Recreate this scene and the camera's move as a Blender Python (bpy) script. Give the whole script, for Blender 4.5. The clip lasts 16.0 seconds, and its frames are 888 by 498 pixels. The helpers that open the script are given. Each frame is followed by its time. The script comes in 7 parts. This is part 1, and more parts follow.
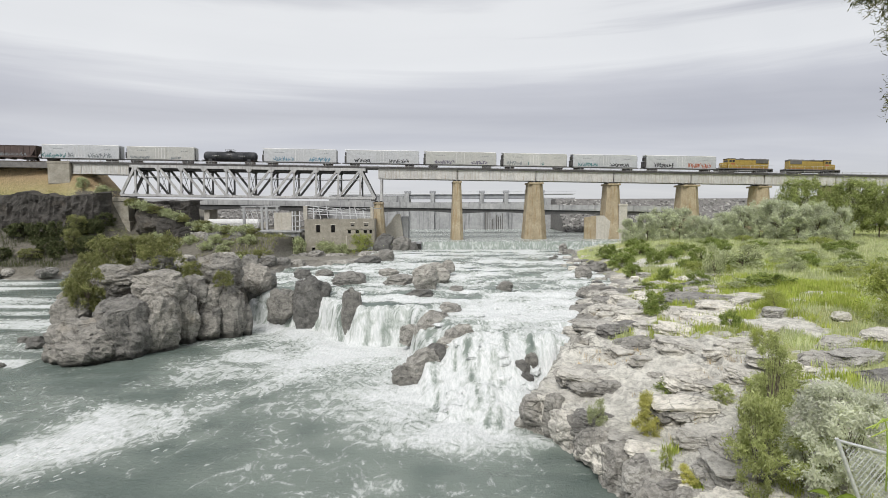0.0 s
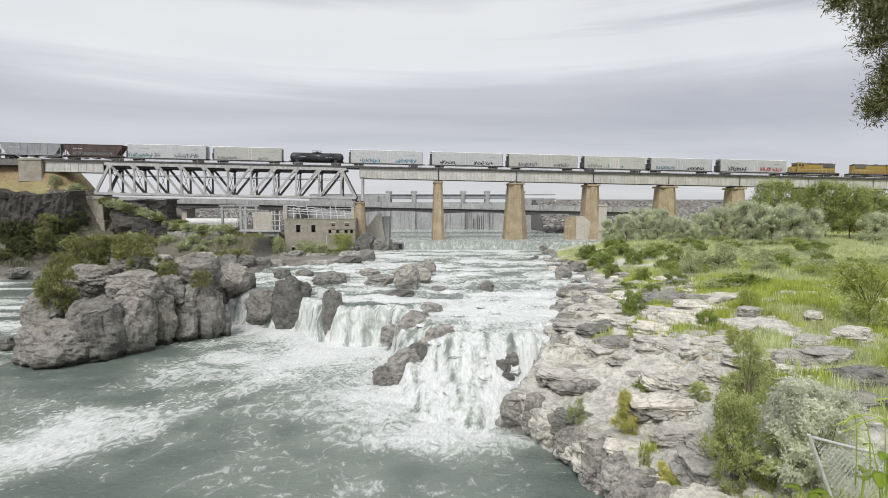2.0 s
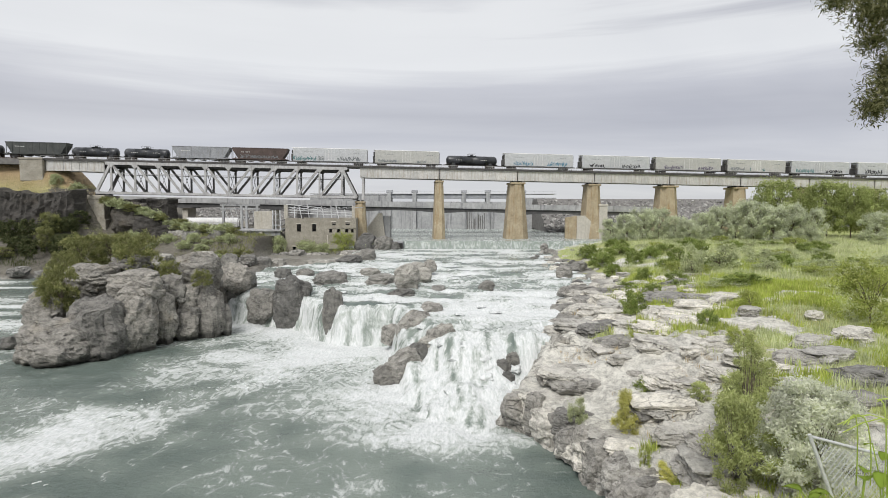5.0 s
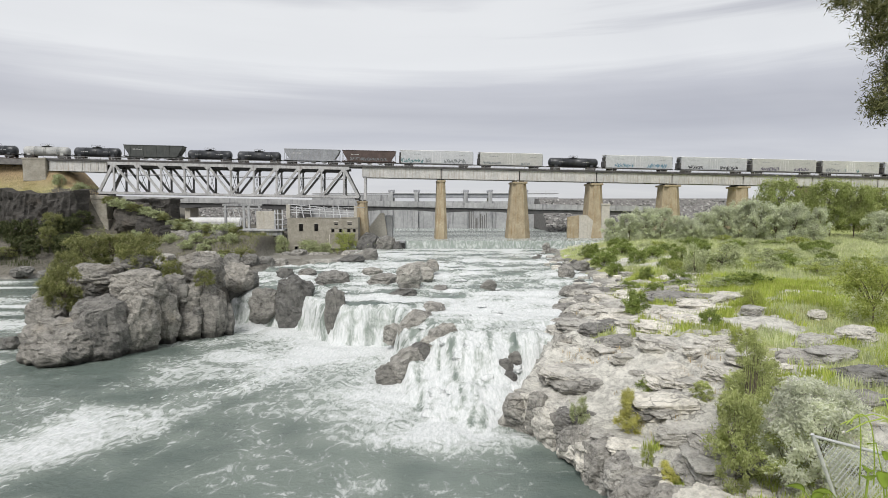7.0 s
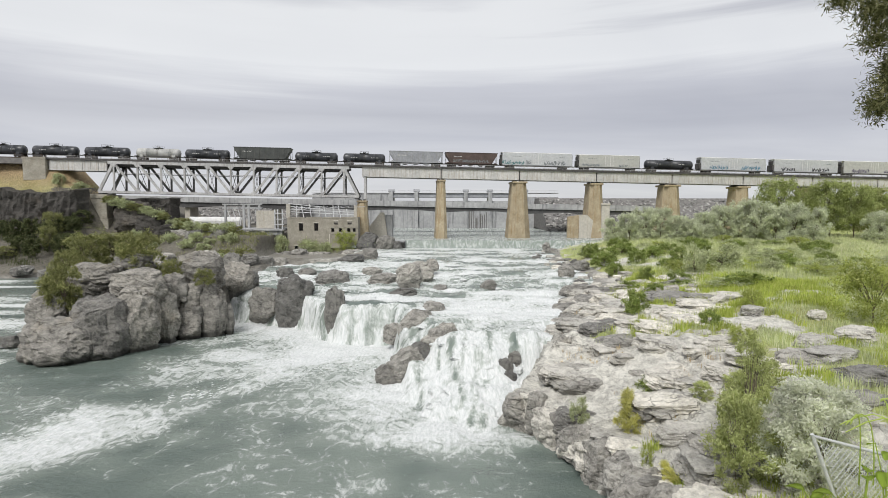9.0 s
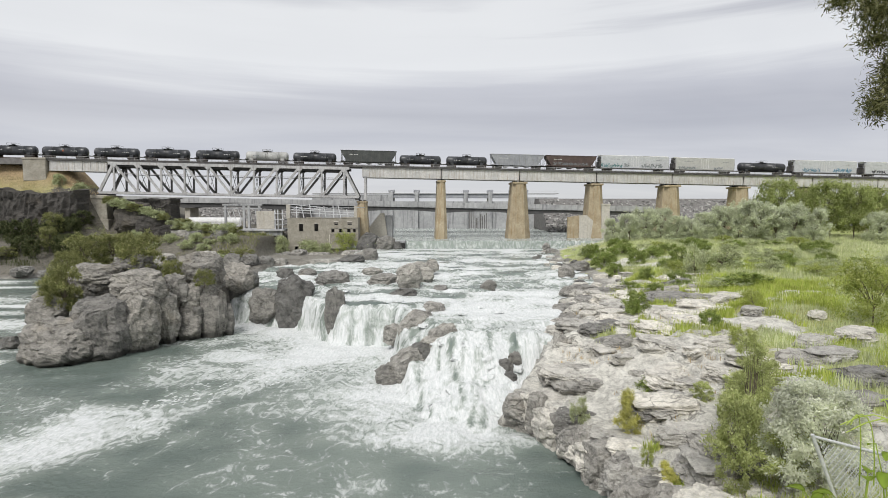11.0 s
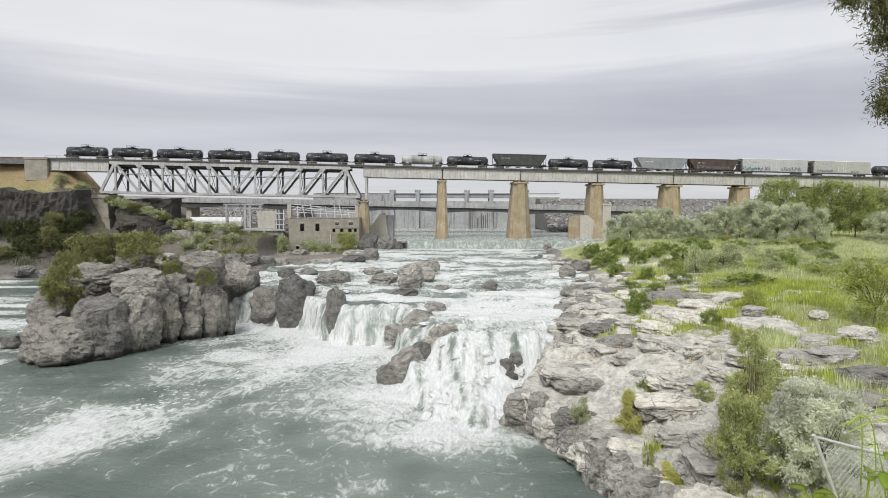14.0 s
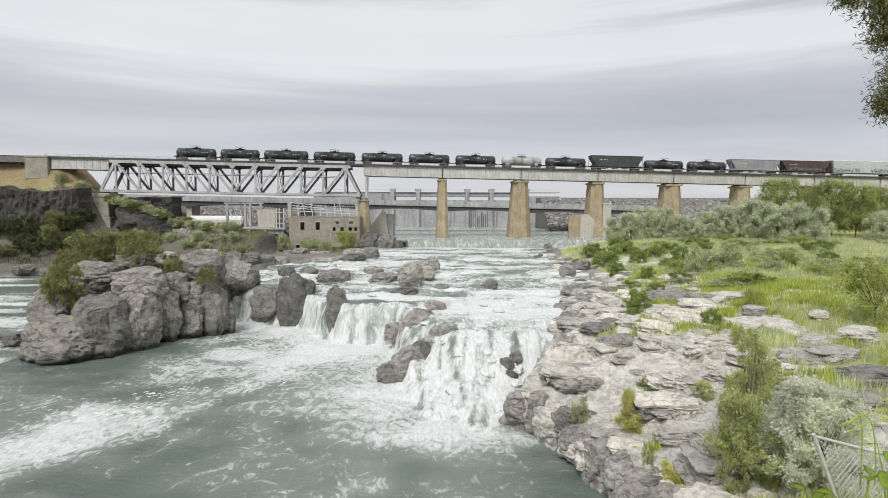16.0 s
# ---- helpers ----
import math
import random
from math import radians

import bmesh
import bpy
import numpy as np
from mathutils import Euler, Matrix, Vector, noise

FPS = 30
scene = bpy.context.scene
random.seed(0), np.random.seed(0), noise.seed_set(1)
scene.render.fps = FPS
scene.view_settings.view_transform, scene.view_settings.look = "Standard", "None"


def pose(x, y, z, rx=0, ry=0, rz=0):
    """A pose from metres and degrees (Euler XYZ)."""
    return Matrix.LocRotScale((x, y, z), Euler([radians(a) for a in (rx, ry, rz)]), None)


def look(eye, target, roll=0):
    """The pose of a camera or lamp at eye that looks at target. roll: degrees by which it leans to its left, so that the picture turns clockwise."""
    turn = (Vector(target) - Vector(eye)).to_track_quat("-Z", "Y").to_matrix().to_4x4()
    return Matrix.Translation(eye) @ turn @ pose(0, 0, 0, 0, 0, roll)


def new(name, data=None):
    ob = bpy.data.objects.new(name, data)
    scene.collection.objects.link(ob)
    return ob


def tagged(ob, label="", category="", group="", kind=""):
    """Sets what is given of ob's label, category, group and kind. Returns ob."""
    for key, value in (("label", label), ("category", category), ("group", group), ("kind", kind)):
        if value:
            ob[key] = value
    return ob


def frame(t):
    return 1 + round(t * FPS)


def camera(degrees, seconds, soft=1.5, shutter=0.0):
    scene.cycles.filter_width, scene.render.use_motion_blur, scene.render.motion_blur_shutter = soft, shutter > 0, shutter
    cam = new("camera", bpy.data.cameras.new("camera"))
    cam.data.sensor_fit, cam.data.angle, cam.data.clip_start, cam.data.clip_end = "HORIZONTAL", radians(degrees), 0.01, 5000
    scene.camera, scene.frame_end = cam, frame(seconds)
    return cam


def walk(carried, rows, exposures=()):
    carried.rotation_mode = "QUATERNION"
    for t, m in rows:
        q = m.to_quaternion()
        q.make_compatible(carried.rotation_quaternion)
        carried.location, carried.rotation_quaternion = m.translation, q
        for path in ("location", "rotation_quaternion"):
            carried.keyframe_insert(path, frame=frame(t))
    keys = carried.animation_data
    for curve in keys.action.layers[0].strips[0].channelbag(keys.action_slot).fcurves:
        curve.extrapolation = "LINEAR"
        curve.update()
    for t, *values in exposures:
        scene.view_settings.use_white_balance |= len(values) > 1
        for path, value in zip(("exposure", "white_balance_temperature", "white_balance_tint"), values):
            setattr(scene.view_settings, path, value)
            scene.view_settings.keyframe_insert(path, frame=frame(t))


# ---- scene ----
cam = camera(78, 16.0, 0.9)
walk(cam, [
    (0, pose(0, 0, 15.5, 85.962, 0.193, 1.670)),
    (0.5, pose(0, 0, 15.5, 85.977, 0.133, 0.975)),
    (1, pose(0, 0, 15.5, 85.996, 0.045, 0.447)),
    (1.5, pose(0, 0, 15.5, 85.974, -0.001, 0.011)),
    (2, pose(0, 0, 15.5, 85.963, -0.023, -0.284)),
    (2.5, pose(0, 0, 15.5, 85.959, -0.040, -0.474)),
    (3, pose(0, 0, 15.5, 85.934, -0.089, -0.505)),
    (3.5, pose(0, 0, 15.5, 85.901, -0.155, -0.436)),
    (4, pose(0, 0, 15.5, 85.908, -0.160, -0.377)),
    (6.5, pose(0, 0, 15.5, 85.886, 0.008, -0.005)),
    (7, pose(0, 0, 15.5, 85.864, -0.002, 0.000)),
    (7.5, pose(0, 0, 15.5, 85.860, 0.005, -0.001)),
    (8, pose(0, 0, 15.5, 85.844, -0.024, -0.001)),
    (8.5, pose(0, 0, 15.5, 85.829, -0.045, 0.002)),
    (9, pose(0, 0, 15.5, 85.826, -0.068, -0.001)),
    (11.5, pose(0, 0, 15.5, 85.885, -0.028, 0.021)),
    (12, pose(0, 0, 15.5, 85.894, -0.022, 0.071)),
    (12.5, pose(0, 0, 15.5, 85.902, -0.029, 0.093)),
    (13, pose(0, 0, 15.5, 85.902, -0.032, 0.097)),
    (13.5, pose(0, 0, 15.5, 85.884, -0.018, 0.103)),
    (14, pose(0, 0, 15.5, 85.858, -0.074, 0.115)),
    (14.5, pose(0, 0, 15.5, 85.846, -0.073, 0.119)),
    (15, pose(0, 0, 15.5, 85.824, -0.088, 0.127)),
    (15.5, pose(0, 0, 15.5, 85.782, -0.122, 0.140)),
    (16, pose(0, 0, 15.5, 85.744, -0.153, 0.145))
])

# ---- sky and sun ----
SUN_EL, SUN_AZ = radians(52), radians(200)
world = bpy.data.worlds.new("sky")
scene.world = world
world.use_nodes = True
wn, wl = world.node_tree.nodes, world.node_tree.links
wn.clear()


def wnode(kind, **kw):
    n = wn.new(kind)
    for key, value in kw.items():
        n.inputs[key].default_value = value
    return n


w_out = wn.new("ShaderNodeOutputWorld")
w_sky = wn.new("ShaderNodeTexSky")
w_sky.sky_type, w_sky.sun_disc = "NISHITA", False
w_sky.sun_elevation, w_sky.sun_rotation = SUN_EL, SUN_AZ
w_bg_clear = wn.new("ShaderNodeBackground")
w_bg_clear.inputs["Strength"].default_value = 0.07
wl.new(w_sky.outputs[0], w_bg_clear.inputs["Color"])
# a broken overcast: a flat layer of cloud seen in perspective
w_tc = wn.new("ShaderNodeTexCoord")
w_sep = wn.new("ShaderNodeSeparateXYZ")
wl.new(w_tc.outputs["Generated"], w_sep.inputs[0])
w_up = wn.new("ShaderNodeMath"); w_up.operation = "MAXIMUM"; w_up.inputs[1].default_value = 0.0
wl.new(w_sep.outputs["Z"], w_up.inputs[0])
w_den = wn.new("ShaderNodeMath"); w_den.operation = "ADD"; w_den.inputs[1].default_value = 0.09
wl.new(w_up.outputs[0], w_den.inputs[0])
w_px = wn.new("ShaderNodeMath"); w_px.operation = "DIVIDE"
wl.new(w_sep.outputs["X"], w_px.inputs[0]); wl.new(w_den.outputs[0], w_px.inputs[1])
w_py = wn.new("ShaderNodeMath"); w_py.operation = "DIVIDE"
wl.new(w_sep.outputs["Y"], w_py.inputs[0]); wl.new(w_den.outputs[0], w_py.inputs[1])
w_com = wn.new("ShaderNodeCombineXYZ")
wl.new(w_px.outputs[0], w_com.inputs[0]); wl.new(w_py.outputs[0], w_com.inputs[1])
w_map = wn.new("ShaderNodeMapping")
w_map.inputs["Location"].default_value = (0.15, 0.95, 0)
w_map.inputs["Scale"].default_value = (0.36, 0.62, 1)
wl.new(w_com.outputs[0], w_map.inputs["Vector"])
w_n1 = wnode("ShaderNodeTexNoise", Scale=0.62, Detail=5.0, Roughness=0.52, Distortion=0.5)
wl.new(w_map.outputs[0], w_n1.inputs["Vector"])
w_r1 = wn.new("ShaderNodeValToRGB")
w_r1.color_ramp.elements[0].position, w_r1.color_ramp.elements[0].color = 0.40, (0.53, 0.55, 0.625, 1)
w_r1.color_ramp.elements[1].position, w_r1.color_ramp.elements[1].color = 0.56, (0.92, 0.925, 0.94, 1)
wl.new(w_n1.outputs["Fac"], w_r1.inputs["Fac"])
# layers of stratus by height above the horizon, their edges ragged
w_n2 = wnode("ShaderNodeTexNoise", Scale=1.5, Detail=6.0, Roughness=0.55, Distortion=0.3)
w_map2 = wn.new("ShaderNodeMapping")
w_map2.inputs["Location"].default_value = (1.7, 0.3, 0)
w_map2.inputs["Scale"].default_value = (0.55, 0.5, 9.0)
wl.new(w_tc.outputs["Generated"], w_map2.inputs["Vector"])
wl.new(w_map2.outputs[0], w_n2.inputs["Vector"])
w_warp = wn.new("ShaderNodeMath"); w_warp.operation = "MULTIPLY_ADD"
w_warp.inputs[1].default_value, w_warp.inputs[2].default_value = 0.21, -0.105
wl.new(w_n2.outputs["Fac"], w_warp.inputs[0])
w_alt = wn.new("ShaderNodeMath"); w_alt.operation = "ADD"
wl.new(w_up.outputs[0], w_alt.inputs[0]); wl.new(w_warp.outputs[0], w_alt.inputs[1])
w_r2 = wn.new("ShaderNodeValToRGB")
for k_ in range(6):
    w_r2.color_ramp.elements.new(0.5)
for e_, (p_, v_) in zip(w_r2.color_ramp.elements, ((0.0, 0.74), (0.09, 0.66), (0.16, 0.53), (0.205, 0.62), (0.25, 0.93), (0.295, 0.90), (0.335, 0.50), (0.42, 0.78))):
    e_.position, e_.color = p_, (v_ * 0.985, v_, v_ + (0.06 if v_ < 0.7 else 0.02), 1)
wl.new(w_alt.outputs[0], w_r2.inputs["Fac"])
w_lay = wn.new("ShaderNodeMix"); w_lay.data_type = "RGBA"
w_lay.inputs["Factor"].default_value = 0.78
wl.new(w_r1.outputs[0], w_lay.inputs["A"]); wl.new(w_r2.outputs[0], w_lay.inputs["B"])
w_bg_cloud = wn.new("ShaderNodeBackground")
w_bg_cloud.inputs["Strength"].default_value = 0.96
wl.new(w_lay.outputs["Result"], w_bg_cloud.inputs["Color"])
w_mix = wn.new("ShaderNodeMixShader")
w_mix.inputs[0].default_value = 0.9
wl.new(w_bg_clear.outputs[0], w_mix.inputs[1]); wl.new(w_bg_cloud.outputs[0], w_mix.inputs[2])
wl.new(w_mix.outputs[0], w_out.inputs["Surface"])

sun = bpy.data.lights.new("sun", "SUN")
sun.energy, sun.angle, sun.color = 2.9, radians(24), (1.0, 0.975, 0.94)
sun_ob = new("sun", sun)
sun_ob.matrix_world = look((-60, -120, 200), (0, 40, 0))
scene.view_settings.exposure = 0.0


# ---- noise in numpy, for heights and masks ----
def vnoise(x, y, seed=0):
    """Smooth value noise from 0 to 1."""
    x, y = np.asarray(x, float), np.asarray(y, float)
    xi, yi = np.floor(x).astype(np.int64), np.floor(y).astype(np.int64)
    fx, fy = x - xi, y - yi
    fx, fy = fx * fx * (3 - 2 * fx), fy * fy * (3 - 2 * fy)

    def rnd(a, b):
        n = (a * 374761393 + b * 668265263 + seed * 974711) & 0x7FFFFFFF
        n = ((n ^ (n >> 13)) * 1274126177) & 0x7FFFFFFF
        return ((n ^ (n >> 16)) & 0xFFFF) / 65535.0
    a, b, c, d = rnd(xi, yi), rnd(xi + 1, yi), rnd(xi, yi + 1), rnd(xi + 1, yi + 1)
    return (a * (1 - fx) + b * fx) * (1 - fy) + (c * (1 - fx) + d * fx) * fy


def fbm(x, y, octaves=4, seed=0, gain=0.5):
    total, amp, norm = 0.0, 1.0, 0.0
    for i in range(octaves):
        total = total + amp * vnoise(np.asarray(x) * 2 ** i + 17.3 * i, np.asarray(y) * 2 ** i - 9.1 * i, seed + i)
        norm += amp
        amp *= gain
    return total / norm


def sstep(a, b, x):
    t = np.clip((np.asarray(x, float) - a) / (b - a), 0, 1)
    return t * t * (3 - 2 * t)


def along(v, pairs):
    """Piecewise linear through pairs (v, value)."""
    return np.interp(v, [p[0] for p in pairs], [p[1] for p in pairs])


# ---- materials ----
def material(name):
    m = bpy.data.materials.new(name)
    m.use_nodes = True
    nt = m.node_tree
    return m, nt.nodes, nt.links, nt.nodes["Principled BSDF"]


def noise_node(N, L, scale, detail=5.0, rough=0.55, coords=None, stretch=None, dist=0.0):
    if coords is None:
        tc = N.new("ShaderNodeTexCoord")
        coords = tc.outputs["Object"]
    if stretch:
        mp = N.new("ShaderNodeMapping")
        mp.inputs["Scale"].default_value = stretch
        L.new(coords, mp.inputs["Vector"])
        coords = mp.outputs[0]
    n = N.new("ShaderNodeTexNoise")
    n.inputs["Scale"].default_value, n.inputs["Detail"].default_value = scale, detail
    n.inputs["Roughness"].default_value, n.inputs["Distortion"].default_value = rough, dist
    L.new(coords, n.inputs["Vector"])
    return n.outputs["Fac"]


def ramp(N, L, fac, stops):
    r = N.new("ShaderNodeValToRGB")
    while len(r.color_ramp.elements) < len(stops):
        r.color_ramp.elements.new(0.5)
    for e, (p, c) in zip(r.color_ramp.elements, stops):
        e.position = p
        e.color = (*c, 1) if len(c) == 3 else c
    L.new(fac, r.inputs["Fac"])
    return r.outputs["Color"]


def mixc(N, L, fac, a, b, blend="MIX"):
    m = N.new("ShaderNodeMix")
    m.data_type, m.blend_type = "RGBA", blend
    for sock, v in ((m.inputs["Factor"], fac), (m.inputs["A"], a), (m.inputs["B"], b)):
        if hasattr(v, "links"):
            L.new(v, sock)
        elif isinstance(v, tuple):
            sock.default_value = (*v, 1) if len(v) == 3 else v
        else:
            sock.default_value = v
    return m.outputs["Result"]


def mathn(N, L, op, a, b=0.0):
    m = N.new("ShaderNodeMath")
    m.operation = op
    for sock, v in ((m.inputs[0], a), (m.inputs[1], b)):
        if hasattr(v, "links"):
            L.new(v, sock)
        else:
            sock.default_value = v
    return m.outputs[0]


def bump(N, L, P, height, strength=0.4, dist=0.1):
    b = N.new("ShaderNodeBump")
    b.inputs["Strength"].default_value, b.inputs["Distance"].default_value = strength, dist
    L.new(height, b.inputs["Height"])
    L.new(b.outputs[0], P.inputs["Normal"])
    return b


def worn(name, c1, c2, scale=0.6, rough=0.75, metal=0.0, stain=None, stain_amt=0.5, streak=False, relief=0.03, fine=6.0):
    """A two-scale surface: broad variation from c1 to c2, fine grain, and stains or run-down streaks."""
    m, N, L, P = material(name)
    big = noise_node(N, L, scale, 4)
    small = noise_node(N, L, scale * fine, 6, 0.65)
    col = ramp(N, L, big, [(0.32, c1), (0.68, c2)])
    grain = ramp(N, L, small, [(0.25, (0.72,) * 3), (0.75, (1.16,) * 3)])
    col = mixc(N, L, 1.0, col, grain, "MULTIPLY")
    if stain:
        st = noise_node(N, L, scale * 2.2, 5, 0.6, None, (3.0, 3.0, 0.25) if streak else None)
        sf = ramp(N, L, st, [(0.52, (0, 0, 0)), (0.70, (stain_amt,) * 3)])
        col = mixc(N, L, sf, col, stain)
    info = N.new("ShaderNodeObjectInfo")
    var = ramp(N, L, info.outputs["Random"], [(0.0, (0.9,) * 3), (1.0, (1.08,) * 3)])
    col = mixc(N, L, 1.0, col, var, "MULTIPLY")
    L.new(col, P.inputs["Base Color"])
    P.inputs["Roughness"].default_value, P.inputs["Metallic"].default_value = rough, metal
    bump(N, L, P, small, 0.5, relief)
    return m


def rock_material(name, light, dark, rust, wet=False, waterline=None):
    m, N, L, P = material(name)
    geo = N.new("ShaderNodeNewGeometry")
    pos = geo.outputs["Position"]
    big = noise_node(N, L, 0.30, 5, 0.6, pos)
    mid = noise_node(N, L, 1.2, 10, 0.74, pos, (1, 1, 1.7), 0.4)
    fine = noise_node(N, L, 7.0, 7, 0.75, pos)
    tone = mathn(N, L, "ADD", mathn(N, L, "MULTIPLY", mid, 0.72), mathn(N, L, "MULTIPLY", fine, 0.28))
    col = ramp(N, L, tone, [(0.36, dark), (0.455, tuple(0.5 * a + 0.5 * c for a, c in zip(light, dark))), (0.55, light), (0.68, tuple(min(1, 1.18 * a) for a in light))])
    col = mixc(N, L, ramp(N, L, big, [(0.55, (0, 0, 0)), (0.72, (0.3,) * 3)]), col, rust)
    lich = noise_node(N, L, 2.6, 6, 0.7, pos)
    col = mixc(N, L, ramp(N, L, lich, [(0.60, (0, 0, 0)), (0.68, (0.55,) * 3)]), col, tuple(0.45 * a for a in dark))
    # a net of open joints, wavering
    wob = N.new("ShaderNodeTexNoise")
    wob.inputs["Scale"].default_value, wob.inputs["Detail"].default_value = 0.8, 5.0
    L.new(pos, wob.inputs["Vector"])
    shift = N.new("ShaderNodeVectorMath"); shift.operation = "MULTIPLY_ADD"
    shift.inputs[1].default_value = (2.2, 2.2, 1.2)
    L.new(wob.outputs["Color"], shift.inputs[0]); L.new(pos, shift.inputs[2])
    flat_ = N.new("ShaderNodeMapping"); flat_.inputs["Scale"].default_value = (0.30, 0.42, 0.85)
    L.new(shift.outputs[0], flat_.inputs["Vector"])
    vor = N.new("ShaderNodeTexVoronoi"); vor.feature = "DISTANCE_TO_EDGE"
    vor.inputs["Scale"].default_value = 1.0
    L.new(flat_.outputs[0], vor.inputs["Vector"])
    joint = ramp(N, L, vor.outputs["Distance"], [(0.0, (1, 1, 1)), (0.026, (0, 0, 0))])
    joint = mathn(N, L, "MULTIPLY", joint, ramp(N, L, big, [(0.46, (0, 0, 0)), (0.60, (1, 1, 1))]))
    col = mixc(N, L, mathn(N, L, "MULTIPLY", joint, 0.5), col, tuple(0.4 * a for a in dark))
    info = N.new("ShaderNodeObjectInfo")
    col = mixc(N, L, 1.0, col, ramp(N, L, info.outputs["Random"], [(0.0, (0.70, 0.70, 0.70)), (1.0, (1.24, 1.22, 1.18))]), "MULTIPLY")
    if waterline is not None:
        # wet rock, with the shadow at its foot painted in, up to a ragged line
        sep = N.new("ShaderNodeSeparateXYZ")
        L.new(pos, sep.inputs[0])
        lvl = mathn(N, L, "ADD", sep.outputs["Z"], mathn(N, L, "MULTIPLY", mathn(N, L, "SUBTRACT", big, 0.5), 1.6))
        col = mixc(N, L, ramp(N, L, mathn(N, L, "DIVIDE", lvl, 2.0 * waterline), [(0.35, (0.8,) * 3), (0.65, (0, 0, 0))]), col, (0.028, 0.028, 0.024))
    L.new(col, P.inputs["Base Color"])
    P.inputs["Roughness"].default_value = 0.42 if wet else 0.88
    h = mathn(N, L, "ADD", mathn(N, L, "MULTIPLY", mid, 1.0), mathn(N, L, "MULTIPLY", fine, 0.3))
    h = mathn(N, L, "SUBTRACT", h, mathn(N, L, "MULTIPLY", joint, 0.5))
    bump(N, L, P, h, 0.9, 0.26)
    return m, N, L, P, col


M_ROCK = rock_material("basalt", (0.375, 0.365, 0.34), (0.066, 0.063, 0.058), (0.33, 0.285, 0.215))[0]
M_WETROCK = rock_material("wet_basalt", (0.21, 0.205, 0.19), (0.052, 0.051, 0.049), (0.18, 0.165, 0.135), True)[0]
M_CLIFF = rock_material("dark_cliff_basalt", (0.095, 0.088, 0.079), (0.03, 0.029, 0.027), (0.14, 0.11, 0.08))[0]
M_CONCRETE = worn("weathered_concrete", (0.31, 0.25, 0.16), (0.43, 0.365, 0.255), 0.35, 0.9, 0, (0.27, 0.18, 0.085), 0.85, True)
M_DAMCON = worn("grey_dam_concrete", (0.33, 0.335, 0.34), (0.45, 0.455, 0.455), 0.12, 0.9, 0, (0.13, 0.13, 0.14), 0.8, True)
M_PALECON = worn("pale_concrete", (0.46, 0.435, 0.38), (0.54, 0.51, 0.45), 0.3, 0.9, 0, (0.33, 0.28, 0.2), 0.4, True)
M_STEEL = worn("silver_painted_steel", (0.37, 0.37, 0.37), (0.50, 0.495, 0.49), 0.5, 0.6, 0.1, (0.16, 0.12, 0.10), 0.6, True)
M_DARKSTEEL = worn("dark_steel", (0.05, 0.048, 0.048), (0.10, 0.095, 0.09), 0.7, 0.7, 0.2)
M_GIRDER = worn("faded_girder_paint", (0.44, 0.435, 0.42), (0.56, 0.55, 0.525), 0.35, 0.75, 0.0, (0.27, 0.20, 0.13), 0.7, True)
M_DECK = worn("dark_bridge_deck", (0.07, 0.066, 0.06), (0.13, 0.12, 0.11), 0.8, 0.85)
M_BRICK = worn("buff_stucco_brick", (0.27, 0.25, 0.205), (0.38, 0.355, 0.30), 0.5, 0.95, 0, (0.20, 0.17, 0.14), 0.6, False)
# near-black colour holds the shade inside openings
M_DARKIN = worn("shaded_interior", (0.02, 0.02, 0.02), (0.04, 0.037, 0.034), 1.0, 0.9)
M_WHITE = worn("dull_white_paint", (0.74, 0.74, 0.73), (0.82, 0.82, 0.81), 0.5, 0.5, 0, (0.45, 0.42, 0.38), 0.35, True)
M_ROADDECK = worn("dark_road_girder", (0.06, 0.06, 0.062), (0.10, 0.10, 0.10), 0.3, 0.8)
M_RIPRAP = worn("grey_riprap", (0.13, 0.125, 0.12), (0.22, 0.21, 0.20), 0.9, 0.95)
M_REEFER = worn("white_reefer_paint", (0.44, 0.45, 0.465), (0.50, 0.51, 0.525), 0.4, 0.5, 0, (0.42, 0.38, 0.33), 0.16, True)
M_REEFER_CREAM = worn("cream_reefer_paint", (0.45, 0.45, 0.43), (0.51, 0.505, 0.48), 0.4, 0.5, 0, (0.40, 0.35, 0.28), 0.2, True)
M_TANK = worn("black_tank_paint", (0.026, 0.028, 0.033), (0.055, 0.058, 0.065), 0.6, 0.38, 0, (0.10, 0.095, 0.085), 0.5, True)
M_TANKGREY = worn("pale_grey_tank_paint", (0.36, 0.36, 0.35), (0.46, 0.46, 0.44), 0.5, 0.5, 0, (0.22, 0.2, 0.17), 0.55, True)
M_HOPGREY = worn("grey_hopper_paint", (0.26, 0.27, 0.29), (0.36, 0.37, 0.39), 0.5, 0.6, 0, (0.18, 0.15, 0.12), 0.5, True)
M_HOPBROWN = worn("oxide_brown_paint", (0.065, 0.044, 0.038), (0.11, 0.076, 0.066), 0.6, 0.7, 0, (0.05, 0.04, 0.035), 0.5, True)
M_HOPDARK = worn("dark_green_hopper_paint", (0.035, 0.04, 0.038), (0.07, 0.075, 0.07), 0.6, 0.6, 0, (0.12, 0.11, 0.1), 0.5, True)
M_YELLOW = worn("armour_yellow_paint", (0.29, 0.20, 0.045), (0.38, 0.27, 0.065), 0.6, 0.45, 0, (0.25, 0.16, 0.05), 0.4, True)
M_LOCOGREY = worn("dark_grey_loco_paint", (0.09, 0.085, 0.08), (0.16, 0.15, 0.14), 0.6, 0.55)
M_RUST = worn("rusty_wheel_steel", (0.06, 0.045, 0.038), (0.12, 0.09, 0.075), 2.0, 0.7, 0.4)
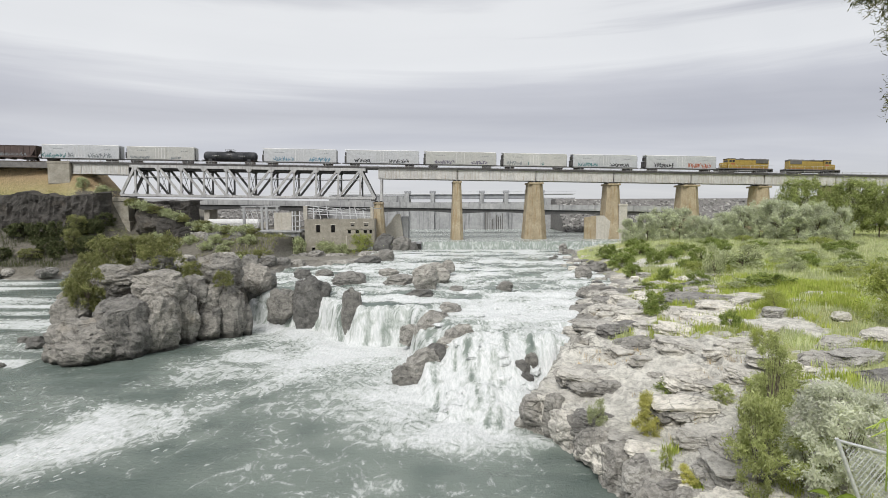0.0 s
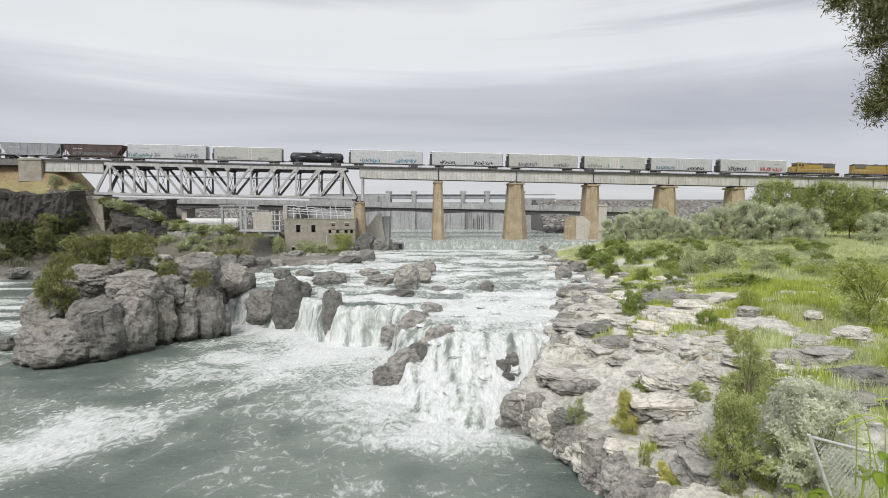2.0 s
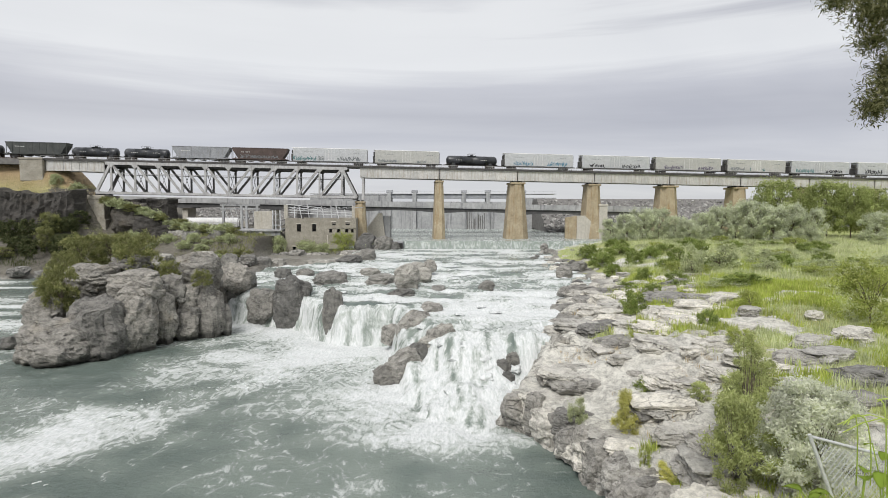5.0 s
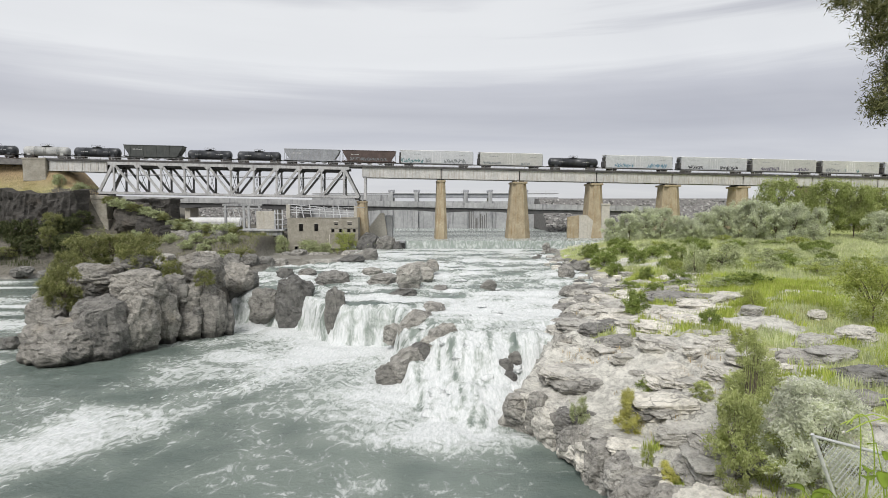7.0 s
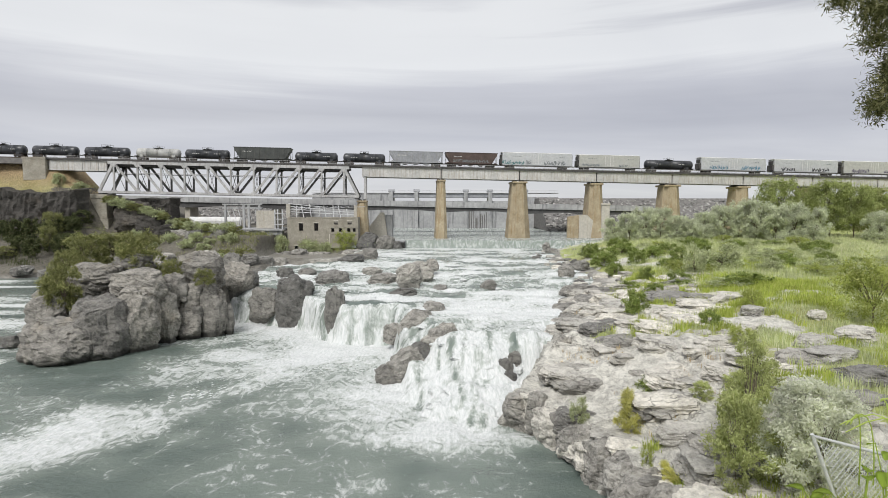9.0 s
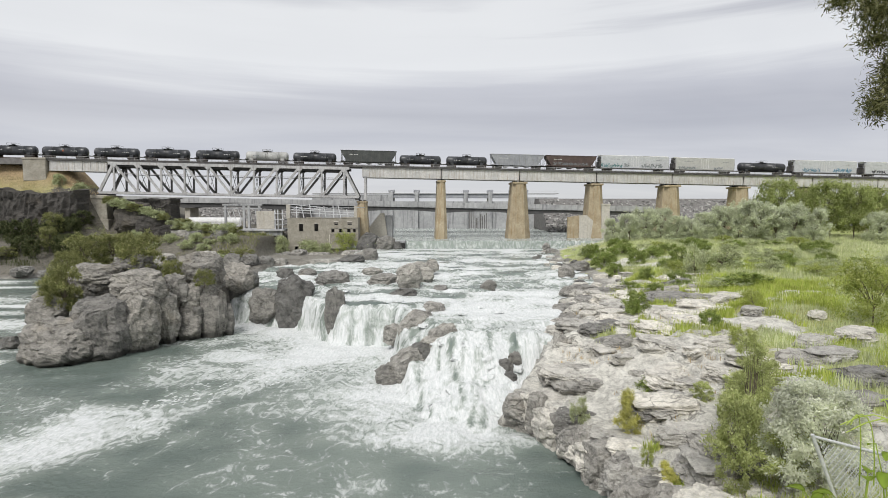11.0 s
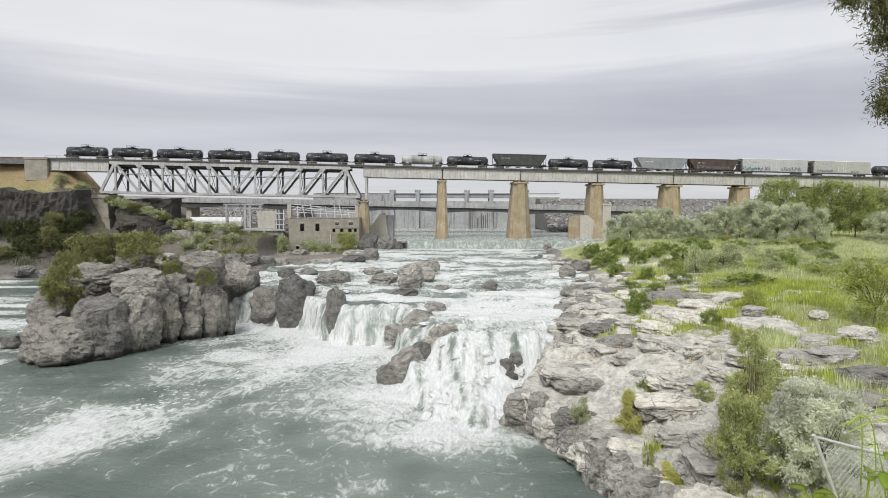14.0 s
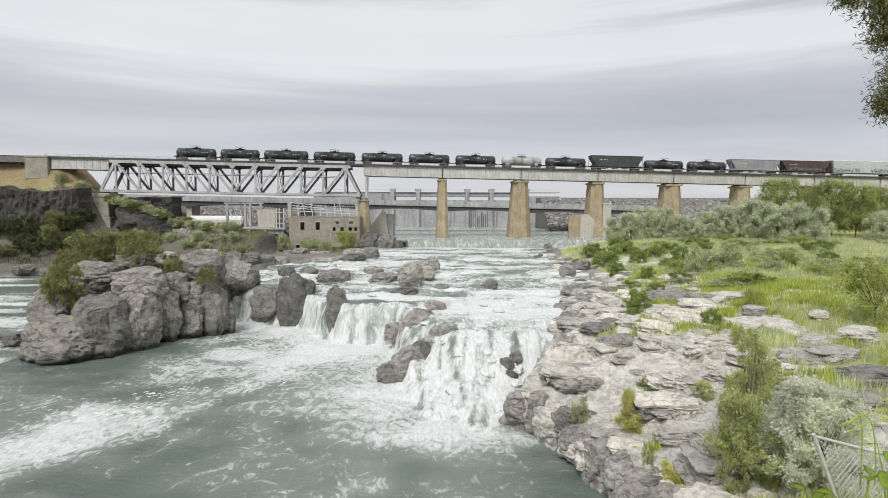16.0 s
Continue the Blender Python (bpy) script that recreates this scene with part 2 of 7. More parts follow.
M_GALV = worn("galvanised_pipe", (0.56, 0.57, 0.58), (0.70, 0.71, 0.72), 3.0, 0.5, 0.25)
M_BARK = worn("grey_brown_bark", (0.10, 0.08, 0.06), (0.19, 0.155, 0.12), 2.0, 0.95)
M_GLASS = worn("dark_window_glass", (0.02, 0.022, 0.025), (0.04, 0.042, 0.045), 1.0, 0.15)


def leafy(name, c1, c2, c3, trans=0.25):
    """Leaves: every clump has its own tint."""
    m, N, L, P = material(name)
    geo = N.new("ShaderNodeNewGeometry")
    col = ramp(N, L, geo.outputs["Random Per Island"], [(0.0, c1), (0.55, c2), (1.0, c3)])
    big = noise_node(N, L, 0.45, 3, 0.5, geo.outputs["Position"])
    col = mixc(N, L, 1.0, col, ramp(N, L, big, [(0.3, (0.72,) * 3), (0.7, (1.25,) * 3)]), "MULTIPLY")
    L.new(col, P.inputs["Base Color"])
    P.inputs["Roughness"].default_value = 0.65
    P.inputs["Specular IOR Level"].default_value = 0.25
    tr = N.new("ShaderNodeBsdfTranslucent")
    L.new(col, tr.inputs["Color"])
    mx = N.new("ShaderNodeMixShader")
    mx.inputs[0].default_value = trans
    L.new(P.outputs[0], mx.inputs[1]); L.new(tr.outputs[0], mx.inputs[2])
    L.new(mx.outputs[0], N["Material Output"].inputs["Surface"])
    return m


M_LEAF_GREEN = leafy("green_foliage", (0.16, 0.22, 0.055), (0.28, 0.35, 0.10), (0.42, 0.46, 0.17), 0.45)
M_LEAF_SILVER = leafy("silver_foliage", (0.60, 0.63, 0.48), (0.72, 0.74, 0.60), (0.80, 0.81, 0.70), 0.5)
M_LEAF_OLIVE = leafy("olive_foliage", (0.297, 0.338, 0.176), (0.486, 0.527, 0.297), (0.648, 0.675, 0.446), 0.45)
M_LEAF_DARK = leafy("dark_shrub_foliage", (0.045, 0.06, 0.022), (0.085, 0.10, 0.04), (0.15, 0.155, 0.07))
M_LEAF_ISLAND = leafy("dusty_island_foliage", (0.15, 0.17, 0.06), (0.27, 0.285, 0.11), (0.41, 0.40, 0.185), 0.45)
M_NEEDLE = leafy("juniper_needles", (0.06, 0.068, 0.026), (0.15, 0.155, 0.062), (0.33, 0.32, 0.17), 0.35)
M_GRASS = leafy("meadow_grass", (0.312, 0.390, 0.072), (0.468, 0.546, 0.111), (0.624, 0.637, 0.221), 0.45)
M_GRASSPALE = leafy("pale_meadow_grass", (0.405, 0.459, 0.230), (0.567, 0.608, 0.351), (0.729, 0.729, 0.499), 0.45)
M_GRASSGOLD = leafy("golden_dry_grass", (0.42, 0.31, 0.15), (0.54, 0.41, 0.22), (0.64, 0.52, 0.32))
M_BROADLEAF = leafy("broad_green_leaf", (0.25, 0.35, 0.06), (0.36, 0.46, 0.09), (0.46, 0.54, 0.15), 0.45)


# ---- mesh helpers ----
def thing(name, label, category, group="", m=None, kind=""):
    ob = new(name)
    if m is not None:
        ob.matrix_world = m
    return tagged(ob, label, category, group, kind)


def part(name, bm, mat, parent, label="", smooth=False):
    me = bpy.data.meshes.new(name)
    if smooth:
        for fc in bm.faces:
            fc.smooth = True
    bm.to_mesh(me)
    bm.free()
    me.materials.append(mat)
    ob = new(name, me)
    ob.parent = parent
    if label:
        tagged(ob, label)
    return ob


def shared(name, me, parent, m):
    ob = new(name, me)
    ob.parent = parent
    ob.matrix_local = m
    return ob


def mesh_of(name, bm, mat, smooth=False):
    me = bpy.data.meshes.new(name)
    if smooth:
        for fc in bm.faces:
            fc.smooth = True
    bm.to_mesh(me)
    bm.free()
    me.materials.append(mat)
    return me


def box(bm, x0, x1, y0, y1, z0, z1):
    v = [bm.verts.new(c) for c in ((x0, y0, z0), (x1, y0, z0), (x1, y1, z0), (x0, y1, z0), (x0, y0, z1), (x1, y0, z1), (x1, y1, z1), (x0, y1, z1))]
    for q in ((3, 2, 1, 0), (4, 5, 6, 7), (0, 1, 5, 4), (1, 2, 6, 5), (2, 3, 7, 6), (3, 0, 4, 7)):
        bm.faces.new([v[i] for i in q])
    return bm


def boxm(x0, x1, y0, y1, z0, z1, bevel=0.0):
    bm = box(bmesh.new(), x0, x1, y0, y1, z0, z1)
    if bevel:
        bmesh.ops.bevel(bm, geom=bm.edges[:], offset=bevel, segments=1, affect="EDGES")
    return bm


def prism(bm, outline, y0, y1):
    """An outline of (x, z) pushed from y0 to y1."""
    a = [bm.verts.new((x, y0, z)) for x, z in outline]
    b = [bm.verts.new((x, y1, z)) for x, z in outline]
    n = len(outline)
    bm.faces.new(a)
    bm.faces.new(b[::-1])
    for i in range(n):
        j = (i + 1) % n
        bm.faces.new((a[j], a[i], b[i], b[j]))
    bmesh.ops.recalc_face_normals(bm, faces=bm.faces[:])
    return bm


def beam(bm, p, q, w, h):
    """A bar of section w (across) by h (in the plane) from p to q."""
    p, q = Vector(p), Vector(q)
    d = (q - p).normalized()
    side = Vector((0, 1, 0)) if abs(d.y) < 0.9 else Vector((1, 0, 0))
    up = d.cross(side).normalized()
    side = up.cross(d).normalized()
    vs = []
    for c in (p, q):
        for a, b in ((-1, -1), (1, -1), (1, 1), (-1, 1)):
            vs.append(bm.verts.new(c + side * (a * w / 2) + up * (b * h / 2)))
    for f4 in ((0, 1, 2, 3), (7, 6, 5, 4), (0, 4, 5, 1), (1, 5, 6, 2), (2, 6, 7, 3), (3, 7, 4, 0)):
        bm.faces.new([vs[i] for i in f4])
    bmesh.ops.recalc_face_normals(bm, faces=bm.faces[:])
    return bm


def tube(bm, p, q, r0, r1=None, n=10, caps=True):
    p, q = Vector(p), Vector(q)
    r1 = r0 if r1 is None else r1
    d = (q - p).normalized()
    s = d.orthogonal().normalized()
    u = d.cross(s)
    rings = []
    for c, r in ((p, r0), (q, r1)):
        rings.append([bm.verts.new(c + (s * math.cos(2 * math.pi * i / n) + u * math.sin(2 * math.pi * i / n)) * r) for i in range(n)])
    for i in range(n):
        j = (i + 1) % n
        bm.faces.new((rings[0][i], rings[0][j], rings[1][j], rings[1][i]))
    if caps:
        bm.faces.new(rings[0][::-1])
        bm.faces.new(rings[1])
    return bm


def lathe_x(bm, profile, y, z, n=20):
    """A body turned round the x axis: profile of (x, radius)."""
    rings = []
    for x, r in profile:
        rings.append([bm.verts.new((x, y + r * math.cos(2 * math.pi * i / n), z + r * math.sin(2 * math.pi * i / n))) for i in range(n)])
    for a, b in zip(rings, rings[1:]):
        for i in range(n):
            j = (i + 1) % n
            bm.faces.new((a[i], a[j], b[j], b[i]))
    bm.faces.new(rings[0])
    bm.faces.new(rings[-1][::-1])
    bmesh.ops.recalc_face_normals(bm, faces=bm.faces[:])
    return bm


def sheet(name, xs, ys, z, mat, mask=None, keep=None, attrs=()):
    """A height sheet over the crossings of xs and ys; attrs: (name, values) per point."""
    nx, ny = len(xs), len(ys)
    X, Y = np.meshgrid(xs, ys)
    co = np.stack([X, Y, z], -1).reshape(-1, 3)
    i = (np.arange(ny - 1)[:, None] * nx + np.arange(nx - 1)[None, :])
    if keep is not None:
        k = keep[:-1, :-1] | keep[1:, :-1] | keep[:-1, 1:] | keep[1:, 1:]
        i = i[k]
    i = i.reshape(-1)
    quads = np.stack([i, i + 1, i + nx + 1, i + nx], -1)
    used = np.zeros(len(co), bool)
    used[quads.reshape(-1)] = True
    remap = np.cumsum(used) - 1
    co2, quads = co[used], remap[quads]
    me = bpy.data.meshes.new(name)
    me.vertices.add(len(co2))
    me.vertices.foreach_set("co", co2.astype(np.float32).reshape(-1))
    me.loops.add(quads.size)
    me.loops.foreach_set("vertex_index", quads.astype(np.int32).reshape(-1))
    me.polygons.add(len(quads))
    me.polygons.foreach_set("loop_start", np.arange(0, quads.size, 4, dtype=np.int32))
    me.polygons.foreach_set("use_smooth", np.ones(len(quads), bool))
    me.update(calc_edges=True)
    for nm, values in attrs:
        at = me.attributes.new(nm, "FLOAT", "POINT")
        at.data.foreach_set("value", values.reshape(-1)[used].astype(np.float32))
    me.materials.append(mat)
    return new(name, me)

# ---- the lie of the land: lower pool at height 0, upper river about 4.2 to 4.8, pool under the bridge about 6.9 ----
SHORE_RIGHT = ((0, 12.5), (10, 11.2), (20, 10.3), (28, 9.3), (31, 8.7), (34, 7.9), (36.6, 6.4), (39, 4.5), (42, 6.2), (45, 8.0), (48, 9.8), (56, 11.8), (64, 13.6),
               (72, 17.0), (82, 23.0), (101, 23.0), (119, 21.5), (142, 26.0), (152, 41.0), (165, 49.0), (240, 49.0))
SHORE_LEFT = ((70, -30), (80, -31), (90, -33), (104, -34), (110, -26), (118, -19), (146, -18), (152, -11.5), (160, -24), (240, -30))
BARRIER = ((55, -28), (75, -30), (85, -33), (105, -40), (125, -52), (150, -62))
LIP = ((-40, 84), (-31, 80), (-25, 76), (-20, 73), (-18, 71.5), (-15, 67.5), (-12, 64.4), (-6, 64.6), (-3.5, 62), (-1.5, 54), (1, 50.2), (4.5, 49.6), (9, 48.6), (16, 48))
FOOT = ((-40, 78), (-31, 75.5), (-25, 73.4), (-20, 71), (-18, 69.6), (-15, 65.2), (-12, 62.3), (-6, 62.2), (-4.5, 52), (-3, 44), (-1, 40), (2.6, 38), (4.6, 39.3), (9, 45), (16, 46))
WEIR_Y = 151.0


def wlevel(x, y):
    """Height of the water, without waves."""
    lip, foot = along(x, LIP), along(x, FOOT)
    upper = 4.15 + 0.65 * sstep(60, 140, y)
    t = np.clip((y - foot) / (lip - foot), 0, 1)
    steep = sstep(-4, -1, x)
    # a sharp lip on the left, a long broken chute on the right
    drop = (1 - (1 - np.clip(t, 0, 1)) ** 2.2) * (1 - steep) + steep * (0.72 * t ** 1.15 + 0.28 * sstep(0.55, 0.8, t))
    z = upper * drop
    z = np.where(x < along(y, BARRIER), 0.0, z)
    return z + 2.05 * sstep(WEIR_Y - 0.5, WEIR_Y + 0.7, y) * (x > -30)


def ground(x, y):
    """Height of the land and of the river bed."""
    x, y = np.asarray(x, float), np.asarray(y, float)
    wob = (fbm(x / 3.1, y / 3.1, 3, 5) - 0.5) * 2.4
    big = fbm(x / 11.0, y / 11.0, 4, 11) - 0.5
    # right bank: inland distance from the shore
    e = x - along(y, SHORE_RIGHT) + wob * sstep(30, 60, y) * 0.9 + wob * 0.25
    low = sstep(47.5, 41, y)                                   # beside the lower pool
    ledge = low * (2.5 * sstep(-0.3, 0.5, e) + 1.2 * sstep(1.5, 5, e) + 2.6 * sstep(4, 14, e))
    shelf = (1 - low) * (4.2 + 0.6 * sstep(60, 140, y) + 0.5 * sstep(0.0, 1.2, e) + 1.0 * sstep(1, 9, e) + 1.4 * sstep(5, 24, e))
    far_shelf = sstep(70, 110, y)
    right = np.where(e > -0.6, ledge + shelf - 0.55 * far_shelf * sstep(22, 2, e), -2.0)
    meadow = sstep(10, 22, e)
    right = right + meadow * (big * 0.8 + 0.5 * sstep(60, 140, y)) + 0.6 * sstep(120, 170, y) * (e > 0)
    # layered rock: flat treads and short risers that tilt
    tilt = right + 0.10 * x - 0.05 * y + 1.5 * big
    stepz = 0.55
    fr = tilt / stepz - np.floor(tilt / stepz)
    terr = (np.floor(tilt / stepz) + sstep(0.62, 0.98, fr)) * stepz - tilt
    rocky = sstep(26, 12, e) * sstep(-0.3, 0.6, e) * (1 - sstep(58, 75, y))
    right = right + rocky * (terr * 0.9 + (fbm(x / 1.6, y / 1.6, 4, 21) - 0.5) * 0.45 + np.abs(fbm(x / 3.3, y / 2.2, 3, 31) - 0.5) * -1.2 + 0.2)
    right = right + sstep(0, 3, e) * (1 - rocky) * (fbm(x / 1.9, y / 1.9, 3, 41) - 0.5) * 0.5
    # an island of stacked basalt in the pool
    isl = 4.4 * np.exp(-(((x + 37.0 + 0.35 * (y - 67)) / 5.2) ** 4) - ((y - 72.5) / 7.5) ** 4) + (big * 1.5)
    # river bed
    bed = wlevel(x, y) - 1.1
    z = np.where(e > -0.6, np.maximum(right, bed), bed)
    z = np.where((x < -25) & (y < 84) & (isl > 0.8), np.maximum(z, isl), z)
    # the bluff on which the camera stands
    bl = 13.9 - 0.56 * np.maximum(y - 2.5, 0) - 0.8 * np.maximum(-x + 1.0 - y * 0.25, 0) * sstep(2, 8, y)
    bl = bl + (fbm(x / 2.3, y / 2.3, 3, 51) - 0.5) * 0.7 * sstep(4, 9, y)
    z = np.maximum(z, np.where(y < 26, bl, -9))
    # left shore of the upper river, foot of the powerhouse
    el = along(y, SHORE_LEFT) - x + wob
    xb = along(y, BARRIER)
    lf = (4.5 + 0.3 * sstep(-0.5, 1.5, el) + 0.35 * sstep(80, 100, y) * sstep(135, 120, y) + (fbm(x / 2.0, y / 2.0, 3, 61) - 0.5) * 1.1)
    lf = lf - 2.2 * sstep(2.5, 8, el) * sstep(114, 128, y)
    inb = (x > xb - 6) & (y > 74) & (el > -0.5)
    fall_off = sstep(-7, -1, x - xb)
    z = np.where(inb, np.maximum(z, -2 + (lf + 2) * fall_off), z)
    # pad with the modern plant, and the slope below it
    pad = 8.6 * sstep(124, 143, y + 0.18 * (x + 70) + wob) * sstep(-122, -100, x) * sstep(-43.5, -46.5, x) + (big * 2.2)
    z = np.where((x < -43) & (y > 112), np.maximum(z, pad * sstep(112, 126, y) - 1.2 * (y < 122)), z)
    # west bank: shore rocks, talus, a basalt cliff, a grassy shoulder
    yy = y + wob * 0.7 + big * 5
    edge = -97 + 6 * (fbm(y / 9.0, x / 30.0, 2, 71) - 0.5)
    west = sstep(edge + 9, edge - 2, x)
    cl = (2.4 * sstep(121, 127, yy) + 8.4 * sstep(128, 147, yy) + 9.2 * sstep(148.0, 151, y) + 8.4 * sstep(149.6, 155.5, y) * sstep(-99, -110, x))
    wl_ = cl * west - 2 * (1 - sstep(119, 122, yy))
    rim = -112 - 0.8 * np.maximum(y - 164, 0)
    wl_ = np.where(y > 164, wl_ - 0.8 * np.minimum(y - 164, 40) * sstep(rim, rim + 9, x), wl_)
    z = np.where(x < -80, np.maximum(z, wl_), z)
    # natural slope under the truss's west end
    sl = 19.8 - 0.62 * np.maximum(x + 97, 0) - 0.95 * np.maximum(161 - y, 0) - 0.8 * np.maximum(y - 162, 0) + big * 3
    z = np.where((x > -104) & (x < -62) & (y > 124), np.maximum(z, sl), z)
    # land behind the bridge
    back = 7.6 + 3.0 * sstep(200, 240, y)
    z = np.where((y > 168) & (x > 49), np.maximum(z, back), z)
    z = np.where((y > 168) & (x < -34), np.maximum(z, 9.5 + 10 * sstep(-80, -130, x)), z)
    z = np.where(y > 252, 12.0 + 6 * (fbm(x / 300.0, y / 300.0, 3, 91) - 0.5) * sstep(300, 900, y), z)
    return z


def spaced(lo, a, b, hi, fine, growth=1.16, cap=120.0):
    """Steps of fine between a and b, growing outwards to lo and hi."""
    mid = list(np.arange(a, b + 1e-6, fine))
    out, s, v = [], fine, b
    while v < hi:
        s = min(s * growth, cap); v += s; out.append(v)
    pre, s, v = [], fine, a
    while v > lo:
        s = min(s * growth, cap); v -= s; pre.append(v)
    return np.array(pre[::-1] + mid + out)


def ground_material():
    m, N, L, P, rock = rock_material("bank_ground", (0.62, 0.612, 0.57), (0.20, 0.195, 0.18), (0.54, 0.51, 0.43))
    geo = N.new("ShaderNodeNewGeometry")
    at = N.new("ShaderNodeAttribute"); at.attribute_name = "turf"
    dry = N.new("ShaderNodeAttribute"); dry.attribute_name = "dry"
    wet = N.new("ShaderNodeAttribute"); wet.attribute_name = "wet"
    n1 = noise_node(N, L, 0.25, 6, 0.6, geo.outputs["Position"])
    n2 = noise_node(N, L, 3.0, 6, 0.7, geo.outputs["Position"])
    green = ramp(N, L, n1, [(0.3, (0.25, 0.29, 0.10)), (0.5, (0.37, 0.42, 0.13)), (0.7, (0.47, 0.48, 0.28))])
    gold = ramp(N, L, n2, [(0.3, (0.20, 0.15, 0.08)), (0.7, (0.44, 0.325, 0.19))])
    turf = mixc(N, L, dry.outputs["Fac"], green, gold)
    turf = mixc(N, L, 1.0, turf, ramp(N, L, n2, [(0.25, (0.65,) * 3), (0.75, (1.25,) * 3)]), "MULTIPLY")
    edge = mathn(N, L, "ADD", at.outputs["Fac"], mathn(N, L, "MULTIPLY", mathn(N, L, "SUBTRACT", n2, 0.5), 0.9))
    fac = ramp(N, L, edge, [(0.42, (0, 0, 0)), (0.56, (1, 1, 1))])
    wetc = mixc(N, L, 1.0, rock, (0.42, 0.41, 0.40), "MULTIPLY")
    old = N.new("ShaderNodeAttribute"); old.attribute_name = "basalt"
    rock = mixc(N, L, old.outputs["Fac"], rock, mixc(N, L, 1.0, rock, (0.24, 0.228, 0.205), "MULTIPLY"))
    rock2 = mixc(N, L, wet.outputs["Fac"], rock, wetc)
    L.new(mixc(N, L, fac, rock2, turf), P.inputs["Base Color"])
    rg = ramp(N, L, wet.outputs["Fac"], [(0.0, (0.9,) * 3), (1.0, (0.45,) * 3)])
    L.new(rg, P.inputs["Roughness"])
    return m


gx = spaced(-2600, -62, 44, 2600, 0.42, 1.04)
gy = spaced(-300, 4, 78, 4200, 0.42, 1.02)
GX, GY = np.meshgrid(gx, gy)
GZ = ground(GX, GY)


def turf_at(X, Y, Z):
    """How much turf covers the ground there, and how dry it is."""
    e = X - along(Y, SHORE_RIGHT)
    p = fbm(X / 4.5, Y / 3.2, 4, 131)
    t = sstep(0.40, 0.62, 0.15 + 0.62 * sstep(4, 18, e) + (p - 0.5) * 1.5) * (e > 1)
    t = np.maximum(t, sstep(15, 24, e) * sstep(50, 72, Y))
    t = np.maximum(t, (Y > 60) * (e > 4) * sstep(0.45, 0.6, p + 0.06))
    t = np.maximum(t, sstep(16, 11, Y) * (X > -60) * 1.0)
    west = (X < -86) * sstep(20.5, 22, Z)
    padt = (X < -40) * (X > -100) * (Y > 112) * sstep(0.5, 0.62, p) * sstep(2.5, 5, Z) * 0.25
    tal = (X < -86) * sstep(1.6, 2.6, Z) * sstep(13, 11, Z) * sstep(0.45, 0.6, p) * 0.2
    isl = (X < -24) * (Y < 90) * sstep(5.0, 5.8, Z) * 0.5
    d = np.clip(west + 0.2 * padt + 0.3 * tal + isl, 0, 1) + 0.3 * (X > 0) * sstep(0.55, 0.7, fbm(X / 9, Y / 9, 3, 7))
    return np.clip(t * (X > -20) + west + padt + tal + isl + (Y > 250), 0, 1), np.clip(d, 0, 1)


turf_mask, dry_mask = turf_at(GX, GY, GZ)
wet_mask = sstep(0.9, 0.15, GZ - np.maximum(wlevel(GX, GY), 0)) * (GY < 160)
tagged(sheet("ground", gx, gy, GZ, ground_material(), attrs=(("turf", turf_mask), ("dry", np.clip(dry_mask, 0, 1)), ("wet", wet_mask), ("basalt", sstep(-22, -30, GX)))),
       "layered grey basalt bank and green meadow by the river", "ground", kind="structure")


# ---- the river ----
def water_material():
    m, N, L, P = material("river_water")
    geo = N.new("ShaderNodeNewGeometry")
    foam = N.new("ShaderNodeAttribute"); foam.attribute_name = "foam"
    pos = geo.outputs["Position"]
    lace = noise_node(N, L, 0.62, 9, 0.60, pos, (1.0, 0.75, 0.35), 2.6)
    fine = noise_node(N, L, 3.2, 7, 0.7, pos, (1.5, 0.55, 0.16), 0.5)
    deep = noise_node(N, L, 0.12, 3, 0.5, pos)
    n = mathn(N, L, "ADD", mathn(N, L, "MULTIPLY", lace, 0.72), mathn(N, L, "MULTIPLY", fine, 0.28))
    k = mathn(N, L, "SUBTRACT", mathn(N, L, "ADD", n, foam.outputs["Fac"]), 1.0)
    fac = ramp(N, L, mathn(N, L, "MULTIPLY", mathn(N, L, "ADD", k, 0.06), 4.5), [(0.0, (0, 0, 0)), (0.35, (0.30,) * 3), (1.0, (1, 1, 1))])
    body = ramp(N, L, deep, [(0.35, (0.070, 0.098, 0.090)), (0.65, (0.115, 0.148, 0.132))])
    milky = mixc(N, L, ramp(N, L, foam.outputs["Fac"], [(0.33, (0.14,) * 3), (0.60, (0.85,) * 3)]), body, (0.34, 0.38, 0.335))
    white = mixc(N, L, ramp(N, L, fine, [(0.3, (0, 0, 0)), (0.62, (1, 1, 1))]), (0.48, 0.515, 0.505), (0.735, 0.745, 0.745))
    L.new(mixc(N, L, fac, milky, white), P.inputs["Base Color"])
    L.new(ramp(N, L, fac, [(0, (0.10,) * 3), (1, (0.7,) * 3)]), P.inputs["Roughness"])
    P.inputs["IOR"].default_value = 1.33
    rip = noise_node(N, L, 1.7, 8, 0.68, pos, (1.0, 1.7, 1.0), 0.6)
    hgt = mathn(N, L, "ADD", mathn(N, L, "MULTIPLY", rip, 0.8), mathn(N, L, "MULTIPLY", fine, 0.5))
    bump(N, L, P, hgt, 0.75, 0.22)
    return m


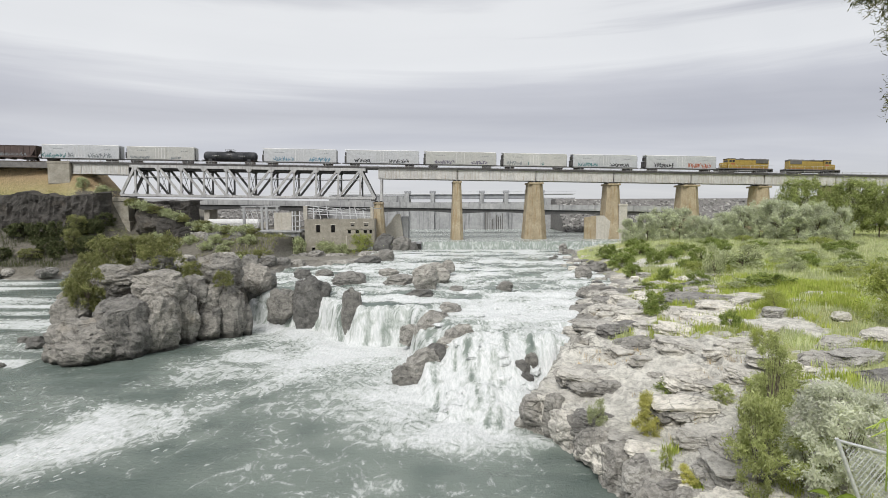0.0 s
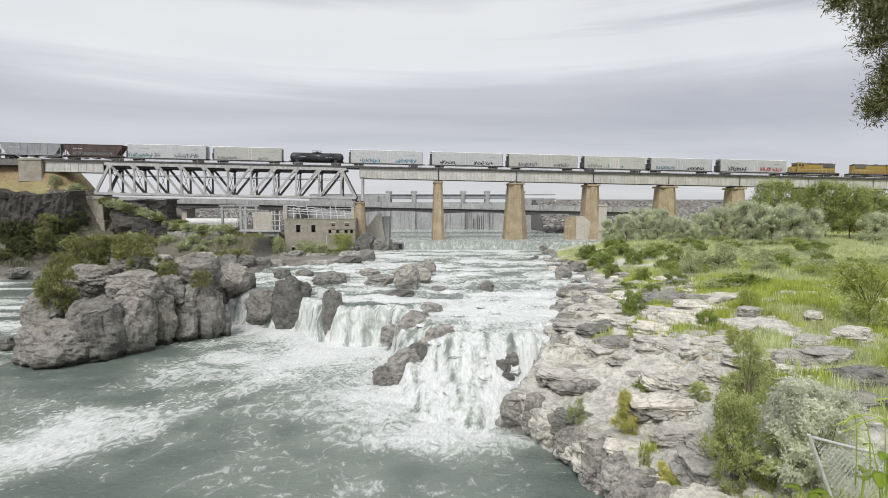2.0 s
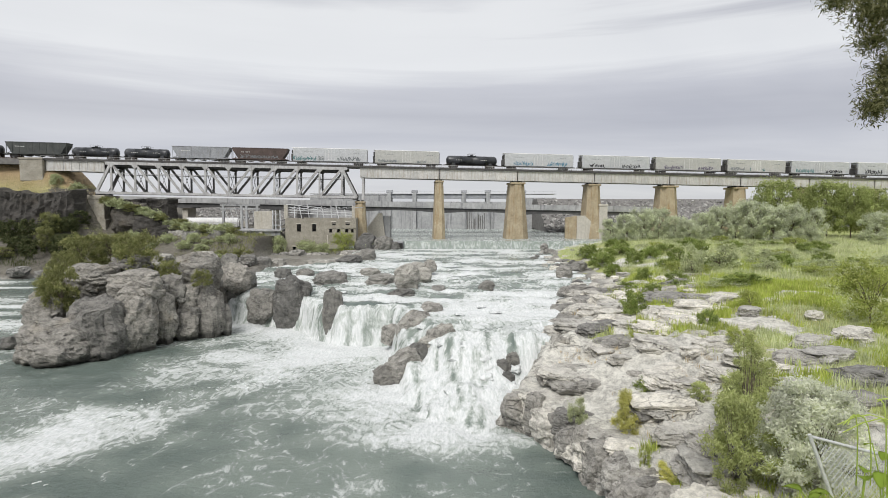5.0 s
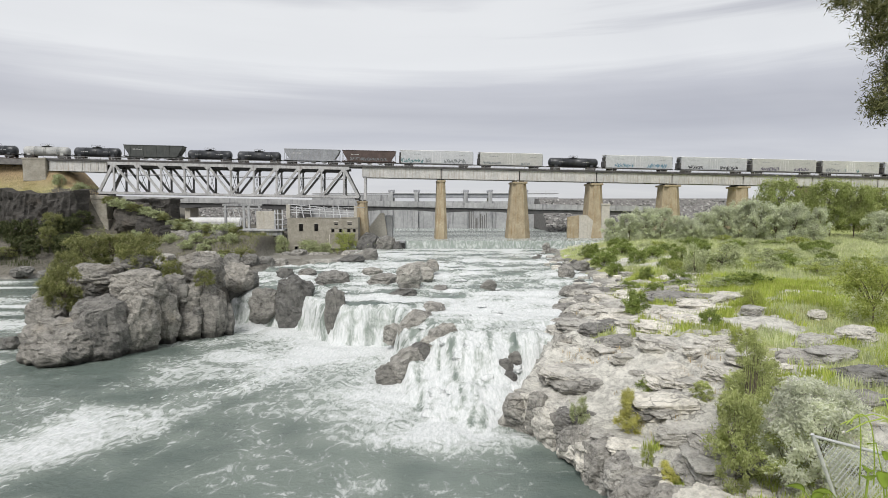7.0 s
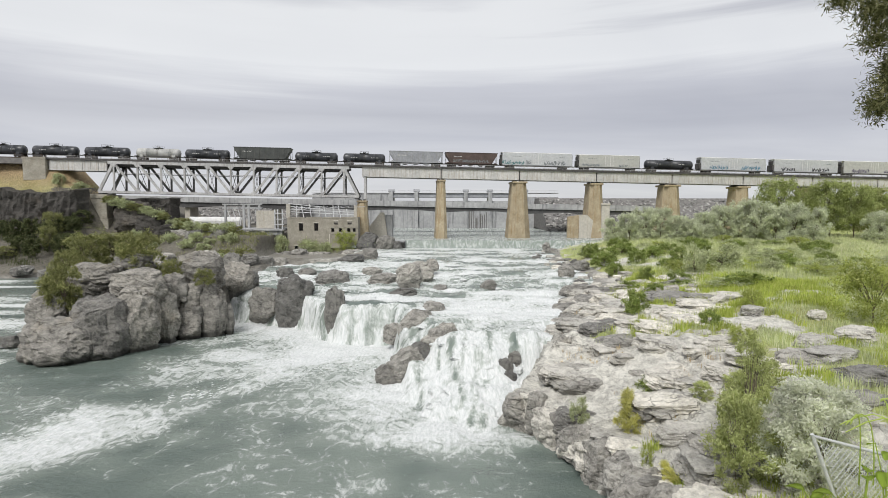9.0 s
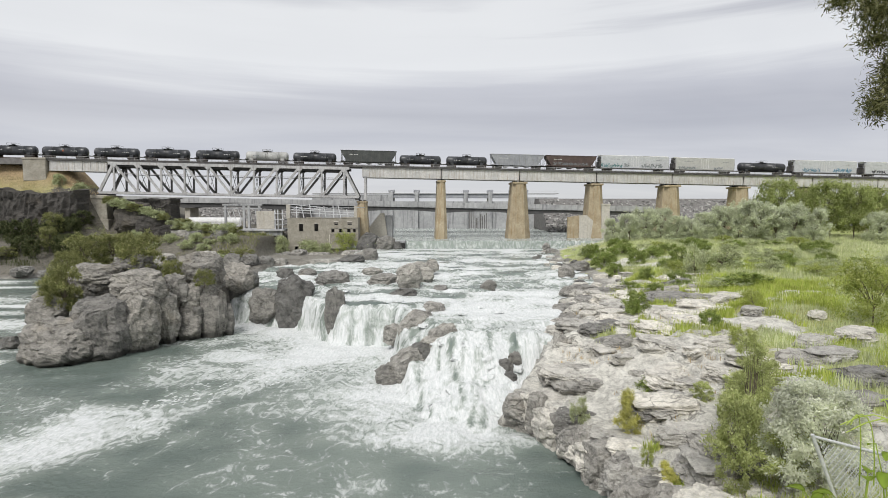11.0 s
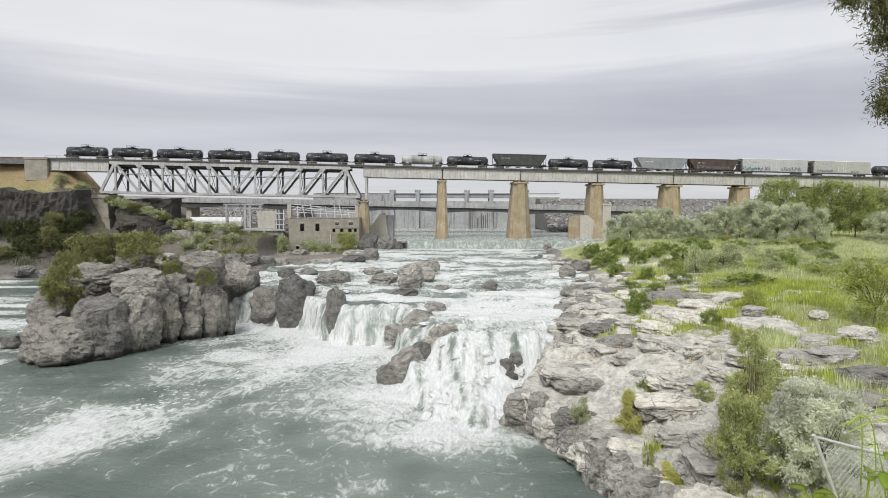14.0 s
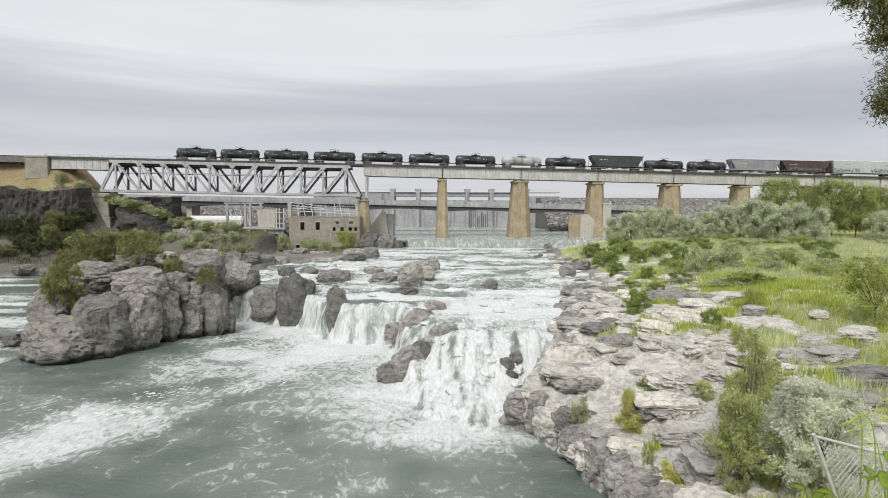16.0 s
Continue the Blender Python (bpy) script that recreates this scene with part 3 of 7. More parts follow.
M_WATER = water_material()
wx = spaced(-190, -48, 26, 64, 0.34, 1.05)
wy = np.unique(np.concatenate([spaced(12, 26, 92, 246, 0.34, 1.035), np.linspace(149.6, 152.6, 16)]))
WX, WY = np.meshgrid(wx, wy)
WZ0 = wlevel(WX, WY)
w_lip, w_foot = along(WX, LIP), along(WX, FOOT)
w_left = WX < along(WY, BARRIER)
w_fall = ((WY > w_foot - 0.3) & (WY < w_lip + 0.5) & ~w_left).astype(float)
w_down = np.clip(w_foot - WY, 0, 400)                       # metres below the falls
w_upper = (WY > w_lip) & ~w_left & (WY < WEIR_Y)
lower = (WY <= w_foot) | w_left
# tongues of foam: one long arc from the left falls across the pool, one fan below the right chute
arc_y = along(WX, ((-60, 20), (-30, 29.5), (-24, 34), (-20.5, 39), (-16.5, 48), (-11.5, 60), (0, 70))) + 4 * (fbm(WX / 9, WY / 9, 2, 219) - 0.5)
arc = (np.exp(-((WY - arc_y) / np.where(WY < arc_y, 4.0, 12.0)) ** 2) * 0.85 + 0.30 * np.exp(-((WY - arc_y + 9) / 2.2) ** 2) * sstep(-10, -18, WX)) * sstep(1, -5, WX)
fan = np.exp(-(((WX - 1.0) / 5.0) ** 2)) * np.exp(-np.clip(38 - WY, 0, 99) / 5.5)
fan2 = np.exp(-(((WX + 2.5) / 7.5) ** 2)) * np.exp(-np.clip(40 - WY, 0, 99) / 7.0) * 0.6
apron = np.exp(-w_down / 8.5) * sstep(-34, -29, WX) * sstep(-1.5, -6, WX)
patch = fbm(WX / 6.5, WY / 4.5, 4, 211) + 0.35 * (vnoise(WX / 2.4 + 2 * vnoise(WX / 5, WY / 5, 9), WY / 2.0, 212) - 0.5)
wash = np.exp(-((WX + 21) / 7.5) ** 2 - ((WY - 57) / 9.0) ** 2) + 0.42 * np.exp(-((WX + 27) / 7.5) ** 2 - ((WY - 39) / 7.0) ** 2)
zone = np.clip(wash + np.maximum(np.maximum(arc, apron), np.maximum(fan, fan2) * 1.4), 0, 1)
f_low = 0.325 + 0.035 * zone + (0.26 + 0.18 * zone) * (patch - 0.5) + 0.37 * apron + 0.20 * arc + 0.17 * wash + 0.40 * np.maximum(fan, fan2)
f_low = np.where(WX < -44, np.maximum(f_low, 0.44 + 0.8 * (fbm(WX / 16, WY / 3.0, 3, 223) - 0.45)), f_low)
f_up = 0.525 + 0.74 * (fbm(WX / 6.0, WY / 2.6, 4, 227) - 0.5) + 0.06 * sstep(110, 60, WY) - 0.10 * sstep(0, 3, w_lip - WY + 4)
f_up = f_up + 0.10 * np.exp(-((WY - 147) / 4.0) ** 2) + 0.10 * (WX > 3) * (WY < 75)
strand = vnoise(WX / 0.55 + 3 * vnoise(WX / 3, WY / 3, 3), WY / 6.0, 229)
f_fall = np.where(WX < -3, 0.54 + 0.34 * (strand - 0.35), 0.60 + 0.85 * (fbm(WX / 0.5, WY / 3.2, 3, 233) - 0.47))
# above the weir 0.5 also paints the pale sky reflection into the colour
foam = np.where(w_fall > 0, f_fall, np.where(w_upper, f_up, np.where(lower, f_low, 0.5)))
foam = np.where((WY > WEIR_Y - 1.5) & (WY < WEIR_Y + 1.2) & ~w_left, 0.47, foam)
foam = np.clip(foam, 0.0, 0.95)
chop = (fbm(WX / 2.6, WY / 1.7, 4, 241) - 0.5)
rough_w = np.where(w_upper, 0.75 * sstep(150, 110, WY) + 0.25, np.where(w_fall > 0, 0.9, 0.16 + 0.9 * np.exp(-w_down / 5) * (WX > -32)))
rough_w = np.where(WY > WEIR_Y - 2.0, 0.07, rough_w)
WZ = WZ0 + chop * rough_w + np.where(w_fall > 0, (strand - 0.5) * 0.5, 0)
WZ = np.where(w_left, 0.25 * (fbm(WX / 7, WY / 1.6, 3, 251) - 0.5), WZ)
w_keep = (WZ > ground(WX, WY) - 0.6) & ~((WY > 98) & (WY < 150) & (WX < along(WY, SHORE_LEFT) - 3.5) & (WX > along(WY, BARRIER) - 4))
tagged(sheet("water", wx, wy, WZ, M_WATER, keep=w_keep, attrs=(("foam", foam),)), "grey-green river with white foam and falls", "river", kind="structure")

# ---- bridge line: 165 m off, turned a little, and falling gently to the east ----
BRIDGE = pose(0, 165, 28.0, 0, 0.9, 4.745)
GAUGE = 1.435
PIER_X = (-24.2, -1.0, 22.4, 45.9, 69.6, 92.4, 115.0, 137.0, 158.5, 180.0)
PIER_W = ((2.6, 3.8), (2.3, 3.5), (4.2, 6.9), (3.6, 5.8), (4.9, 6.6), (3.8, 5.4), (4.0, 5.6), (4.0, 5.6), (4.0, 5.6), (4.0, 5.6))


def plan(s):
    """The world's x and y at s metres along the bridge."""
    p = BRIDGE @ Vector((s, 0, 0))
    return p.x, p.y, p.z


def bridge_pier(s, top_w, foot_w, cap_z=-3.62):
    x, y, z = plan(s)
    base = float(min(ground(x, y), wlevel(x, y) if -28 < x < 46 else 99)) - 0.6
    h = z + cap_z - base
    ob = thing("bridge_pier", "tapered tan concrete bridge pier with brown water stains", "bridge pier", "bridge piers", pose(x, y, base, 0, 0, 4.745))
    bm = bmesh.new()
    levels = ((0, foot_w + 1.0, 9.2), (1.3, foot_w + 1.0, 9.2), (1.35, foot_w, 8.4), (h * 0.5, (foot_w + top_w) / 2, 7.4), (h - 0.9, top_w, 6.4))
    rings = []
    for zz, w, d in levels:
        c = w * 0.28
        rings.append([bm.verts.new(v + (zz,)) for v in ((-w / 2 + c, -d / 2), (w / 2 - c, -d / 2), (w / 2, -d / 2 + c), (w / 2, d / 2 - c),
                                                         (w / 2 - c, d / 2), (-w / 2 + c, d / 2), (-w / 2, d / 2 - c), (-w / 2, -d / 2 + c))])
    for a, b in zip(rings, rings[1:]):
        for i in range(8):
            bm.faces.new((a[i], a[(i + 1) % 8], b[(i + 1) % 8], b[i]))
    bm.faces.new(rings[-1])
    part("shaft", bm, M_CONCRETE, ob)
    part("cap", boxm(-top_w / 2 - 0.1, top_w / 2 + 0.1, -3.4, 3.4, h - 0.9, h - 0.35, 0.08), M_CONCRETE, ob)
    for sx in (-1, 1):
        part("bearing", boxm(sx * top_w * 0.25 - 0.3, sx * top_w * 0.25 + 0.3, -2.6, 2.6, h - 0.35, h, 0.03), M_DARKSTEEL, ob, "dark steel bearing block")
    return ob


for s_, (tw, fw) in zip(PIER_X[1:], PIER_W[1:]):
    bridge_pier(s_, tw, fw)
bridge_pier(-24.2, 2.6, 3.8, -10.1)
stub_x, stub_y, stub_z = plan(48.6)
stub = thing("bridge_pier", "short pale concrete pier stub beside a bridge pier", "bridge pier", "bridge piers", pose(stub_x, stub_y - 2.2, 6.0, 0, 0, 4.745))
part("shaft", boxm(-1.25, 1.25, -1.8, 1.8, 0, stub_z - 16.6, 0.1), M_PALECON, stub)
part("cap", boxm(-1.4, 1.4, -1.95, 1.95, stub_z - 16.6, stub_z - 16.0, 0.08), M_PALECON, stub)
tower = thing("bridge_bent", "riveted steel bent on the pier beside the truss", "bridge pier", m=BRIDGE @ pose(-23.2, 0, 0))
for yy_ in (-2.4, 2.4):
    part("column", boxm(-0.3, 0.3, yy_ - 0.25, yy_ + 0.25, -10.1, -3.35, 0.03), M_STEEL, tower)
part("crosshead", boxm(-0.45, 0.45, -2.9, 2.9, -3.35, -3.15), M_STEEL, tower)


def girder_span(s0, s1, depth=2.72, top=-0.74):
    ob = thing("girder_span", "riveted plate girder span with faded grey rusty paint", "bridge span", "girder spans", BRIDGE @ pose(s0, 0, 0))
    ln = s1 - s0
    stiff = mesh_of("stiffener", boxm(-0.05, 0.05, -0.12, 0.0, top - depth + 0.12, top - 0.12), M_GIRDER)
    for sy in (-1, 1):
        g = bmesh.new()
        box(g, 0.12, ln - 0.12, sy * 2.5 - 0.04, sy * 2.5 + 0.04, top - depth, top)
        box(g, 0.12, ln - 0.12, sy * 2.5 - 0.25, sy * 2.5 + 0.25, top - 0.10, top + 0.004)
        box(g, 0.12, ln - 0.12, sy * 2.5 - 0.25, sy * 2.5 + 0.25, top - depth - 0.1, top - depth + 0.01)
        web = part("girder", g, M_GIRDER, ob)
        n = int(ln / 2.1)
        for i in range(n + 1):
            shared("stiffener", stiff, web, pose(0.3 + i * (ln - 0.6) / n, sy * 2.5 - 0.04 if sy < 0 else 2.46, 0))
    for i in range(5):
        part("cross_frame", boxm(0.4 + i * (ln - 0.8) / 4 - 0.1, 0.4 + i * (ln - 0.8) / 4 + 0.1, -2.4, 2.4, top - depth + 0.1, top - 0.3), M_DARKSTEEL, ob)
    return ob


spans = [(-110.3, -94.6)] + list(zip(PIER_X, PIER_X[1:]))
for a_, b_ in spans:
    girder_span(a_, b_)

track = thing("railway_track", "single railway track on a dark open bridge deck", "railway track", m=BRIDGE, kind="structure")
part("deck", boxm(-111.5, 195, -2.75, 2.75, -0.73, -0.45), M_DECK, track)
part("deck_edge", boxm(-111.5, 195, -3.0, -2.76, -0.68, -0.12), M_DARKSTEEL, track, "dark walkway edge")
part("ballast_bed", boxm(-300, -111.6, -3.2, 3.2, -2.0, -0.45), M_RIPRAP, track)
for sy in (-1, 1):
    part("rail", boxm(-300, 195, sy * GAUGE / 2 - 0.04, sy * GAUGE / 2 + 0.04, -0.17, 0.0), M_RUST, track)
sl_bm = bmesh.new()
for i in range(int(495 / 0.62)):
    box(sl_bm, -299.5 + i * 0.62, -299.28 + i * 0.62, -1.3, 1.3, -0.42, -0.18)
tagged(part("sleepers", sl_bm, M_BARK, track), kind="stuff")
railing = thing("walkway_railing", "grey steel pipe railing along the bridge walkway", "railing", m=BRIDGE)
post = mesh_of("post", boxm(-0.045, 0.045, -0.045, 0.045, -0.62, 0.55), M_STEEL)
for sy in (-2.88, 2.95):
    for zz in (0.05, 0.5):
        part("rail", boxm(-111.5, 195, sy - 0.035, sy + 0.035, zz - 0.035, zz + 0.035), M_STEEL, railing)
    for i in range(103):
        shared("post", post, railing, pose(-111.3 + i * 3.0, sy, 0))
part("plank_walk", boxm(-111.5, 195, 2.77, 3.1, -0.72, -0.63), M_BARK, railing)


# darker copy of the truss steel, with the far side's shade in its colour
M_SHADEDSTEEL = worn("shaded_grey_steel", (0.13, 0.13, 0.13), (0.22, 0.215, 0.21), 0.5, 0.7, 0.2, (0.10, 0.08, 0.07), 0.6, True)


def truss():
    """A deck truss: top chord under the track, bottom chord longer by half a panel at each end."""
    ob = thing("railway_truss", "silver-grey riveted steel deck truss under the railway", "truss bridge", m=BRIDGE)
    zt, zb = -1.18, -9.35
    top = np.linspace(-92.5, -29.2, 11)
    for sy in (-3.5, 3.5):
        # far truss: shade comes from the darker colour
        steel = M_STEEL if sy < 0 else M_SHADEDSTEEL
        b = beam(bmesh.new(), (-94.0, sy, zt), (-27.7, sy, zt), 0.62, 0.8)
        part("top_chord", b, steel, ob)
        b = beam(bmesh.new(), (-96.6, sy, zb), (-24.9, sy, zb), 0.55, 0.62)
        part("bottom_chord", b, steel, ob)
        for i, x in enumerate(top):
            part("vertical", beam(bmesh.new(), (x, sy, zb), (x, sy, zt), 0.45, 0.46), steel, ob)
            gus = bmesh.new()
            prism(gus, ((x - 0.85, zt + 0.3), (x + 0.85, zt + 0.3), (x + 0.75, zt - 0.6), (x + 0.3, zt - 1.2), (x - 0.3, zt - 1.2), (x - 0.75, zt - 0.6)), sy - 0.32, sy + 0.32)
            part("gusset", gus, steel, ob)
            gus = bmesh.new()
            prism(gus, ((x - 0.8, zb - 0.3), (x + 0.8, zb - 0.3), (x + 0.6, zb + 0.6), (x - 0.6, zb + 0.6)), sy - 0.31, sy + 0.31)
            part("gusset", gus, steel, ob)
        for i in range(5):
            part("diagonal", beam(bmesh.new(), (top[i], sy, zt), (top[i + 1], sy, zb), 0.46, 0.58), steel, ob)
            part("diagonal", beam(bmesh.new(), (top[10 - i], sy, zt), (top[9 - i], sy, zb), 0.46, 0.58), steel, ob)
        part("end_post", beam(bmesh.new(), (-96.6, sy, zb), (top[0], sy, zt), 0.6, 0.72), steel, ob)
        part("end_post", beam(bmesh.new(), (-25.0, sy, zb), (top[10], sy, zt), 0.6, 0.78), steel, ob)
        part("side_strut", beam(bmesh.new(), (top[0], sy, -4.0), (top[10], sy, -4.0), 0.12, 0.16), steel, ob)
    # bracing, floor beams and stringers are much darker than the chords
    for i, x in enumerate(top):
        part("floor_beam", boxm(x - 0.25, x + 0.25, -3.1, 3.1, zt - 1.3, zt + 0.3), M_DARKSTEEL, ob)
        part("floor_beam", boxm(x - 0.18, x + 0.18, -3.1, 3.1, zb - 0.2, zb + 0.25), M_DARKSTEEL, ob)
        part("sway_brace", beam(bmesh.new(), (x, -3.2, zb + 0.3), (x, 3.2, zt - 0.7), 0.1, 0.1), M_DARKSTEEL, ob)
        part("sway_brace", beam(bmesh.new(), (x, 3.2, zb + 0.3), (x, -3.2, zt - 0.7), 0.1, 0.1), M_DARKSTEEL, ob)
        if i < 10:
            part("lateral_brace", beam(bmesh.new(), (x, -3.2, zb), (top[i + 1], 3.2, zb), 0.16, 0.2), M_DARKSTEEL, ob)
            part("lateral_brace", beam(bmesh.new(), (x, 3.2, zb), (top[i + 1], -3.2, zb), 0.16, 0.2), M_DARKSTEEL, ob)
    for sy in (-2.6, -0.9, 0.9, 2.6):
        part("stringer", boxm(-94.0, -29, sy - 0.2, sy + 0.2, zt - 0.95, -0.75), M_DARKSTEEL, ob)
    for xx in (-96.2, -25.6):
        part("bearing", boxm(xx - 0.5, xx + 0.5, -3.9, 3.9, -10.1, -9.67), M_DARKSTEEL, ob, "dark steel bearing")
    return ob


truss()

# west pier and abutment
x_, y_, z_ = plan(-96.6)
wp = thing("west_pier", "stepped tan concrete pier under the truss", "bridge pier", m=pose(x_, y_, 6.0, 0, 0, 4.745))
h_ = z_ - 10.1 - 6.0
for zz0, zz1, w_, d_ in ((0, h_ * 0.5, 5.2, 9.5), (h_ * 0.5, h_ * 0.92, 4.2, 8.4), (h_ * 0.92, h_, 4.8, 8.8)):
    part("shaft", boxm(-w_ / 2, w_ / 2, -d_ / 2, d_ / 2, zz0, zz1, 0.12), M_BRICK, wp)
x_, y_, z_ = plan(-113.3)
ab = thing("abutment", "weathered concrete bridge abutment in the bank", "abutment", m=pose(x_, y_, z_, 0, 0, 4.745))
part("block", boxm(-3.2, 2.8, -3.6, 3.6, -6.5, -0.7, 0.12), M_BRICK, ab)
part("parapet", boxm(-3.3, 2.9, -3.7, -3.3, -0.7, -0.1, 0.05), M_BRICK, ab)


# ---- the train ----
BOGIE_CACHE = {}


def wheel_mesh():
    if "w" not in BOGIE_CACHE:
        bm = bmesh.new()
        tube(bm, (0, -0.07, 0), (0, 0.07, 0), 0.46, n=18)
        tube(bm, (0, -0.10, 0), (0, -0.07, 0), 0.50, n=18)
        tube(bm, (0, -0.16, 0), (0, 0.12, 0), 0.13, n=8)
        BOGIE_CACHE["w"] = mesh_of("wheel", bm, M_RUST)
        bm = bmesh.new()
        prism(bm, ((-1.25, 0.42), (-1.15, 0.62), (-0.5, 0.78), (0.5, 0.78), (1.15, 0.62), (1.25, 0.42), (0.6, 0.36), (0.4, 0.2), (-0.4, 0.2), (-0.6, 0.36)), -0.08, 0.08)
        BOGIE_CACHE["f"] = mesh_of("side_frame", bm, M_DARKSTEEL)
    return BOGIE_CACHE["w"], BOGIE_CACHE["f"]


def bogie(car, x, axles=(-0.88, 0.88), stretch=1.0):
    w, f_ = wheel_mesh()
    b = part("bogie", boxm(x - 0.25, x + 0.25, -1.0, 1.0, 0.40, 0.78), M_DARKSTEEL, car)
    for sy in (-1, 1):
        shared("side_frame", f_, b, Matrix.Translation((x, sy * 0.98, 0)) @ Matrix.Diagonal((stretch, 1, 1, 1)))
        for a in axles:
            shared("wheel", w, b, pose(x + a, sy * 0.76, 0.46))


def coupler(car, x, sgn):
    bm = boxm(min(x, x + sgn * 0.75), max(x, x + sgn * 0.75), -0.13, 0.13, 0.72, 1.0)
    part("coupler", bm, M_DARKSTEEL, car)


def scrawl(car, x0, x1, z0, z1, mat, seed, side=-1.545, loops=7):
    """Sprayed lettering that cannot be read: a row of fat strokes, as thin paint on the side."""
    rnd = random.Random(seed)
    bm = bmesh.new()
    n = max(3, int((x1 - x0) / 0.75))
    for i in range(n):
        cx = x0 + (i + 0.5) * (x1 - x0) / n
        w, hh = (x1 - x0) / n, z1 - z0
        for _ in range(3):
            p = (cx + rnd.uniform(-0.5, 0.5) * w, side, z0 + rnd.uniform(0, 0.35) * hh)
            q = (cx + rnd.uniform(-0.6, 0.6) * w, side, z0 + rnd.uniform(0.55, 1.0) * hh)
            beam(bm, p, q, 0.012, rnd.uniform(0.10, 0.2))
        beam(bm, (cx - w * 0.5, side, z0 + rnd.uniform(0, 1) * hh), (cx + w * 0.5, side, z0 + rnd.uniform(0, 1) * hh), 0.012, 0.14)
    part("graffiti", bm, mat, car, "sprayed graffiti lettering")


def flat_paint(name, c):
    return worn(name, tuple(v * 0.8 for v in c), c, 1.5, 0.6)


M_G = {"black": flat_paint("black_spray", (0.03, 0.03, 0.035)), "teal": flat_paint("teal_spray", (0.10, 0.24, 0.25)),
       "red": flat_paint("orange_red_spray", (0.45, 0.13, 0.06)), "blue": flat_paint("blue_spray", (0.12, 0.27, 0.38)),
       "grey": flat_paint("grey_spray", (0.22, 0.24, 0.25)), "white": flat_paint("white_stencil", (0.6, 0.6, 0.58)),
       "violet": flat_paint("dull_violet_spray", (0.16, 0.14, 0.2))}


def car_base(name, label, ln):
    car = thing(name, label, "railway car" if name != "locomotive" else "locomotive", "train cars" if name != "locomotive" else "locomotives")
    part("underframe", boxm(-ln / 2 - 0.1, ln / 2 + 0.1, -0.55, 0.55, 0.80, 1.08), M_DARKSTEEL, car)
    coupler(car, -ln / 2 - 0.1, -1)
    coupler(car, ln / 2 + 0.1, 1)
    return car


def end_ladder(car, x, z1, mat=None):
    bm = bmesh.new()
    for sy in (-1.35, -0.95):
        box(bm, x - 0.03, x + 0.03, sy - 0.03, sy + 0.03, 0.9, z1)
    for i in range(int((z1 - 1.0) / 0.42)):
        box(bm, x - 0.025, x + 0.025, -1.35, -0.95, 1.1 + i * 0.42, 1.15 + i * 0.42)
    part("ladder", bm, mat or M_DARKSTEEL, car)


def reefer(ln, tags, seed, mat=None, height=4.62):
    mat = mat or M_REEFER
    car = car_base("refrigerator_car", "long white refrigerated boxcar with graffiti along its side", ln)
    body = part("body", boxm(-ln / 2 + 0.55, ln / 2 - 0.2, -1.53, 1.53, 0.90, height, 0.06), mat, car)
    part("roof", prism(bmesh.new(), ((-1.56, height + 0.004), (1.56, height + 0.004), (1.5, height + 0.12), (0, height + 0.2), (-1.5, height + 0.12)), -ln / 2 + 0.5, ln / 2 - 0.15), M_WHITE, car).matrix_local = pose(0, 0, 0, 0, 0, 90)
    part("door", boxm(-1.75, 1.75, -1.60, -1.535, 1.0, height - 0.25, 0.02), mat, car, "plug door with vertical locking rods")
    part("side_sill", boxm(-ln / 2 + 0.5, ln / 2 - 0.2, -1.56, 1.56, 0.76, 0.895), M_DARKSTEEL, car)
    for x in (-1.2, -0.4, 0.4, 1.2):
        part("lock_rod", boxm(x - 0.03, x + 0.03, -1.65, -1.605, 1.25, height - 0.3), M_WHITE, car)
    for i in range(9):
        x = -ln / 2 + 0.9 + i * (ln - 1.5) / 8
        if abs(x) > 1.9:
            part("side_post", boxm(x - 0.04, x + 0.04, -1.545, -1.53, 1.1, height - 0.05), mat, car)
    part("cooling_unit", boxm(-ln / 2 - 0.05, -ln / 2 + 0.54, -1.25, 1.25, 1.15, 2.9, 0.05), M_DARKSTEEL, car, "dark refrigeration unit on the end")
    part("fan_box", boxm(-ln / 2 + 0.05, -ln / 2 + 0.54, -0.8, 0.8, 3.1, 4.1, 0.05), M_DARKSTEEL, car)
    end_ladder(car, ln / 2 - 0.12, height - 0.4)
    for x in (-ln * 0.37, ln * 0.37):
        bogie(car, x)
    small = bmesh.new()
    for i in range(5):
        box(small, -ln * 0.33 + i * 0.55, -ln * 0.33 + i * 0.55 + 0.36, -1.562, -1.55, height - 1.15, height - 1.02)
    for i in range(4):
        box(small, ln * 0.3 + i * 0.5, ln * 0.3 + i * 0.5 + 0.3, -1.562, -1.55, height - 1.2, height - 1.07)
    part("stencil_marks", small, M_G["grey"], car)
    for j, (a, b, c, hh) in enumerate(tags):
        scrawl(car, a * ln / 2, b * ln / 2, 1.0, 1.0 + hh, M_G[c], seed * 10 + j, -1.562)
    return car


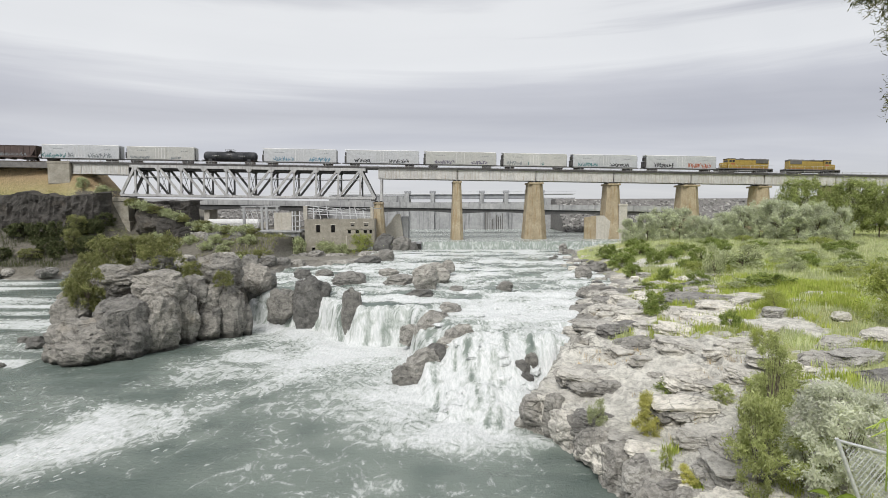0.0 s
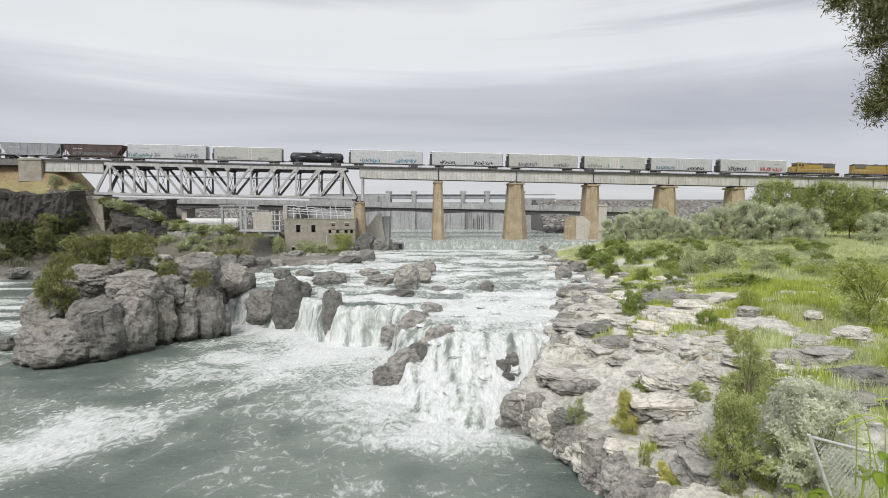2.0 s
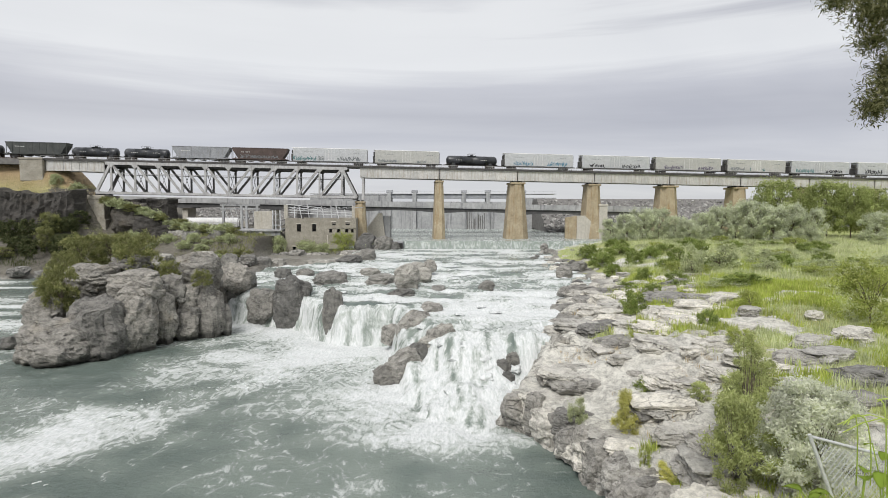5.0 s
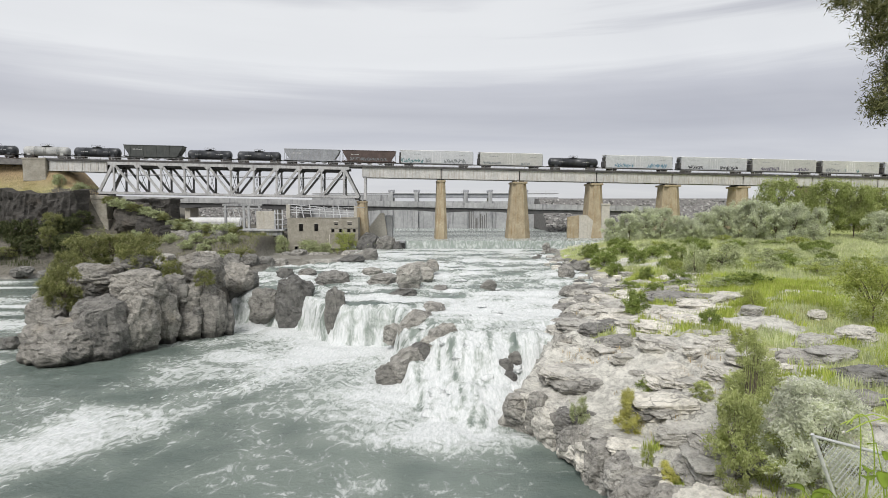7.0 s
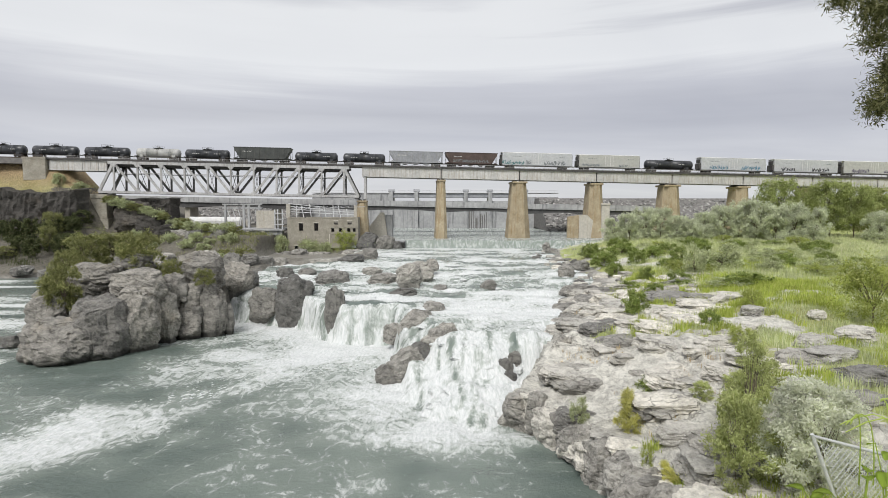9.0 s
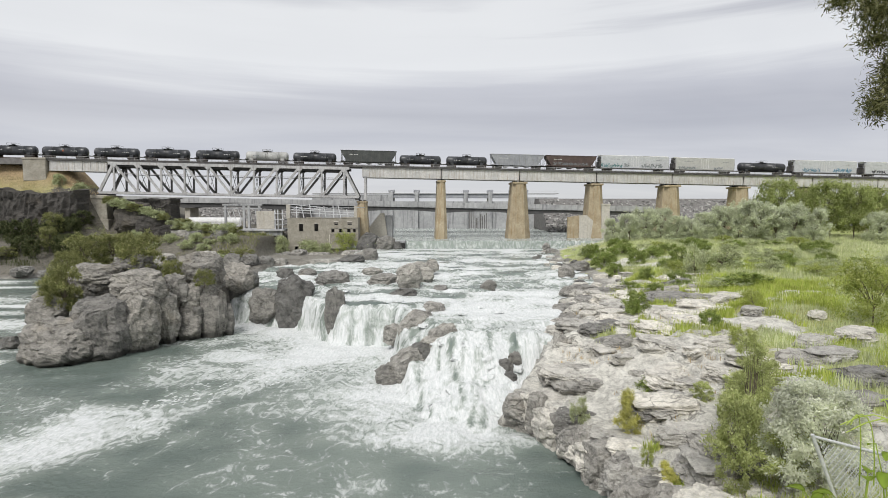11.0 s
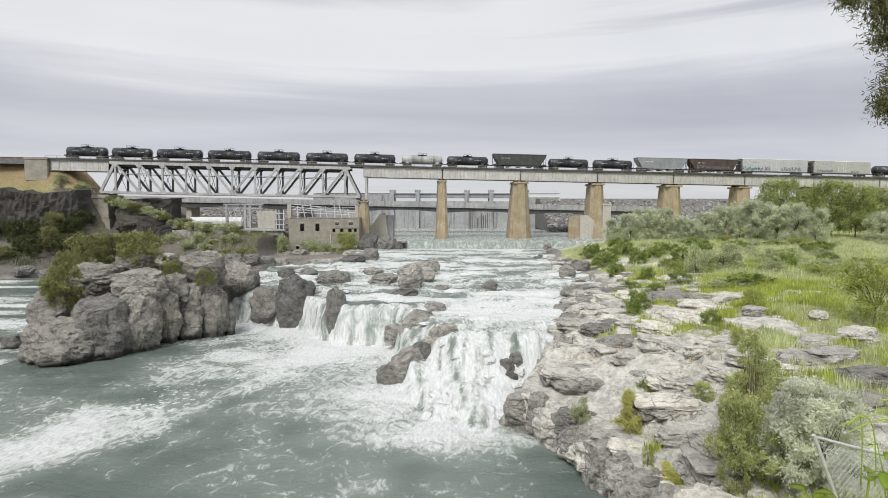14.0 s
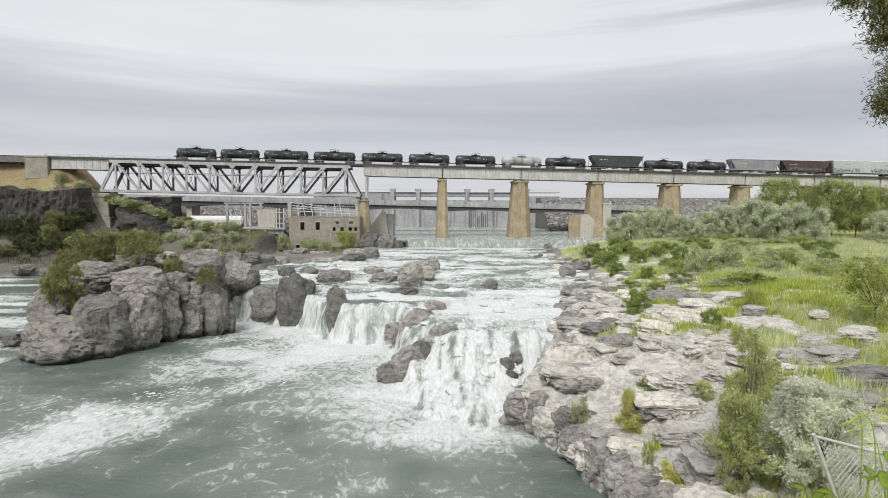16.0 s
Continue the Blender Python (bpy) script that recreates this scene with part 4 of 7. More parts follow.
def tank_car(ln, mat=None, big=False, seed=0, mark=None):
    mat = mat or M_TANK
    r = 1.40 if big else 1.34
    pale = mat is M_TANKGREY
    car = car_base("tank_car", ("pale grey" if pale else "black") + " cylindrical railway tank car with top platform", ln)
    zc = (0.84 if big else 0.66) + r
    h = ln / 2
    prof = [(-h, 0.25), (-h + 0.12, 0.74), (-h + 0.35, 1.12), (-h + 0.62, 1.31), (-h + 0.9, r)]
    prof = prof + [(-h * 0.5, r), (-h * 0.5, r + 0.018), (-h * 0.5 + 0.1, r + 0.018), (-h * 0.5 + 0.1, r), (h * 0.5, r), (h * 0.5, r + 0.018), (h * 0.5 + 0.1, r + 0.018), (h * 0.5 + 0.1, r)] + [(-x, q) for x, q in prof[::-1]]
    part("tank", lathe_x(bmesh.new(), prof, 0, zc, 24), mat, car, smooth=True)
    for x in (-h * 0.72, h * 0.72):
        part("saddle", boxm(x - 0.5, x + 0.5, -1.2, 1.2, 0.79, 1.5, 0.05), mat, car)
        bogie(car, x if big else x * 1.02)
    dome = bmesh.new()
    tube(dome, (0, 0, zc + r - 0.1), (0, 0, zc + r + 0.38), 0.42, 0.42, 16)
    part("dome", dome, mat, car)
    plat = bmesh.new()
    box(plat, -1.25, 1.25, -0.95, 0.95, zc + r + 0.02, zc + r + 0.07)
    part("platform", plat, M_DARKSTEEL, car)
    for sy in (-0.92, 0.92):
        rail = bmesh.new()
        for sx in (-1.2, 1.2):
            tube(rail, (sx, sy, zc + r + 0.07), (sx, sy, zc + r + 0.62), 0.03, n=5)
        tube(rail, (-1.2, sy, zc + r + 0.6), (1.2, sy, zc + r + 0.6), 0.03, n=5)
        part("handrail", rail, M_DARKSTEEL, car)
    lad = bmesh.new()
    for sx in (-0.25, 0.25):
        for i in range(6):
            a0, a1 = radians(-20 + i * 18), radians(-2 + i * 18)
            tube(lad, (sx, -math.cos(a0) * (r + 0.1), zc + math.sin(a0) * (r + 0.1)), (sx, -math.cos(a1) * (r + 0.1), zc + math.sin(a1) * (r + 0.1)), 0.025, n=5)
    for i in range(9):
        a0 = radians(-20 + i * 12)
        tube(lad, (-0.25, -math.cos(a0) * (r + 0.1), zc + math.sin(a0) * (r + 0.1)), (0.25, -math.cos(a0) * (r + 0.1), zc + math.sin(a0) * (r + 0.1)), 0.02, n=5)
    part("ladder", lad, M_DARKSTEEL, car)
    for sx in (-1, 1):
        part("end_platform", boxm(min(sx * (h - 0.9), sx * (h + 0.05)), max(sx * (h - 0.9), sx * (h + 0.05)), -1.45, 1.45, 1.06, 1.14), M_DARKSTEEL, car)
    st = bmesh.new()
    rnd = random.Random(seed)
    for x0 in (-h * 0.62, h * 0.34):
        for i in range(4):
            box(st, x0 + i * 0.48, x0 + i * 0.48 + rnd.uniform(0.2, 0.4), -r - 0.016, -r + 0.05, zc + 0.02, zc + 0.17)
    part("stencil_marks", st, M_G["white"] if not pale else M_G["grey"], car)
    if mark:
        box_ = boxm(-0.3, 0.3, -r - 0.016, -r + 0.1, zc - 0.1, zc + 0.35)
        part("placard", box_, M_G[mark], car)
    return car


def hopper(ln, mat, seed, label, height=4.15):
    car = car_base("hopper_car", label, ln)
    h = ln / 2
    bm = bmesh.new()
    prism(bm, ((-h + 0.1, height), (h - 0.1, height), (h - 0.22, height - 0.6), (h - 1.7, 1.2), (-h + 1.7, 1.2), (-h + 0.22, height - 0.6)), -1.55, 1.55)
    part("body", bm, mat, car)
    part("top_chord", boxm(-h, h, -1.62, 1.62, height, height + 0.14, 0.02), mat, car)
    for i in range(3):
        cx = (-1 + i) * ln * 0.2
        b = bmesh.new()
        prism(b, ((cx - ln * 0.095, 1.19), (cx + ln * 0.095, 1.19), (cx + 0.35, 0.45), (cx - 0.35, 0.45)), -1.3, 1.3)
        part("discharge_bay", b, mat, car)
    for sx in (-1, 1):
        fr = bmesh.new()
        for sy in (-1.4, 1.4):
            beam(fr, (sx * (h - 0.25), sy, 1.0), (sx * (h - 0.25), sy, height - 0.3), 0.12, 0.12)
            beam(fr, (sx * (h - 0.3), sy, 1.1), (sx * (h - 2.3), sy, 1.9), 0.12, 0.12)
        box(fr, min(sx * (h - 2.0), sx * h), max(sx * (h - 2.0), sx * h), -1.4, 1.4, 1.04, 1.12)
        part("end_frame", fr, mat, car)
        bogie(car, sx * ln * 0.37)
    for i in range(8):
        x = -h + 1.9 + i * (ln - 3.8) / 7
        part("side_rib", boxm(x - 0.05, x + 0.05, -1.63, -1.555, 1.25, height), mat, car)
    part("side_sill", boxm(-h, h, -1.6, -1.3, 0.98, 1.19), mat, car)
    part("side_sill", boxm(-h, h, 1.3, 1.6, 0.98, 1.19), mat, car)
    for i in range(4):
        part("hatch", boxm(-h + 1 + i * (ln - 2) / 4, -h + 0.6 + (i + 1) * (ln - 2) / 4, -0.5, 0.5, height + 0.145, height + 0.27, 0.03), mat, car)
    st = bmesh.new()
    for i in range(6):
        box(st, -h + 2.6 + i * 0.42, -h + 2.6 + i * 0.42 + 0.28, -1.566, -1.552, 2.95, 3.15)
    part("stencil_marks", st, M_G["white"], car)
    if mat is M_HOPBROWN:
        scrawl(car, -h + 2.4, h - 2.6, 1.3, 2.3, M_G["grey"], seed, -1.565)
    return car


def locomotive(ln, nose):
    """nose: +1 faces east, -1 faces west."""
    car = car_base("locomotive", "yellow and grey diesel freight locomotive with dark roof", ln)
    h = ln / 2
    d = nose

    def bx(a, b, y0, y1, z0, z1, bev=0.04):
        return boxm(min(a * d, b * d), max(a * d, b * d), y0, y1, z0, z1, bev)
    part("frame_sill", bx(-h, h, -1.5, 1.5, 1.08, 1.42), M_LOCOGREY, car)
    part("fuel_tank", bx(-2.4, 2.4, -1.35, 1.35, 0.35, 1.05, 0.15), M_LOCOGREY, car)
    part("hood", bx(-h + 1.1, h - 5.2, -1.0, 1.0, 1.424, 4.05), M_YELLOW, car, "yellow engine hood")
    hood_top = bx(-h + 1.0, h - 5.2, -1.02, 1.02, 4.055, 4.5, 0.12)
    part("hood_roof", hood_top, M_LOCOGREY, car, "dark grey roof with fans")
    part("radiator", bx(-h + 1.4, -h + 5.2, -1.16, 1.16, 3.1, 4.35, 0.08), M_LOCOGREY, car)
    for i in range(4):
        b = bmesh.new()
        x = d * (-h + 2.0 + i * 1.25)
        tube(b, (x, 0, 4.5), (x, 0, 4.66), 0.55, n=16)
        part("fan", b, M_LOCOGREY, car)
    part("exhaust_stack", bx(0.2, 1.2, -0.35, 0.35, 4.505, 4.72), M_DARKSTEEL, car)
    part("cab", bx(h - 5.15, h - 2.9, -1.48, 1.48, 1.424, 4.35, 0.1), M_YELLOW, car, "yellow cab")
    part("cab_roof", bx(h - 5.25, h - 2.8, -1.5, 1.5, 4.355, 4.6, 0.1), M_LOCOGREY, car)
    for x0 in (h - 4.85, h - 3.9):
        part("cab_window", bx(x0, x0 + 0.7, -1.5, -1.484, 3.35, 4.0, 0), M_GLASS, car)
    part("windscreen", bx(h - 2.9, h - 2.885, -1.1, 1.1, 3.45, 4.05, 0), M_GLASS, car)
    part("nose", bx(h - 2.88, h - 1.2, -0.95, 0.95, 1.424, 3.15, 0.15), M_YELLOW, car, "short yellow nose")
    part("pilot", bx(h - 0.15, h + 0.05, -1.45, 1.45, 0.3, 1.4), M_DARKSTEEL, car)
    part("pilot", bx(-h - 0.05, -h + 0.15, -1.45, 1.45, 0.3, 1.4), M_DARKSTEEL, car)
    rail = bmesh.new()
    for sy in (-1.47, 1.47):
        tube(rail, (-h + 0.2, sy, 2.4), (h - 0.2, sy, 2.4), 0.03, n=5)
        for i in range(13):
            x = -h + 0.2 + i * (ln - 0.4) / 12
            tube(rail, (x, sy, 1.42), (x, sy, 2.4), 0.025, n=5)
    part("handrail", rail, M_GALV, car)
    grl = bmesh.new()
    for i in range(9):
        x = -h + 6 + i * 0.75
        box(grl, d * x - 0.28, d * x + 0.28, -1.02, -1.004, 1.7, 3.6)
    part("access_doors", grl, M_YELLOW, car)
    stripe = bx(-h + 1.2, h - 5.3, -1.012, -1.003, 1.55, 1.68, 0)
    part("stripe", stripe, M_G["red"], car)
    nums = bx(h - 4.9, h - 3.7, -1.495, -1.483, 2.6, 3.0, 0)
    part("number_bar", nums, M_G["red"], car)
    for x in (-ln * 0.31, ln * 0.31):
        bogie(car, x, (-1.65, 0, 1.65), 1.75)
    car.scale = (1, 1, 0.93)
    return car


TRAIN = [  # west and east end of each car, in metres along the train
    (reefer(21.8, ((-0.75, -0.3, "black", 1.35), (0.2, 0.72, "black", 1.25)), 1), 0.0, 21.8),
    (reefer(21.6, ((-0.7, -0.15, "blue", 1.5), (0.25, 0.82, "blue", 1.5)), 2), -23.75, -2.15),
    (reefer(19.6, ((-0.85, -0.3, "grey", 1.0), (0.3, 0.6, "grey", 0.8)), 3, M_REEFER_CREAM, 4.52), -62.25, -42.65),
    (reefer(22.0, ((-0.95, -0.35, "teal", 1.4), (-0.3, 0.1, "grey", 1.6), (0.2, 0.8, "grey", 1.5)), 4), -85.7, -63.7),
    (reefer(22.2, ((-0.75, -0.2, "black", 1.6), (0.2, 0.85, "red", 1.6)), 5), 89.6, 111.8),
    (reefer(20.2, ((-0.8, -0.2, "teal", 1.3), (0.05, 0.75, "black", 1.2)), 6, None, 4.52), 67.2, 87.4),
    (reefer(19.7, ((-0.85, -0.4, "grey", 1.4), (-0.2, 0.3, "teal", 1.2)), 7, M_REEFER_CREAM, 4.52), 46.25, 65.95),
    (reefer(21.6, ((-0.7, -0.15, "violet", 1.3), (0.3, 0.75, "violet", 1.2)), 8, M_REEFER_CREAM), 23.1, 44.7),
]
TRAIN += [
    (tank_car(15.3, None, True, 1), -40.7, -25.4),
    (hopper(15.7, M_HOPBROWN, 31, "rusty brown covered hopper car with graffiti"), -102.3, -86.6),
    (hopper(16.0, M_HOPGREY, 32, "light grey covered hopper car"), -118.9, -102.9),
    (hopper(16.2, M_HOPDARK, 33, "dark green open hopper car"), -163.15, -146.95),
    (locomotive(17.2, 1), 133.8, 151.0),
    (locomotive(17.0, -1), 112.6, 129.6),
]
for i_, (a_, b_, m_, k_) in enumerate(((-132.2, -119.95, None, None), (-146.05, -133.75, None, None), (-176.9, -164.5, None, None), (-190.3, -178.2, M_TANKGREY, None),
                                        (-204.25, -192.15, None, None), (-218.15, -206.0, None, None), (-232.0, -219.9, None, None), (-245.9, -233.75, None, "red"),
                                        (-260.0, -247.35, None, None), (-272.25, -261.3, None, None), (-284.5, -273.5, None, None))):
    TRAIN.append((tank_car(b_ - a_, m_, False, i_ + 3, k_), a_, b_))
TRAIN_KEYS = (0, 1.5, 3.5, 5.25, 7, 9, 10.75, 12.5, 14.5, 16)


# ---- rocks ----
def rock_mesh(name, seed, mat, cuts=9, flat=False, ball=0.30):
    """A broken block within a unit box: a cube knocked off at its corners, split along beds and roughened."""
    rnd = random.Random(seed)
    bm = bmesh.new()
    bmesh.ops.create_cube(bm, size=1.0)
    bmesh.ops.subdivide_edges(bm, edges=bm.edges[:], cuts=20, use_grid_fill=True)
    planes = []
    for i in range(cuts):
        n = Vector((rnd.gauss(0, 1), rnd.gauss(0, 1), rnd.gauss(0, 0.65))).normalized()
        planes.append((n, rnd.uniform(0.40, 0.58)))
    off = Vector((rnd.uniform(0, 90), rnd.uniform(0, 90), rnd.uniform(0, 90)))
    beds = [(rnd.uniform(0.75, 1.06), rnd.uniform(-0.05, 0.05), rnd.uniform(-0.05, 0.05)) for _ in range(9)]
    dip = (rnd.uniform(-0.25, 0.25), rnd.uniform(-0.25, 0.25))
    for v in bm.verts:
        c = v.co.copy()
        c = c.lerp(c.normalized() * 0.58, ball)
        for n, d in planes:
            k = c.dot(n) - d
            if k > 0:
                c = c - n * k * 0.96
        lay = (c.z + dip[0] * c.x + dip[1] * c.y + 0.8) / 1.6 * (7 if flat else 5) + 0.35 * noise.noise(c * 3 + off)
        i0 = max(0, min(8, int(lay)))
        s, dx, dy = beds[i0]
        fr = lay - int(lay)
        deep = 0.06 if flat else 0.03
        groove = 1 - deep * max(0.0, 1 - abs(fr) * 7) - deep * max(0.0, 1 - abs(1 - fr) * 7)
        k = (1 + (s - 1) * (0.45 if flat else 0.14)) * groove
        c = Vector((c.x * k + dx * 0.5, c.y * k + dy * 0.5, c.z))
        rid = abs(noise.noise(c * 2.6 + off)) * 2
        c = c + c.normalized() * (0.065 * noise.fractal(c * 4.0 + off, 0.7, 2.0, 5) - 0.22 * max(0, 0.15 - rid))
        v.co = c
    return mesh_of(name, bm, mat, False)


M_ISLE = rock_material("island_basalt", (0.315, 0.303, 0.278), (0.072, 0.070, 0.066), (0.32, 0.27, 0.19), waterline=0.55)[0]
ROCKS = {}


def rock_variant(kind, i):
    key = (kind, i)
    if key not in ROCKS:
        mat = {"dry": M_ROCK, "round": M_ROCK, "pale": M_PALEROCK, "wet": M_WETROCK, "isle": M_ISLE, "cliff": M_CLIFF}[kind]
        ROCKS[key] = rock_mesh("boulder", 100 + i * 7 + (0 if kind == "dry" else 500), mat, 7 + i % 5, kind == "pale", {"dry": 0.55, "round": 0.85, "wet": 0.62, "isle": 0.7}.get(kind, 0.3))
    return ROCKS[key]


M_PALEROCK = rock_material("sunbleached_basalt", (0.67, 0.65, 0.60), (0.26, 0.248, 0.225), (0.555, 0.525, 0.45))[0]


def boulder(x, y, z, w, h, kind="dry", i=0, depth=0.9, turn=0.0, label="", name="boulder", group="", lean=(0, 0)):
    ob = new(name, rock_variant(kind, i))
    ob.matrix_world = Matrix.Translation((x, y, z + h * 0.47)) @ Euler((lean[0], lean[1], turn)).to_matrix().to_4x4() @ Matrix.Diagonal((w * 1.02, w * depth, h * 1.06, 1))
    return tagged(ob, label or "grey weathered basalt boulder", "rock", group)


rr = random.Random(7)
ISLAND = ((-39.6, 55.6, -0.3, 6.7, 4.3),
    (-36.8, 57.4, -0.3, 5.9, 6.5),
    (-34.2, 59.7, -0.3, 5.0, 6.7),
    (-32.7, 63.0, -0.3, 3.4, 6.0),
    (-30.6, 64.7, -0.3, 2.9, 3.4),
    (-28.7, 66.7, -0.3, 3.6, 6.2),
    (-26.8, 67.3, -0.3, 1.4, 4.0),
    (-34.8, 62.8, 5.0, 6.2, 3.4),
    (-30.7, 66.2, 1.9, 3.2, 4.3),
    (-43.7, 59.9, 1.4, 3.8, 4.3),
    (-42.5, 66.6, 4.9, 5.6, 4.1),
    (-31.7, 70.9, 5.0, 5.0, 4.7),
    (-29.4, 77.6, 4.0, 4.2, 3.7),
    (-32.5, 65.5, 4.5, 2.5, 3.2),
    (-45.6, 64.0, 3.8, 3.9, 3.2),
    (-39.6, 69.7, 6.7, 4.6, 2.9))
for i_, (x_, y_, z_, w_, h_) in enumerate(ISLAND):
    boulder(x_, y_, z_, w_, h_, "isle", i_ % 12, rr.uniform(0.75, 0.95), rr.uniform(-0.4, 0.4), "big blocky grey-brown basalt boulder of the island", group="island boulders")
sat = random.Random(17)
for i_ in range(10):
    bx_, by_, bz_, bw_, bh_ = ISLAND[sat.randrange(len(ISLAND))]
    a_ = sat.uniform(-2.9, 0.3)
    w_ = sat.uniform(0.8, 1.4)
    x_, y_ = bx_ + math.cos(a_) * bw_ * 0.46, by_ + math.sin(a_) * bw_ * 0.42
    z_ = bz_ + sat.uniform(-0.1, 0.6) * bh_
    boulder(x_, y_, z_, w_, w_ * sat.uniform(0.7, 1.5), "dry" if i_ % 4 else "wet", i_ % 12, sat.uniform(0.7, 1.0), sat.uniform(-0.6, 0.6), "wedged basalt block between the island boulders", group="island blocks")
LEDGE_ROCKS = ((-34.6, 79.3, 5.0, 4.4, 4.2),
    (-32.9, 78.9, 4.6, 3.1, 3.0),
    (-28.9, 78.6, 3.4, 3.8, 3.1),
    (-29.9, 77.6, 1.9, 2.0, 2.8),
    (-24.3, 73.6, -0.3, 4.0, 4.9),
    (-20.0, 72.5, -0.3, 4.4, 6.6),
    (-18.2, 73.0, 4.2, 1.6, 1.6),
    (-13.0, 64.9, 0.4, 2.2, 5.4),
    (-43.7, 86.1, 5.8, 3.7, 2.7),
    (-35.7, 100.9, 5.2, 3.1, 2.1),
    (-34.2, 104.8, 4.5, 2.7, 1.9),
    (-32.1, 106.8, 4.1, 2.7, 1.8),
    (-37.1, 95.7, 5.2, 2.5, 2.5),
    (-16.1, 118.9, 4.3, 3.0, 2.7),
    (-19.1, 113.4, 4.1, 4.6, 1.9))
for i_, (x_, y_, z_, w_, h_) in enumerate(LEDGE_ROCKS):
    boulder(x_, y_, z_, w_, h_, "dry" if i_ in (0, 1, 8, 9, 10, 11) else "wet", i_ % 12, rr.uniform(0.8, 1.1), rr.uniform(-0.6, 0.6), "dark wet basalt boulder at the edge of the falls", group="falls boulders")
RIVER_ROCKS = ((-5.0, 79.1, 3.9, 3.4, 3.5),
    (-2.8, 84.7, 4.2, 2.2, 2.2),
    (-4.2, 93.0, 4.8, 3.4, 1.7),
    (6.2, 77.0, 4.0, 2.1, 1.5),
    (-17.1, 84.2, 3.8, 4.5, 2.1),
    (-9.3, 84.2, 3.8, 4.5, 1.7),
    (-22.9, 91.7, 4.0, 2.8, 1.5),
    (-26.4, 90.2, 4.0, 2.6, 1.9),
    (-12.3, 93.3, 4.2, 3.1, 1.3),
    (-2.0, 92.7, 5.2, 2.2, 1.7),
    (-0.5, 76.4, 4.0, 2.0, 0.9),
    (-5.3, 72.7, 3.8, 3.3, 1.1),
    (26.5, 141.9, 4.4, 2.0, 2.3),
    (26.6, 135.1, 4.4, 2.8, 1.4),
    (20.1, 90.2, 4.2, 2.8, 2.0),
    (24.4, 98.3, 4.4, 3.0, 1.8))
for i_, (x_, y_, z_, w_, h_) in enumerate(RIVER_ROCKS):
    boulder(x_, y_, z_ - 0.15, w_, h_ + 0.15, "round" if i_ % 4 != 3 else "wet", (i_ + 3) % 12, rr.uniform(0.7, 1.0), rr.uniform(-1, 1), "rounded grey boulder standing in the rapids", group="river boulders")
MID_ROCKS = ((-2.7, 57.1, 1.7, 3.8, 3.0),
    (-0.1, 56.8, 2.0, 2.8, 2.0),
    (-1.3, 61.7, 3.4, 2.4, 1.5),
    (-5.5, 59.2, 0.9, 2.2, 2.1),
    (5.2, 46.3, 0.9, 1.4, 1.7),
    (6.1, 47.1, 1.5, 1.3, 1.6),
    (5.5, 45.3, 0.5, 1.2, 1.3),
    (7.6, 49.0, 2.6, 1.8, 1.3),
    (10.1, 46.5, 2.7, 1.7, 2.2))
for i_, (x_, y_, z_, w_, h_) in enumerate(MID_ROCKS):
    boulder(x_, y_, z_, w_, h_, "wet" if 4 <= i_ <= 7 else "dry", (i_ + 1) % 12, rr.uniform(0.8, 1.2), rr.uniform(-0.5, 0.5), "rough dark rock between the two chutes", group="chute rocks", lean=(0.0, 0.15))
for k_ in range(7):
    boulder(-4.7 + k_ * 0.84, 48.4 + k_ * 0.5, -0.5 + k_ * 0.50, 2.5 - 0.08 * k_, 2.1 + 0.1 * (k_ % 3), "wet" if k_ in (0, 3) else "dry", (k_ * 5) % 12, 0.9, 0.35 + 0.3 * math.sin(k_ * 2.1),
            "rough dark rock between the two chutes", group="chute rocks", lean=(0.0, -0.35))
for dx, dy, w_ in ((-48.5, 60.5, 1.6), (-52, 63, 1.0), (-46, 52.5, 0.8)):
    boulder(dx, dy, -0.4, w_ * 1.3, w_, "wet", 2, 0.9, dx, "small dark rock awash beside the island")

# slabs of the right bank, each a lifted layer of basalt
slab_rnd = random.Random(21)
n_slab = 0
while n_slab < 150:
    y_ = slab_rnd.uniform(18, 74)
    e_ = slab_rnd.uniform(0.4, 17) ** 1.0
    x_ = float(along(y_, SHORE_RIGHT)) + e_
    z_ = float(ground(x_, y_))
    if (e_ > 9 and slab_rnd.random() < 0.45) or (38 < y_ < 50 and e_ < 2.2):
        continue
    w_ = slab_rnd.uniform(1.1, 3.9) * (0.8 + y_ / 120)
    h_ = w_ * slab_rnd.uniform(0.22, 0.42)
    n_slab += 1
    boulder(x_, y_, z_ - h_ * 0.58, w_, h_, "pale" if slab_rnd.random() < 0.55 + 0.02 * e_ else "dry", n_slab % 12, slab_rnd.uniform(0.5, 0.85), slab_rnd.uniform(-0.5, 0.6),
            "sun-bleached flat slab of layered grey basalt", "rock_slab", "bank slabs", (slab_rnd.uniform(-0.1, 0.14), slab_rnd.uniform(-0.14, 0.12)))
# blocks along the water's edge
for i_ in range(30):
    y_ = 23 + i_ * 0.53 + slab_rnd.uniform(-0.3, 0.3)
    x_ = float(along(y_, SHORE_RIGHT)) + slab_rnd.uniform(-0.1, 0.9)
    w_ = slab_rnd.uniform(1.2, 2.6)
    boulder(x_, y_, slab_rnd.uniform(-0.5, 0.5), w_, slab_rnd.uniform(1.6, 2.7), "dry" if i_ % 3 else "pale", i_ % 12, slab_rnd.uniform(0.7, 1.0), slab_rnd.uniform(-0.8, 0.8),
            "jagged basalt block at the water's edge", group="shore blocks")
